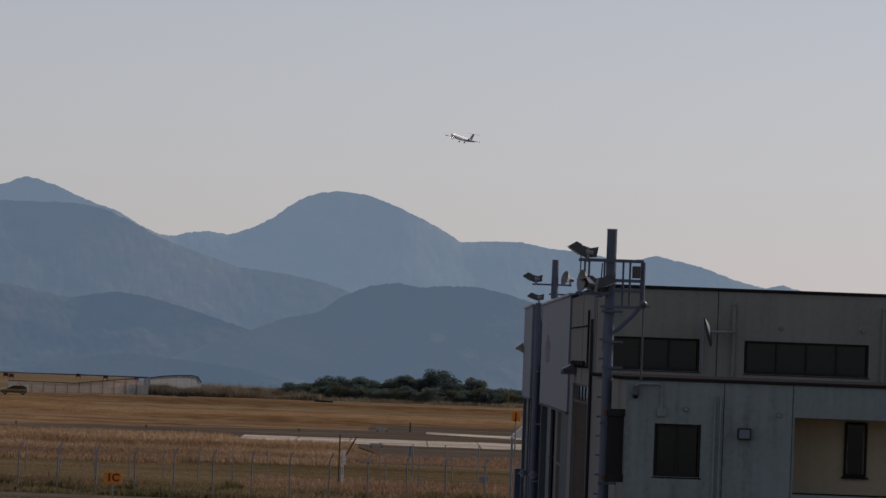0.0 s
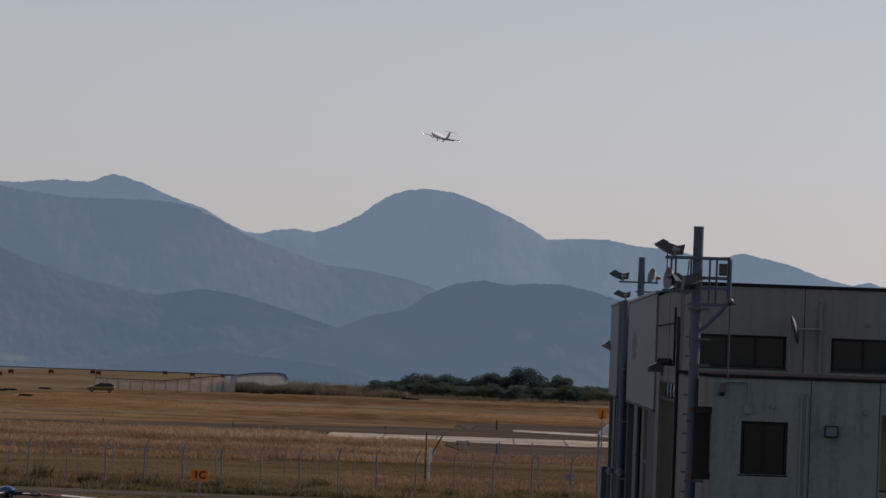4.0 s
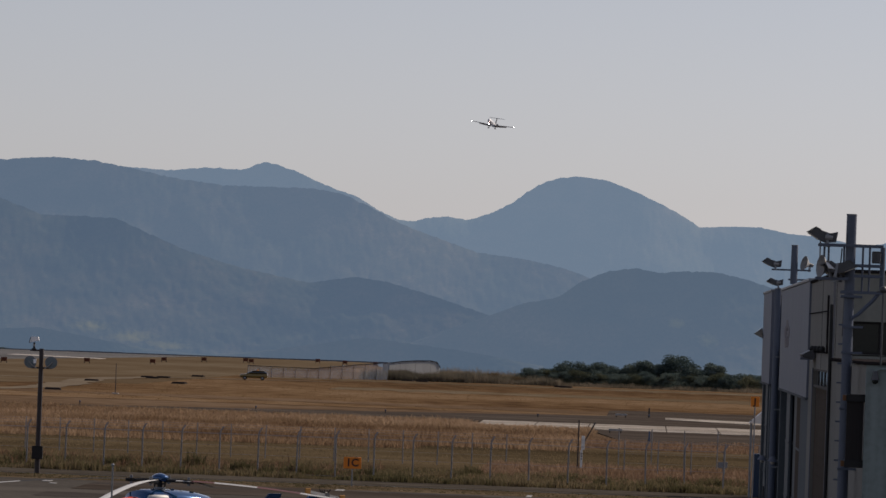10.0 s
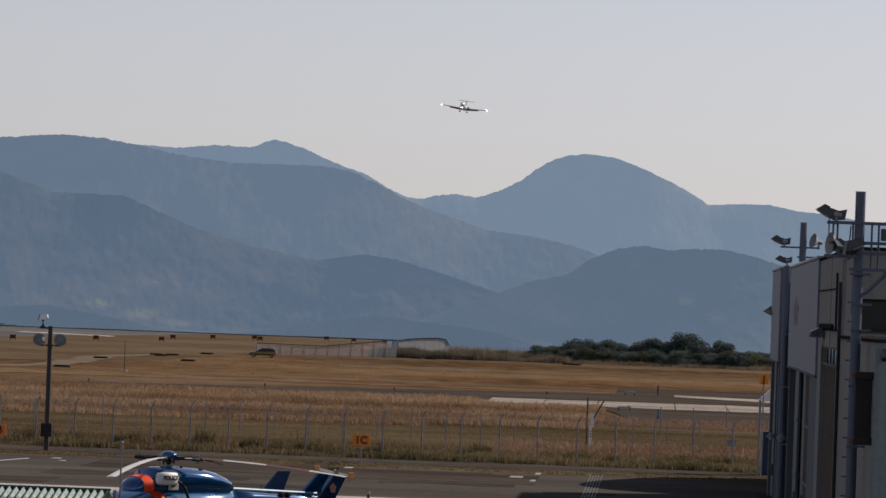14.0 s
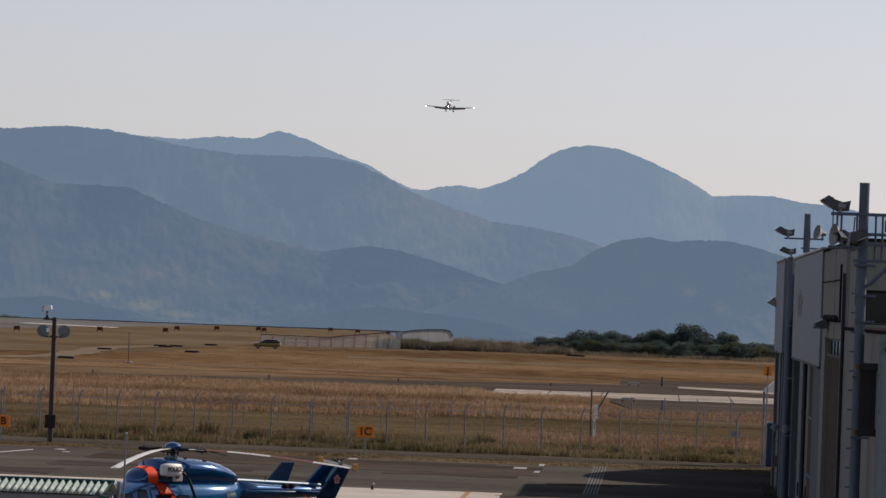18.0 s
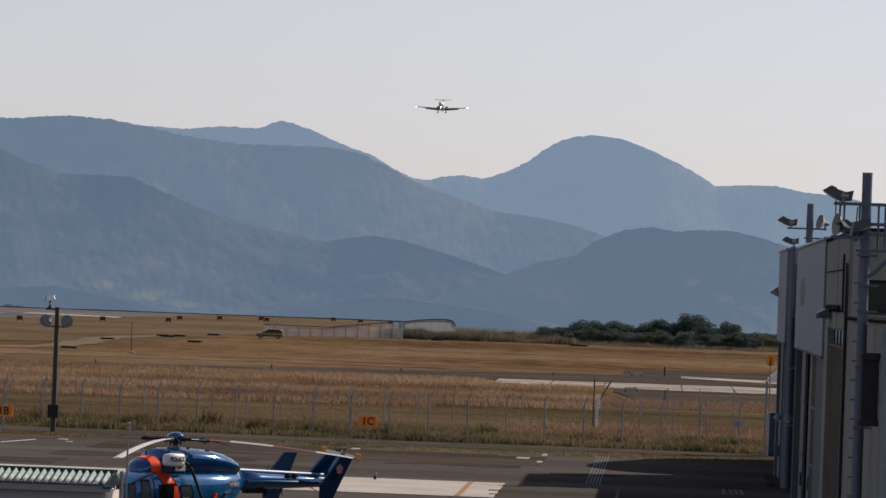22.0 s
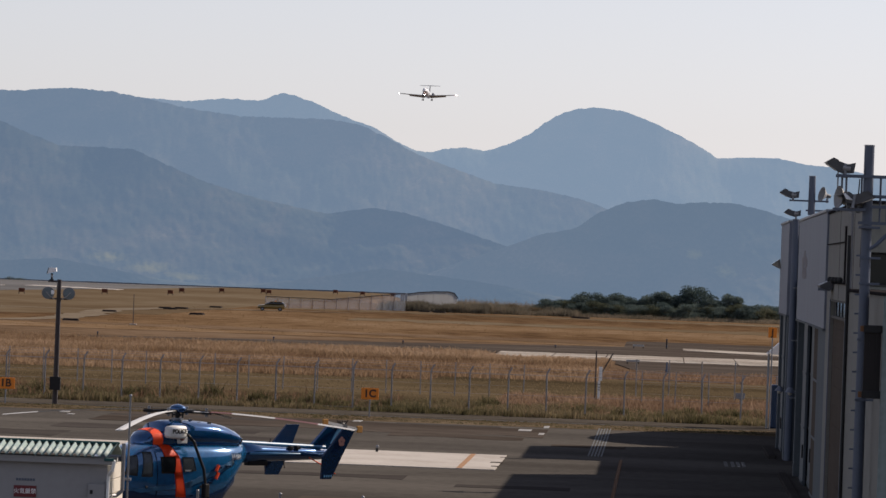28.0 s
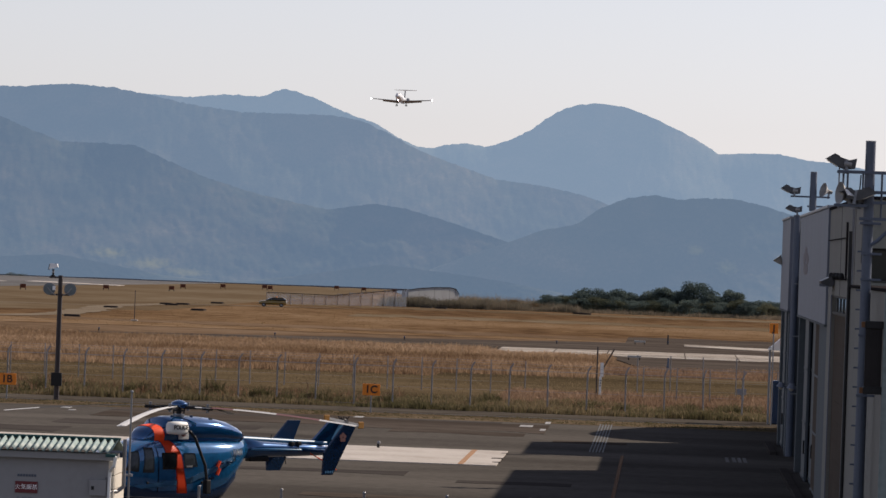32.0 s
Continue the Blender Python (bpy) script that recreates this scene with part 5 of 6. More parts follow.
# ---- helicopter: nose +x, port side +y ----
def helicopter():
    h = thing("helicopter", pose(-13.76, 144.5, 0.03, 0, 0, 228), "parked blue police helicopter with orange stripe and tied rotor", "helicopter")
    cabin = [(3.55, 0, 1.25, 0.12, 0.14, 2), (3.35, 0, 1.25, 0.42, 0.36, 2.2), (2.9, 0, 1.28, 0.66, 0.58, 2.4), (2.3, 0, 1.36, 0.8, 0.8, 2.6), (1.6, 0, 1.33, 0.86, 1.01, 2.9),
             (0.5, 0, 1.34, 0.87, 1.04, 3.0), (-0.6, 0, 1.36, 0.87, 1.02, 3.0), (-1.16, 0, 1.46, 0.83, 0.92, 2.8), (-1.66, 0, 1.68, 0.72, 0.68, 2.5), (-2.14, 0, 1.9, 0.5, 0.44, 2.2), (-2.44, 0, 2.02, 0.33, 0.32, 2)]
    bm = loft(B(), cabin, 28)
    body = part("fuselage", bm, M["heli_body"], h, "bright blue lower body")
    bm = loft(B(), [(x, y, z - 0.5 * hh, w * 0.97, hh * 0.515, 2.6) for x, y, z, w, hh, e in cabin[2:9]], 24)
    part("belly", bm, M["heli_dark"], h)
    # engine cowling
    bm = loft(B(), [(1.64, 0, 2.26, 0.14, 0.08, 2), (1.56, 0, 2.33, 0.32, 0.19, 2.2), (1.36, 0, 2.39, 0.46, 0.29, 2.3), (1.0, 0, 2.42, 0.54, 0.32, 2.4), (0.86, 0, 2.44, 0.56, 0.33, 2.5), (0.82, 0, 2.5, 0.6, 0.42, 2.5), (0.5, 0, 2.56, 0.63, 0.41, 2.6), (-0.3, 0, 2.57, 0.65, 0.40, 2.6), (-1.0, 0, 2.55, 0.63, 0.38, 2.4), (-1.6, 0, 2.5, 0.57, 0.33, 2.2), (-2.0, 0, 2.44, 0.48, 0.25, 2.1), (-2.25, 0, 2.40, 0.36, 0.17, 2), (-2.36, 0, 2.38, 0.2, 0.09, 2)], 28)
    cowl = part("engine_cowling", bm, M["heli_blue"], h)
    bm = loft(B(), [(-1.9, 0.24, 2.44, 0.17, 0.17, 2), (-2.2, 0.26, 2.40, 0.14, 0.13, 2)], 16)
    part("exhaust", bm, M["trim"], cowl)
    bm = loft(B(), [(-1.9, -0.26, 2.44, 0.17, 0.17, 2), (-2.24, -0.28, 2.40, 0.14, 0.13, 2)], 16)
    part("exhaust", bm, M["black"], cowl)
    for x in (-0.3, 0.45):
        bm = B()
        tube(bm, (x, 0.2, 2.9), (x, 0.2, 3.0), 0.05)
        part("cowl_vent", bm, M["heli_dark"], cowl)
    # tail boom
    bm = loft(B(), [(-2.3, 0, 2.04, 0.34, 0.31, 2), (-3.2, 0, 2.02, 0.27, 0.25, 2), (-4.6, 0, 2.0, 0.22, 0.20, 2), (-5.9, 0, 1.99, 0.17, 0.16, 2), (-6.3, 0, 2.0, 0.08, 0.1, 2)], 20)
    boom = part("tail_boom", bm, M["heli_blue"], h)
    bm = B()
    tube(bm, (-2.4, 0.02, 2.33), (-5.9, 0.02, 2.19), 0.065, 0.055, n=10)
    part("drive_shaft_cover", bm, M["heli_light"], boom, "pale blue drive shaft cover")
    # light along the boom's flank painted as a pale band
    bm = loft(B(), [(-2.6, 0.02, 2.03, 0.33, 0.08, 2), (-4.6, 0.01, 2.0, 0.228, 0.06, 2), (-5.8, 0, 2.0, 0.185, 0.05, 2)], 16)
    part("boom_stripe", bm, M["heli_light"], boom, "pale blue highlight painted along the boom")
    # stabiliser and end plates
    bm = B()
    slab(bm, [(-4.75, -1.2, 1.97), (-4.75, 1.2, 1.97), (-5.3, 1.2, 1.97), (-5.3, -1.2, 1.97)], (0, 0, 0.07))
    part("stabiliser", bm, M["heli_dark"], h)
    for s in (-1, 1):
        bm = B()
        back = 0.0 if s > 0 else 0.22
        slab(bm, [(-4.64, s * 1.2, 1.98), (-5.36 - back, s * 1.27, 2.80), (-5.86 - back, s * 1.27, 2.80), (-5.42 - back, s * 1.2, 2.0), (-5.06 - back / 2, s * 1.14, 1.32), (-4.66, s * 1.14, 1.32)], (0, s * 0.06, 0))
        plate = part("end_plate", bm, M["heli_dark"], h, "dark blue canted end plate")
        if s > 0:
            for a in range(5):
                c, q = math.cos(a * 1.2566 + 1.57), math.sin(a * 1.2566 + 1.57)
                bm = B()
                bmesh.ops.create_cone(bm, cap_ends=True, segments=12, radius1=0.06, radius2=0.06, depth=0.012, matrix=pose(-5.33 + 0.075 * c, 1.305, 2.42 + 0.085 * q, 90, 0, 0))
                part("petal", bm, M["pink"], plate, "faded pink blossom petal")
            for k in range(4):
                bm = B()
                box(bm, -4.8 - 0.09 * k, 1.2, 1.37, -4.75 - 0.09 * k, 1.215, 1.44)
                part("text_bar", bm, M["heli_light"], plate)
    # fin and tail rotor
    bm = B()
    slab(bm, [(-5.15, -0.05, 2.1), (-5.98, -0.05, 2.8), (-6.5, -0.05, 2.8), (-6.05, -0.05, 1.95)], (0, 0.1, 0))
    fin = part("tail_fin", bm, M["heli_blue"], h)
    bm = B()
    slab(bm, [(-6.08, 0.051, 2.3), (-6.4, 0.051, 2.78), (-6.56, 0.051, 2.78), (-6.22, 0.051, 2.24)], (0, 0.006, 0))
    part("fin_panel", bm, M["heli_light"], fin, "pale blue panel on the fin")
    rotor = part("tail_rotor", tube(B(), (-6.45, 0.05, 2.82), (-6.45, 0.3, 2.82), 0.08, n=12), M["steel"], h)
    for s in (-1, 1):
        bm = B()
        slab(bm, [(-6.35, 0.26, 2.77), (-6.35 + s * 0.62, 0.26, 2.79 + s * 0.1), (-6.35 + s * 0.62, 0.26, 2.87 + s * 0.1), (-6.35, 0.26, 2.87)], (0, 0.03, 0))
        part("tail_blade", bm, M["blade"], rotor)
        bm = B()
        box(bm, -6.35 + s * 0.6, 0.255, 2.73 + s * 0.1, -6.35 + s * 0.82, 0.295, 2.93 + s * 0.1, 0.015)
        part("blade_cover", bm, M["brass_tip"], rotor, "tied tail blade cover")
    bm = ball(B(), (-6.4, 0.2, 2.86), 0.1, (1.2, 1, 0.8), 12, 8)
    part("tail_rotor_hub", bm, M["black"], rotor)
    for k in range(5):
        bm = B()
        tube(bm, (-6.4 + 0.05 * k - 0.1, 0.22, 2.86), (-6.46 + 0.11 * k - 0.14, 0.24, 2.99 - 0.02 * (k % 2)), 0.018, n=6)
        part("pitch_link", bm, M["black"], rotor)
    # fittings below and on the boom
    bm = B()
    box(bm, -3.5, -0.1, 1.66, -2.75, 0.14, 1.8, 0.03)
    part("boom_box", bm, M["black"], boom)
    for x in (-4.35, -4.62):
        bm = B()
        box(bm, x - 0.08, 0.1, 2.12, x + 0.06, 0.24, 2.24, 0.02)
        part("boom_fitting", bm, M["black"], boom)
    for x, z0, z1 in ((-4.2, 1.82, 1.58), (-3.6, 2.28, 2.44)):
        bm = B()
        tube(bm, (x, 0.05, z0), (x - 0.06, 0.05, z1), 0.014, n=6)
        part("antenna", bm, M["black"], boom)
    bm = B()
    bend(bm, [(-5.0, 0.3, 1.9), (-5.2, 0.6, 1.72), (-5.3, 0.9, 1.55), (-5.32, 1.1, 1.46)], 0.016, 6)
    part("tie_strap", bm, M["heli_orange"], boom, "thin orange tie-down strap")
    for x in (0.35, -0.05, -0.55, -1.0):
        bm = B()
        box(bm, x, 0.28, 2.87, x + 0.1, 0.36, 2.93, 0.01)
        part("cowl_latch", bm, M["black"], cowl)
    for x in (1.9, -0.2):
        bm = B()
        box(bm, x - 0.04, 0.86, 1.08, x + 0.04, 0.9, 1.14, 0.01)
        part("door_handle", bm, M["black"], body)
    for x, z in ((-0.9, 1.62), (-1.25, 1.66), (-0.55, 1.2)):
        bm = B()
        box(bm, x - 0.09, 0.82, z, x + 0.09, 0.895, z + 0.06, 0.01)
        part("text_bar", bm, M["heli_dark"], body)
    # main rotor, blades at rest in world directions
    mastp = part("rotor_mast", tube(B(), (0, 0, 2.85), (0, 0, 3.22), 0.08, 0.07, n=16), M["black"], h)
    for z, r in ((2.88, 0.2), (2.98, 0.17), (3.1, 0.14)):
        bm = B()
        tube(bm, (0, 0, z), (0, 0, z + 0.05), r, n=18)
        part("swashplate", bm, M["steel"] if r == 0.17 else M["black"], mastp)
    bm = loft(B(), [(0.0, 0, 0, 0.02, 0.02, 2), (0.06, 0, 0, 0.3, 0.3, 2), (0.14, 0, 0, 0.36, 0.36, 2), (0.24, 0, 0, 0.3, 0.3, 2), (0.31, 0, 0, 0.14, 0.14, 2), (0.33, 0, 0, 0.02, 0.02, 2)], 18)
    bmesh.ops.transform(bm, matrix=pose(0, 0, 3.17, 0, -90, 0) @ Matrix.Diagonal((0.78, 0.72, 0.72, 1)), verts=bm.verts)
    part("rotor_cap", bm, M["heli_blue"], h, "rounded blue rotor head cap")
    for k in range(4):
        a = math.radians(45 + 90 * k)
        bm = B()
        tube(bm, (0.12 * math.cos(a), 0.12 * math.sin(a), 2.85), (0.16 * math.cos(a), 0.16 * math.sin(a), 3.18), 0.022)
        part("pitch_link", bm, M["black"], mastp)
    for ang in (-12, 78, 168, 258):
        local = ang - 228
        c, s = math.cos(radians(local)), math.sin(radians(local))
        bm = B()
        tube(bm, (0.12 * c, 0.12 * s, 3.22), (0.95 * c, 0.95 * s, 3.22), 0.055, 0.04)
        arm = part("rotor_arm", bm, M["black"], h)
        bm = B()
        tube(bm, (0.86 * c, 0.86 * s, 3.1), (0.86 * c, 0.86 * s, 3.34), 0.045, n=10)
        part("blade_bolt", bm, M["steel"], arm)
        bm = B()
        box(bm, -0.16, -0.06, -0.05, 0.16, 0.06, 0.05, 0.02)
        bmesh.ops.transform(bm, matrix=pose(0.86 * c, 0.86 * s, 3.21, 0, 0, local), verts=bm.verts)
        part("blade_grip", bm, M["black"], arm)
        bounds = [0.5, 0.95, 1.64, 2.92, 4.2, 5.27] if ang != 258 else [0.75, 5.27]
        for i, (a, b) in enumerate(zip(bounds, bounds[1:])):
            bm = B()
            n = 6
            rows = []
            for j in range(n + 1):
                r = a + (b - a) * j / n
                z = 3.24 - (0.44 if ang == 258 else 0.33) * (max(0.0, r - 0.75) / 4.52) ** 1.7
                tw = {258: -0.02, -12: -0.05, 168: 0.03}.get(ang, 0.015)
                th = 1.0 if ang in (258, -12) else 0.5
                ch = 0.14 if ang == 258 else 0.1
                rows.append([bm.verts.new((r * c - q * s, r * s + q * c, z + e)) for q, e in ((-ch, tw * 0.3), (0.0, 0.02 * th), (ch, -tw * 0.3), (0.0, -0.015 * th))])
            for p, q in zip(rows, rows[1:]):
                for t in range(4):
                    bm.faces.new((p[t], p[(t + 1) % 4], q[(t + 1) % 4], q[t]))
            bm.faces.new(rows[0])
            bm.faces.new(rows[-1])
            bmesh.ops.recalc_face_normals(bm, faces=bm.faces)
            # two far blades: shade on their inner sections put in as black
            paint = "blade_red" if i % 2 == 1 and ang != 258 else "blade"
            part("blade_section", bm, M["black" if ang in (78, 168) and i < 4 else paint], arm)
    # port side: doors, windows, stripe, hoist
    def on_skin(x, z, out=0.012):
        for r, q in zip(cabin, cabin[1:]):
            if q[0] <= x <= r[0]:
                f = (r[0] - x) / (r[0] - q[0])
                zc, w, hh, e = (r[i] + (q[i] - r[i]) * f for i in (2, 3, 4, 5))
                t = min(0.999, abs((z - zc) / hh))
                return w * (1 - t ** e) ** (1 / e) + out
        return 0.5

    def patch(name, corners, mat, out=0.012, label="", n=7, side=1):
        bm = B()
        (xa, za), (xb, zb), (xc, zc), (xd, zd) = corners
        grid = []
        for i in range(n + 1):
            row = []
            for j in range(n + 1):
                u, v = i / n, j / n
                x = (xa * (1 - u) + xb * u) * (1 - v) + (xd * (1 - u) + xc * u) * v
                z = (za * (1 - u) + zb * u) * (1 - v) + (zd * (1 - u) + zc * u) * v
                row.append(bm.verts.new((x, side * on_skin(x, z, out), z)))
            grid.append(row)
        for i in range(n):
            for j in range(n):
                f = bm.faces.new((grid[i][j], grid[i + 1][j], grid[i + 1][j + 1], grid[i][j + 1]))
                f.smooth = True
        bmesh.ops.solidify(bm, geom=bm.faces[:], thickness=0.008)
        return part(name, bm, mat, body, label)

    for s in (1, -1):
        # pale panes: reflections and the view through put into the base colour
        patch("door_window", [(2.62, 1.46), (2.2, 1.42), (2.1, 2.02), (2.4, 1.96)], M["heli_pane"], side=s)
        patch("door_window", [(2.06, 1.4), (1.66, 1.4), (1.62, 2.1), (1.9, 2.1)], M["heli_pane"], side=s)
        patch("cabin_window", [(1.34, 1.49), (0.8, 1.49), (0.76, 1.96), (1.32, 1.96)], M["heli_glass"], side=s)
        patch("cabin_window", [(0.5, 1.52), (0.0, 1.56), (0.08, 1.95), (0.52, 1.95)], M["heli_pane"], side=s)
        patch("window_bar", [(0.44, 1.54), (0.2, 1.55), (0.2, 1.60), (0.44, 1.59)], M["letter_white"], 0.02, side=s, n=2)
        patch("door_seam", [(0.72, 0.8), (0.69, 0.8), (0.69, 2.1), (0.72, 2.1)], M["heli_dark"], side=s)
        patch("door_seam", [(1.5, 0.8), (1.47, 0.8), (1.47, 2.1), (1.5, 2.1)], M["heli_dark"], side=s)
        patch("orange_stripe", [(0.68, 0.36), (0.22, 0.36), (0.53, 1.47), (0.83, 1.47)], M["heli_orange"], 0.016, "bright orange stripe", side=s)
        patch("orange_stripe", [(0.83, 1.47), (0.53, 1.47), (0.62, 1.96), (0.76, 1.96)], M["heli_orange"], 0.016, "bright orange stripe", side=s)
        patch("orange_stripe", [(1.18, 1.96), (0.62, 1.96), (0.82, 2.30), (1.20, 2.30)], M["heli_orange"], 0.018, "bright orange stripe", side=s)
        patch("side_line", [(2.6, 0.90), (0.3, 1.08), (0.3, 1.24), (2.6, 1.02)], M["heli_light"], 0.013, "pale blue side line", n=10, side=s)
        patch("side_line", [(0.3, 1.08), (-1.6, 1.72), (-1.6, 1.90), (0.3, 1.24)], M["heli_light"], 0.013, "pale blue side line", n=10, side=s)
        for k in range(6):
            x = -1.5 - 0.088 * k
            patch("text_bar", [(x, 1.87), (x - 0.052, 1.87), (x - 0.052, 2.06), (x, 2.06)], M["letter_white"], 0.04, side=s, n=2)
    bm = loft(B(), [(1.34, 0, 2.395, 0.48, 0.302, 2.3), (1.2, 0, 2.408, 0.522, 0.318, 2.33), (1.02, 0, 2.42, 0.548, 0.33, 2.4)], 28, cap=False)
    part("orange_band", bm, M["heli_orange"], cowl, "bright orange band round the cowling")
    # windscreen
    for s in (-1, 1):
        bm = B()
        slab(bm, [(3.0, s * 0.06, 1.86), (3.15, s * 0.06, 1.5), (2.95, s * 0.62, 1.5), (2.5, s * 0.66, 1.95), (2.2, s * 0.06, 2.2)], (0.02, 0, 0.02))
        part("windscreen", bm, M["heli_glass"], h)
    # hoist pod with its arm on the port side
    hoist = part("hoist_pod", loft(B(), [(1.14, 0.8, 2.66, 0.08, 0.1, 3), (1.07, 0.8, 2.66, 0.15, 0.17, 3.4), (0.82, 0.8, 2.66, 0.17, 0.19, 4), (0.5, 0.8, 2.66, 0.16, 0.18, 3.6), (0.4, 0.8, 2.66, 0.08, 0.11, 3)], 20), M["white"], h, "white rescue hoist pod")
    letters("POLICE", 0.17, M["black"], hoist, pose(0.78, 0.978, 2.68, 90, 0, 180))
    bm = B()
    bend(bm, [(0.62, 0.84, 2.6), (0.42, 0.94, 2.58), (0.26, 1.0, 2.4), (-0.12, 1.06, 1.6), (-0.2, 1.06, 1.15)], 0.043, 10)
    part("hoist_arm", bm, M["black"], hoist)
    bm = B()
    box(bm, -0.3, 0.98, 0.8, -0.12, 1.14, 1.2, 0.03)
    part("hoist_hook", bm, M["black"], hoist)
    bm = B()
    box(bm, 0.26, 0.66, 2.33, 0.6, 0.74, 2.64, 0.02)
    plate = part("side_plate", bm, M["blade"], h, "pale plate behind the hoist")
    bm = B()
    tube(bm, (0.47, 0.739, 2.5), (0.47, 0.76, 2.5), 0.09, n=16)
    part("drum", bm, M["blade_red"], plate)
    for z in (0.98, 1.2):
        bm = B()
        tube(bm, (-0.75, 0.9, z + 0.35), (-0.85, 0.89, z + 0.52), 0.045)
        part("tie_strap", bm, M["heli_orange"], h, "orange tie-down strap")
    # skids
    for s in (-1, 1):
        bm = B()
        bend(bm, [(2.3, s * 1.15, 0.28), (2.1, s * 1.15, 0.1), (1.8, s * 1.15, 0.05), (-1.4, s * 1.15, 0.05)], 0.05, 10)
        skid = part("skid", bm, M["black"], h)
        for x in (1.4, -0.8):
            bm = B()
            bend(bm, [(x, s * 1.15, 0.07), (x, s * 1.05, 0.3), (x, s * 0.5, 0.55)], 0.045, 10)
            part("skid_leg", bm, M["black"], skid)
    return h


helicopter()


# ---- airliner on the approach: nose -y ----
def airliner():
    a = thing("airliner", pose(0, 0, 0), "white twin rear-engined airliner on approach with landing lights on", "aircraft")
    turn = pose(0, 0, 0, 0, 0, 90)

    def along(bm):
        bmesh.ops.transform(bm, matrix=turn, verts=bm.verts)
        return bm

    # local loft runs along x: nose at -x end, turned so that the nose points to -y
    rings = [(-23, 0, -0.35, 0.08, 0.08, 2), (-22.3, 0, -0.25, 0.75, 0.7, 2), (-21, 0, -0.1, 1.25, 1.2, 2), (-19, 0, 0, 1.6, 1.65, 2), (-16.5, 0, 0, 1.67, 1.78, 2), (8, 0, 0, 1.67, 1.78, 2), (13, 0, 0.15, 1.5, 1.55, 2), (18, 0, 0.55, 1.0, 1.0, 2), (21.5, 0, 0.9, 0.4, 0.5, 2), (22.5, 0, 1.0, 0.1, 0.15, 2)]
    body = part("fuselage", along(loft(B(), rings, 24)), M["plane_white"], a)
    low = [(-19, 0, -0.9, 1.2, 0.8, 2), (-16.5, 0, -0.95, 1.3, 0.86, 2), (8, 0, -0.95, 1.3, 0.86, 2), (14, 0, -0.5, 1.0, 0.9, 2)]
    part("belly", along(loft(B(), low, 20)), M["plane_white"], a, "white belly fairing")
    bm = B()
    slab(bm, [(-0.9, -21.2, 0.75), (0.9, -21.2, 0.75), (1.1, -20.3, 1.15), (-1.1, -20.3, 1.15)], (0, 0, 0.12))
    part("cockpit_window", bm, M["glass"], body)
    for s in (-1, 1):
        bm = B()
        slab(bm, [(s * 1.2, -3.5, -1.1), (s * 16.2, 4.0, 0.35), (s * 16.4, 5.4, 0.37), (s * 5.0, 4.2, -0.75), (s * 1.2, 4.4, -1.1)], (0, 0, -0.24))
        wing = part("wing", bm, M["plane_grey"], a, "grey swept wing")
        bm = B()
        slab(bm, [(s * 1.6, 4.3, -1.2), (s * 10.5, 4.9, -0.35), (s * 10.5, 5.9, -0.85), (s * 1.6, 5.6, -1.75)], (0, 0, -0.14))
        part("flap", bm, M["plane_grey"], wing)
        part("engine", along(loft(B(), [(8.2, s * 2.75, 0.55, 0.75, 0.75, 2), (8.8, s * 2.75, 0.55, 0.86, 0.86, 2), (12.5, s * 2.75, 0.6, 0.85, 0.85, 2), (14.6, s * 2.7, 0.65, 0.6, 0.6, 2)], 18)), M["plane_grey"], a)
        # long tube added to block the lamp except from ahead
        bm = B()
        tube(bm, (s * 16.3, 1.5, -0.04), (s * 16.3, 4.6, 0.23), 0.46, 0.4, n=14, caps=False)
        pod = part("light_pod", bm, M["plane_grey"], wing)
        bm = B()
        tube(bm, (s * 16.3, 4.4, 0.21), (s * 16.3, 4.5, 0.22), 0.19, n=14)
        part("landing_light", bm, M["landing_light"], pod, "bright wingtip landing light")
        bm = B()
        slab(bm, [(s * 0.1, 20.9, 6.75), (s * 6.0, 23.4, 6.85), (s * 6.0, 24.5, 6.85), (s * 0.1, 24.2, 6.75)], (0, 0, 0.12))
        part("tailplane", bm, M["plane_white"], a)
        bm = B()
        tube(bm, (s * 2.55, 1.8, -1.2), (s * 2.55, 1.8, -3.3), 0.16)
        leg = part("main_gear", bm, M["plane_grey"], a)
        for o in (-0.36, 0.36):
            bm = B()
            tube(bm, (s * 2.55 + o - 0.16, 1.8, -3.3), (s * 2.55 + o + 0.16, 1.8, -3.3), 0.55, n=16)
            part("wheel", bm, M["tyre"], leg)
    bm = B()
    slab(bm, [(-0.15, 16.0, 1.2), (-0.15, 21.0, 6.7), (-0.15, 24.4, 6.8), (-0.15, 21.8, 1.2)], (0.3, 0, 0))
    part("tail_fin", bm, M["plane_tail"], a, "dark-topped tail fin")
    bm = B()
    tube(bm, (0, -18.5, -1.4), (0, -18.8, -3.3), 0.12)
    nose = part("nose_gear", bm, M["plane_grey"], a)
    for o in (-0.28, 0.28):
        bm = B()
        tube(bm, (o - 0.12, -18.8, -3.4), (o + 0.12, -18.8, -3.4), 0.38, n=14)
        part("wheel", bm, M["tyre"], nose)
    # added tube limits this lamp to views from the front
    bm = B()
    tube(bm, (0, -21.8, -2.56), (0, -18.9, -2.3), 0.42, 0.36, n=14, caps=False)
    shroud = part("lamp_shroud", bm, M["plane_grey"], nose)
    bm = B()
    tube(bm, (0, -19.1, -2.3), (0, -19.0, -2.3), 0.18, n=14)
    part("landing_light", bm, M["landing_light"], shroud, "bright nose landing light")
    return a


plane = airliner()


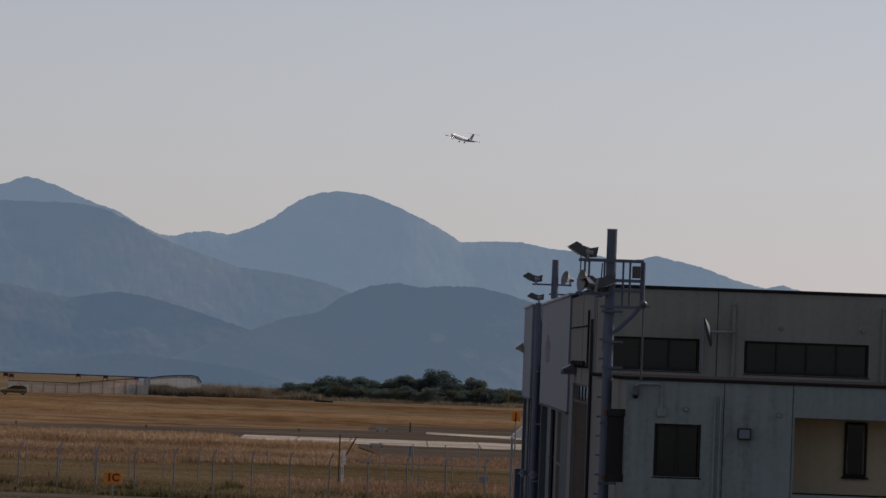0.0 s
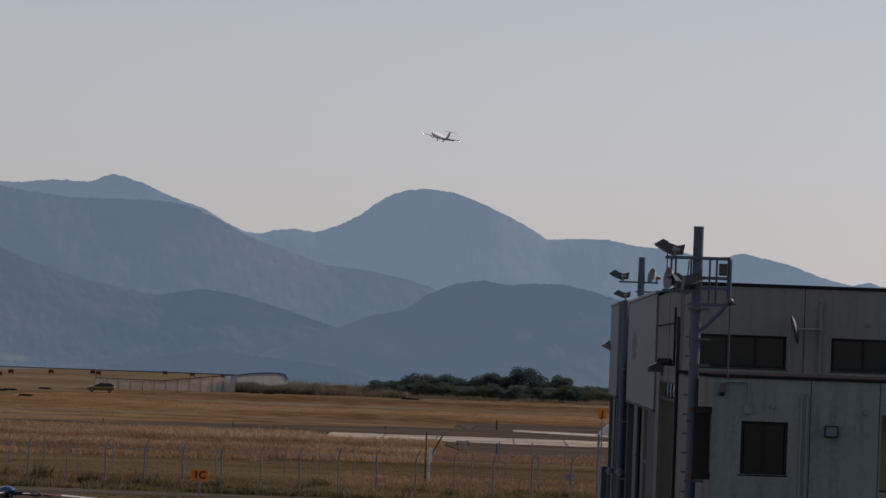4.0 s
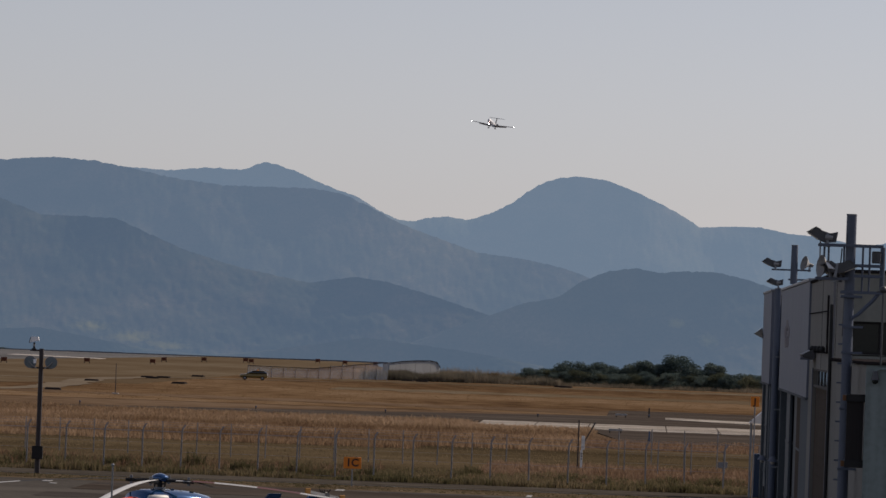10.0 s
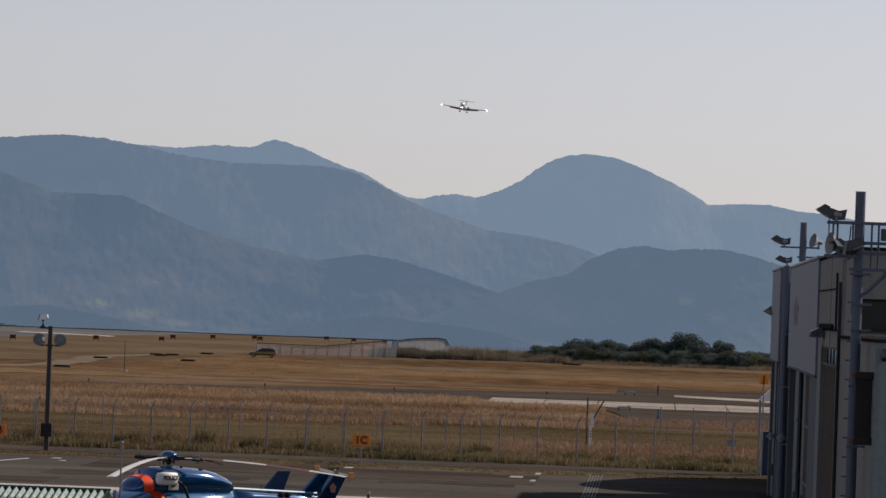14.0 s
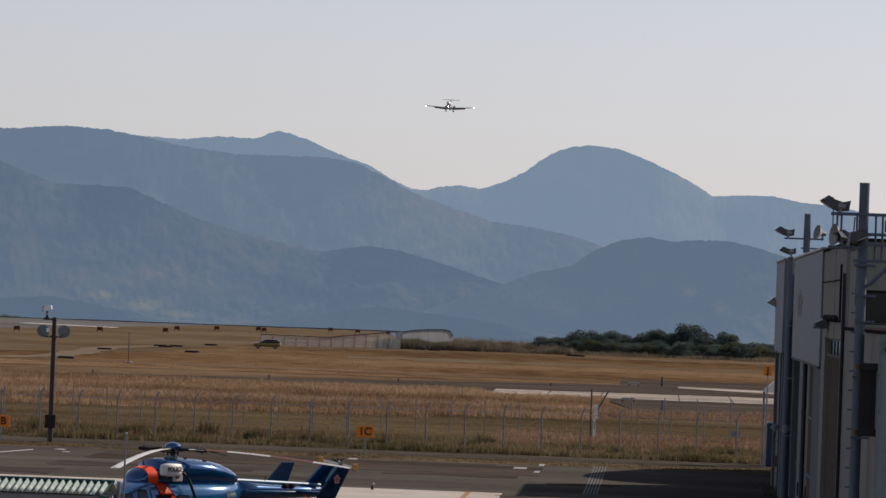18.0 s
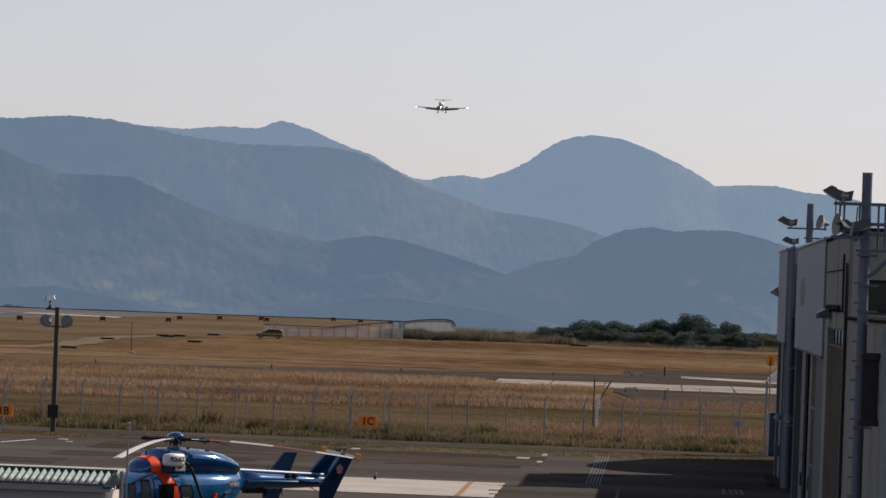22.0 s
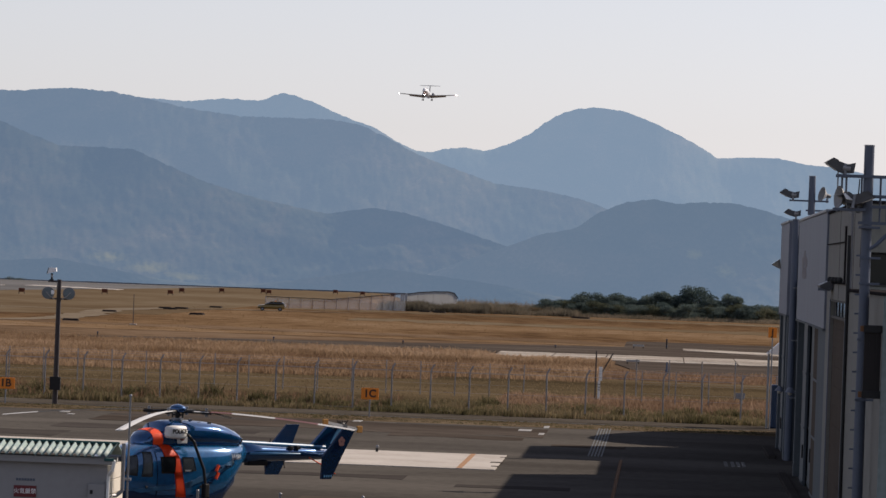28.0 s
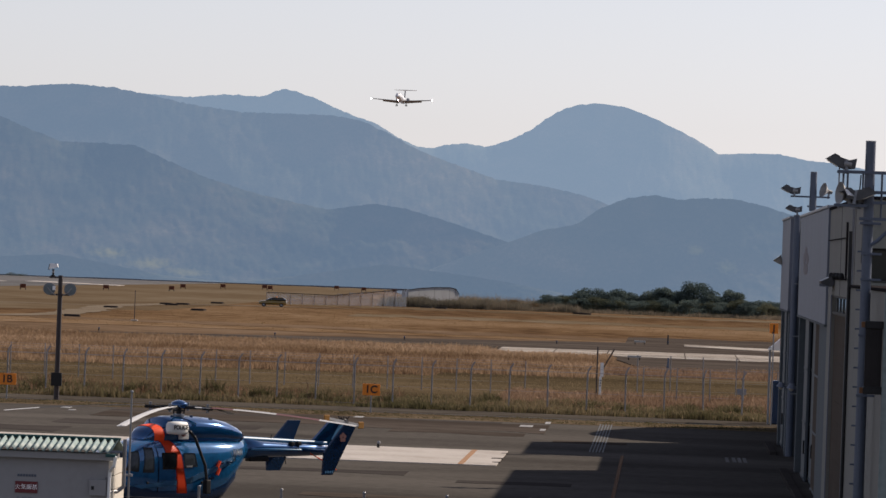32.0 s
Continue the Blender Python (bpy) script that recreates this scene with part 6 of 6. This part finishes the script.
# ---- yellow airfield car ----
def car():
    c = thing("airfield_car", pose(-54.7, 706.5, 0.1, 0, 0, 183) @ Matrix.Diagonal((0.93, 0.93, 0.78, 1)), "yellow airfield estate car parked on the track", "car")
    bm = loft(B(), [(2.05, 0, 0.62, 0.62, 0.22, 3), (1.9, 0, 0.66, 0.78, 0.32, 3.2), (0.9, 0, 0.72, 0.84, 0.4, 3.5), (-1.9, 0, 0.74, 0.84, 0.42, 3.5), (-2.05, 0, 0.74, 0.74, 0.38, 3)], 24)
    part("body", bm, M["car_yellow"], c)
    bm = loft(B(), [(1.0, 0, 1.1, 0.68, 0.06, 3), (0.3, 0, 1.3, 0.68, 0.28, 3.2), (-1.6, 0, 1.32, 0.68, 0.3, 3.4), (-1.95, 0, 1.22, 0.64, 0.22, 3)], 20)
    cab = part("cabin", bm, M["heli_glass"], c)
    bm = B()
    box(bm, -1.6, -0.6, 1.58, 0.2, 0.6, 1.66, 0.03)
    part("roof", bm, M["car_yellow"], cab)
    bm = B()
    box(bm, -0.7, -0.5, 1.67, -0.5, 0.5, 1.8, 0.03)
    part("light_bar", bm, M["orange_sign"], cab)
    bm = B()
    box(bm, -2.09, 0.45, 0.8, -2.02, 0.8, 1.3, 0.02)
    part("tail_light", bm, M["white"], c)
    for x in (1.3, -1.35):
        for s in (-1, 1):
            bm = B()
            tube(bm, (x, s * 0.62, 0.32), (x, s * 0.85, 0.32), 0.32, n=18)
            wheel = part("wheel", bm, M["tyre"], c)
            bm = B()
            tube(bm, (x, s * 0.84, 0.32), (x, s * 0.86, 0.32), 0.18, n=12)
            part("rim", bm, M["steel"], wheel)


car()

# ---- airfield markers and covers ----
marker = thing("runway_marker", pose(0, 0, 0), "rusty red airfield marker board on two legs", "marker", "marker boards beside the runway")
bm = B()
box(bm, -0.5, -0.1, 0.3, 0.5, 0.1, 0.95, 0.03)
part("board", bm, M["rust_box"], marker)
for x in (-0.45, 0.45):
    bm = B()
    tube(bm, (x, 0, 0), (x, 0, 0.4), 0.06)
    part("leg", bm, M["black"], marker)
marker.matrix_basis = pose(-105.4, 829, 0.04)
for x, y in ((-96.9, 876), (-87.9, 901), (-91.5, 960), (-87.2, 998), (-80.7, 1020), (-63, 1060), (-55.5, 1040), (-45, 1000), (-78, 1000), (-70, 1080)):
    copy_thing(marker, pose(x, y, 0.04, 0, 0, random.uniform(-15, 15)))
cover = thing("drain_cover", pose(-69, 630, 0.04), "low dark raised drain cover in the grass", "drain cover", "drain covers in the field")
bm = B()
box(bm, -0.8, -0.7, 0.0, 0.8, 0.7, 0.24, 0.04)
part("cover", bm, M["trim"], cover)
bm = B()
box(bm, -0.9, -0.8, 0.0, 0.9, 0.8, 0.1, 0.03)
part("rim", bm, M["taxi"], cover)
for x, y in ((-66.5, 682), (-66.0, 693), (-58.4, 634), (-64.0, 724), (-63.5, 542), (-68.0, 690), (-11.8, 760), (-12.9, 765), (-36.2, 772), (-33.8, 768)):
    copy_thing(cover, pose(x, y, 0.04, 0, 0, random.uniform(-8, 8)))
rod = thing("wind_pole", pose(-55.2, 527, 0.04), "thin upright pole on a small concrete base", "pole")
bm = B()
tube(bm, (0, 0, 0), (0, 0, 3.2), 0.045, 0.035, n=8)
part("pole", bm, M["rust_pole"], rod)
bm = B()
box(bm, -0.35, -0.3, 0, 0.35, 0.3, 0.12, 0.03)
part("base", bm, M["concrete"], rod)
light = thing("taxiway_light", pose(-51, 456.5, 0.06), "small dark taxiway edge light", "edge light", "edge lights of the taxiway")
bm = B()
tube(bm, (0, 0, 0), (0, 0, 0.2), 0.06, 0.05)
part("stem", bm, M["black"], light)
bm = B()
ball(bm, (0, 0, 0.24), 0.08, (1, 1, 1.1), 12, 8)
part("lens", bm, M["heli_dark"], light)
for x, y in ((-35.6, 464), (-24, 470), (-10.0, 478), (0.5, 500), (0.4, 379)):
    copy_thing(light, pose(x, y, 0.03 if y < 300 else 0.055))
spot = thing("apron_light", pose(-11.3, 203.8, 0.06), "small dark apron light on the concrete pad", "edge light")
bm = B()
tube(bm, (0, 0, 0), (0, 0, 0.16), 0.06, 0.05)
part("stem", bm, M["black"], spot)
bm = B()
ball(bm, (0.02, 0, 0.2), 0.07, (1, 1, 1.1), 12, 8)
part("lens", bm, M["steel"], spot)
boxm = thing("taxiway_sign", pose(-2.24, 493.3, 0.08), "low pale taxiway sign box on short legs", "sign", "sign boxes by the taxiway")
bm = B()
box(bm, -0.55, -0.12, 0.2, 0.55, 0.12, 0.36, 0.02)
part("housing", bm, M["grey_wall"], boxm)
for x in (-0.45, 0.45):
    bm = B()
    tube(bm, (x, 0, 0), (x, 0, 0.18), 0.05)
    part("leg", bm, M["black"], boxm)
copy_thing(boxm, pose(-2.28, 412, 0.06))
bm = B()
tube(bm, (0, 0, 0), (0, 0, 0.95), 0.09, 0.07)
solid("marker_post", bm, M["black"], "short dark marker post by the taxiway", "post", m=pose(0.5, 501, 0.06))
bm = B()
tube(bm, (0, 0, 0), (0, 0, 0.9), 0.09, 0.07)
solid("marker_post", bm, M["heli_dark"], "short dark marker post by the taxiway", "post", m=pose(0.45, 378, 0.05))


# ---- far enclosure: pale screen fence, culvert wall, plateau edge ----
def far_screen():
    f = thing("screen_fence", pose(-58.5, 744, 0.04), "pale grey see-through mesh fence far across the field", "fence")
    n = 12
    for i in range(n):
        x = 1.62 * i
        y = 2.0 * i
        h = 1.7 - 0.2 * math.sin(math.pi * min(1, i / 7.0)) + (0.16 * max(0, i - 5))
        bm = B()
        slab(bm, [(x + 0.04, y + 0.05, 0.1), (x + 1.58, y + 1.95, 0.1), (x + 1.58, y + 1.95, h), (x + 0.04, y + 0.05, h)], (-0.03, 0.024, 0))
        part("panel", bm, M["mesh_grey"], f)
        bm = B()
        tube(bm, (x, y - 0.05, 0), (x, y - 0.05, h + 0.12), 0.032, n=6)
        part("post", bm, M["galv"], f)
    bm = B()
    bend(bm, [(0, 0, 1.75), (9, 11, 1.55), (15, 18.5, 2.25), (19.4, 24, 2.75)], 0.055, 6)
    part("top_rail", bm, M["trim"], f)
    # wing wall runs back along its own x
    c = thing("culvert_wall", pose(-40.2, 788, 0.0, 0, 0, 50), "pale curved concrete wing wall in the scrub", "wall", kind="structure")
    cuts = [(0, 2.5), (3, 2.85), (6.5, 3.05), (10, 3.1), (11.4, 2.9), (12.2, 2.1)]
    for (a, h0), (d, h1) in zip(cuts, cuts[1:]):
        bm = B()
        slab(bm, [(a, 0, 0), (a, 0, h0), (d - 0.05, 0, h1), (d - 0.05, 0, 0)], (0, 0.35, 0))
        part("panel", bm, M["grey_wall"], c)
    bm = B()
    bend(bm, [(a, -0.05, h + 0.04) for a, h in cuts], 0.06, 6)
    part("coping", bm, M["trim"], c)
    bm = B()
    box(bm, -0.5, -0.3, 0, 0.2, 0.5, 2.7, 0.05)
    part("pier", bm, M["pole"], c)


far_screen()
bm = B()
for i in range(28):
    x = -420 + 13 * i
    box(bm, x, 1168 - 0.05 * i, 0, x + 13, 1169 - 0.05 * i, 0.28 + 0.12 * noise.noise((x * 0.1, 0, 0)))
solid("plateau_wall", bm, M["pole"], "grey low wall along the edge of the plateau", "wall", "structure")


# ---- vegetation ----
rng = np.random.default_rng(5)


def tufts(name, mat, n, xr, yr, height, spread, blades, label, z=0.03, clump=0.5, lean=0.5):
    """Grass as many narrow bent blades, in clumps of uneven height."""
    x = rng.uniform(*xr, n)
    y = rng.uniform(*yr, n)
    patch = np.array([noise.noise((a * 0.22, b * 0.22, 1.0)) + 0.5 * noise.noise((a * 0.7, b * 0.7, 4.0)) for a, b in zip(x, y)])
    h = height * (1 + clump * patch) * rng.uniform(0.6, 1.25, n)
    verts, k = np.empty((n * blades, 5, 3)), 0
    for b in range(blades):
        ang = rng.uniform(0, 2 * math.pi, n)
        off = rng.uniform(0, spread, n)
        bx, by = x + off * np.cos(ang), y + off * np.sin(ang)
        dirx, diry = rng.normal(0, lean, n), rng.normal(0, lean, n)
        hh = h * rng.uniform(0.6, 1.1, n)
        w = 0.016 + 0.014 * rng.random(n)
        px, py = np.cos(ang + 1.3), np.sin(ang + 1.3)
        i = slice(b * n, (b + 1) * n)
        for j, (f, s, e) in enumerate(((0, 1, 0), (0, -1, 0), (0.6, -0.8, 0.3), (0.6, 0.8, 0.3), (1, 0, 1))):
            verts[i, j, 0] = bx + px * w * s + dirx * hh * e * 0.5
            verts[i, j, 1] = by + py * w * s + diry * hh * e * 0.5
            verts[i, j, 2] = z + hh * f * (1 - 0.1 * e)
    m = n * blades
    base = np.arange(m) * 5
    quads = np.stack([base, base + 1, base + 2, base + 3], 1).tolist()
    tris = np.stack([base + 3, base + 2, base + 4], 1).tolist()
    return raw(name, verts.reshape(-1, 3).tolist(), quads + tris, mat, label, "weed" if n < 100 else "grass", "" if n < 100 else "stuff")


tufts("fence_weeds", M["weed"], 13000, (-44, 5.5), (258, 273), 0.36, 0.3, 6, "green and brown weeds along the fence", clump=1.2)
tufts("fence_weeds", M["red_weed"], 1500, (-44, -14), (260, 276), 0.5, 0.25, 5, "pinkish dry weeds along the fence", clump=1.3)
tufts("fence_weeds", M["red_weed"], 6000, (-9, 6.5), (264, 300), 0.36, 0.25, 5, "pinkish dry weeds behind the fence", clump=0.9)
tufts("dry_grass", M["tall_grass"], 40000, (-66, -15), (332, 440), 0.36, 0.45, 4, "tall pinkish dry grass beside the taxiway", clump=0.8)
tufts("dry_grass", M["tall_grass"], 8500, (-15.5, -4.2), (342, 422), 0.38, 0.45, 4, "tall pinkish dry grass beside the taxiway", clump=0.8)
tufts("lawn_grass", M["tuft_pale"], 6000, (-50, 6), (273, 345), 0.07, 0.4, 3, "short dry tufts in the lawn", clump=1.0)
tufts("scrub", M["scrub"], 12000, (-39, 40), (804, 816), 1.75, 0.7, 4, "tall olive brown scrub behind the trees", clump=0.5)
tufts("scrub", M["scrub"], 9500, (-44, -13), (782, 802), 1.15, 0.6, 4, "brown and olive scrub along the field edge", clump=0.8)
tufts("scrub", M["scrub"], 6500, (-13, 34), (786, 802), 0.7, 0.6, 4, "short brown scrub along the field edge", clump=0.8)
tufts("undergrowth", M["leaf"], 7000, (-17, 26), (794, 806), 1.3, 0.9, 4, "dark green undergrowth beneath the trees", clump=0.6)
tufts("scrub", M["scrub"], 4500, (-42.5, -27), (779, 787), 1.5, 0.6, 4, "tall brown scrub before the wing wall", clump=0.5)
tufts("field_grass", M["field_tuft"], 9000, (-68, 16), (500, 785), 0.06, 0.8, 3, "short dry tufts in the field", clump=1.0)
tufts("taxiway_weeds", M["red_weed"], 4200, (-6.5, 14), (352, 382), 0.22, 0.35, 4, "reddish weeds along the taxiway edge", clump=0.9)
tufts("kerb_grass", M["weed"], 2500, (-44, 5.5), (243.8, 250.3), 0.05, 0.25, 4, "short dry grass along the kerb", clump=0.9)


for i in range(20):
    cx = -43 + 2.45 * i + random.uniform(-1, 1)
    cy = random.uniform(262, 270)
    tufts("weed_clump", M["weed"], 45, (cx - 0.5, cx + 0.5), (cy - 0.5, cy + 0.5), random.uniform(0.55, 0.95), 0.2, 6, "tall ragged weed clump behind the fence", clump=0.6)


def shrub(name, x, y, h, w, mat, label, leaves=900, kind_name="tree"):
    """Tapered trunk, limbs and a crown of many leaf clumps with an uneven outline."""
    t = thing(name, pose(x, y, 0.0), label, kind_name, "trees along the field edge")
    bm = B()
    tube(bm, (0, 0, 0), (0.05, 0, h * 0.5), 0.11 * h / 4, 0.05 * h / 4, n=8)
    trunk = part("trunk", bm, M["bark"], t)
    tips = []
    for k in range(7):
        a = rng.uniform(0, 2 * math.pi)
        tip = (0.4 * w * math.cos(a) * rng.uniform(0.4, 1.1), 0.4 * w * math.sin(a), h * rng.uniform(0.45, 0.86))
        bm = B()
        tube(bm, (0.03, 0, h * rng.uniform(0.2, 0.45)), tip, 0.035, 0.012, n=6)
        part("limb", bm, M["bark"], trunk)
        tips.append(tip)
    tips.append((0, 0, h * 0.8))
    c = np.array(tips)[rng.integers(0, len(tips), leaves)]
    d = rng.normal(0, 1, (leaves, 3))
    d /= np.linalg.norm(d, axis=1)[:, None]
    c = c + d * (rng.random(leaves) ** 0.5)[:, None] * np.array([w * 0.26, w * 0.26, h * 0.19])
    low = rng.random(leaves) < 0.35
    c[low, 2] = rng.uniform(0.1, 0.5, low.sum()) * h
    c[low, 0] = rng.normal(0, w * 0.33, low.sum())
    c[:, 2] = np.clip(c[:, 2], 0.1, None)
    u = rng.normal(0, 1, (leaves, 3))
    u /= np.linalg.norm(u, axis=1)[:, None]
    v = np.cross(u, rng.normal(0, 1, (leaves, 3)))
    v /= np.linalg.norm(v, axis=1)[:, None]
    s = (0.07 + 0.08 * rng.random(leaves))[:, None] * (h / 4) ** 0.5
    quad = np.stack([c + u * s, c + v * s * 0.6, c - u * s, c - v * s * 0.6], 1).reshape(-1, 3)
    me = bpy.data.meshes.new("crown")
    me.from_pydata(quad.tolist(), [], np.arange(leaves * 4).reshape(-1, 4).tolist())
    me.materials.append(mat)
    crown = new("crown", me)
    crown.parent = t


for x, h, w in ((-18.6, 2.6, 2.6), (-15.2, 2.6, 2.8), (-12.3, 3.9, 3.4), (-9.8, 3.1, 2.6), (-7.8, 3.8, 3.0), (-5.2, 3.4, 3.0), (-2.6, 3.7, 3.2), (-0.4, 4.4, 3.4), (2.4, 4.0, 3.2), (5.2, 5.4, 3.8), (7.6, 4.2, 3.2), (10.2, 4.3, 2.8), (12.6, 2.8, 3.0), (15.2, 2.9, 3.4), (18.2, 2.8, 3.4), (21, 3.0, 3.4), (24, 2.8, 3.4)):
    shrub("tree", x, 801 + rng.uniform(-5, 6), h * 1.02, w * 1.45, M["leaf"], "dark green bushy tree at the field edge", 6500)
for i in range(11):
    x = -41 + 2.5 * i + rng.uniform(-1, 1)
    shrub("bush", x, 794 + rng.uniform(-7, 3), rng.uniform(1.1, 1.8), rng.uniform(3.0, 4.4), M["leaf_dry" if i % 3 else "leaf_olive"], "low scrubby bush in dry grass", 1800, "bush")
for i in range(30):
    x = -17 + 1.5 * i + rng.uniform(-0.7, 0.7)
    shrub("bush", x, 793 + rng.uniform(-2.5, 3), rng.uniform(1.7, 2.9), rng.uniform(3.0, 4.4), M["leaf_olive" if i % 3 == 1 else "leaf"], "olive bush before the trees" if i % 3 == 1 else "dark green bush before the trees", 4200, "bush")


for x, h in ((-150.4, 0.8), (-147.9, 0.62)):
    shrub("bush", x, 1160.5, h, 2.6, M["leaf"], "dark bush on the far plateau edge", 900, "bush")


def motions():
    path = [
        (0, 39.3, 4325.8, 193.5, 25.0, 9.5, 5.0),
        (1, 12.6, 4276.0, 190.9, 23.2, 9.7, 4.9),
        (2, -10.8, 4226.1, 187.2, 21.3, 9.8, 4.7),
        (3, -31.8, 4176.2, 183.6, 19.5, 10.0, 4.6),
        (4.5, -58.8, 4100.9, 180.0, 16.2, 9.8, 4.4),
        (6, -81.9, 4025.6, 176.9, 13.0, 9.5, 4.2),
        (7, -93.7, 3972.1, 173.2, 10.8, 9.2, 4.1),
        (8, -104.8, 3918.5, 171.0, 8.5, 9.0, 4.1),
        (9, -114.8, 3864.9, 169.0, 6.5, 8.5, 4.0),
        (10, -122.1, 3813.5, 165.8, 5.2, 7.3, 4.0),
        (11, -128.1, 3762.1, 162.9, 3.8, 6.2, 3.9),
        (12, -133.5, 3710.7, 159.0, 2.5, 5.0, 3.9),
        (13, -138.3, 3659.4, 155.1, 1.8, 5.5, 3.9),
        (14, -142.1, 3610.1, 152.2, 1.0, 6.0, 3.8),
        (15.5, -144.7, 3536.4, 146.9, 0.6, 3.8, 3.8),
        (17, -146.7, 3462.6, 142.0, 0.1, 2.0, 3.7),
        (19, -145.8, 3364.4, 134.9, -0.5, 0.2, 3.7),
        (21, -143.9, 3244.6, 126.7, -0.8, -0.4, 3.6),
        (23, -141.7, 3124.8, 119.6, -0.7, -0.4, 3.5),
        (25, -139.0, 3020.9, 115.2, 0.0, -0.3, 3.4),
        (26.5, -138.1, 2943.0, 108.8, 0.5, -0.2, 3.4),
        (28, -137.7, 2865.1, 102.6, 1.0, -0.1, 3.3),
        (29, -138.4, 2817.6, 98.1, 1.2, 0.0, 3.3),
        (30, -139.2, 2770.1, 94.6, 1.5, 0.0, 3.3),
        (31, -140.7, 2722.5, 92.1, 1.8, 0.0, 3.2),
        (32, -142.8, 2674.8, 90.9, 2.0, 0.0, 3.2),
    ]
    # the distances follow from its true span
    far = lambda t: 1.012 + 0.018 * max(0.0, 1 - t / 3.5)
    walk(plane, [(t, pose(x * far(t), y * far(t), EYE + (z - EYE) * far(t), -p, b, -h)) for t, x, y, z, h, b, p in path])


motions()
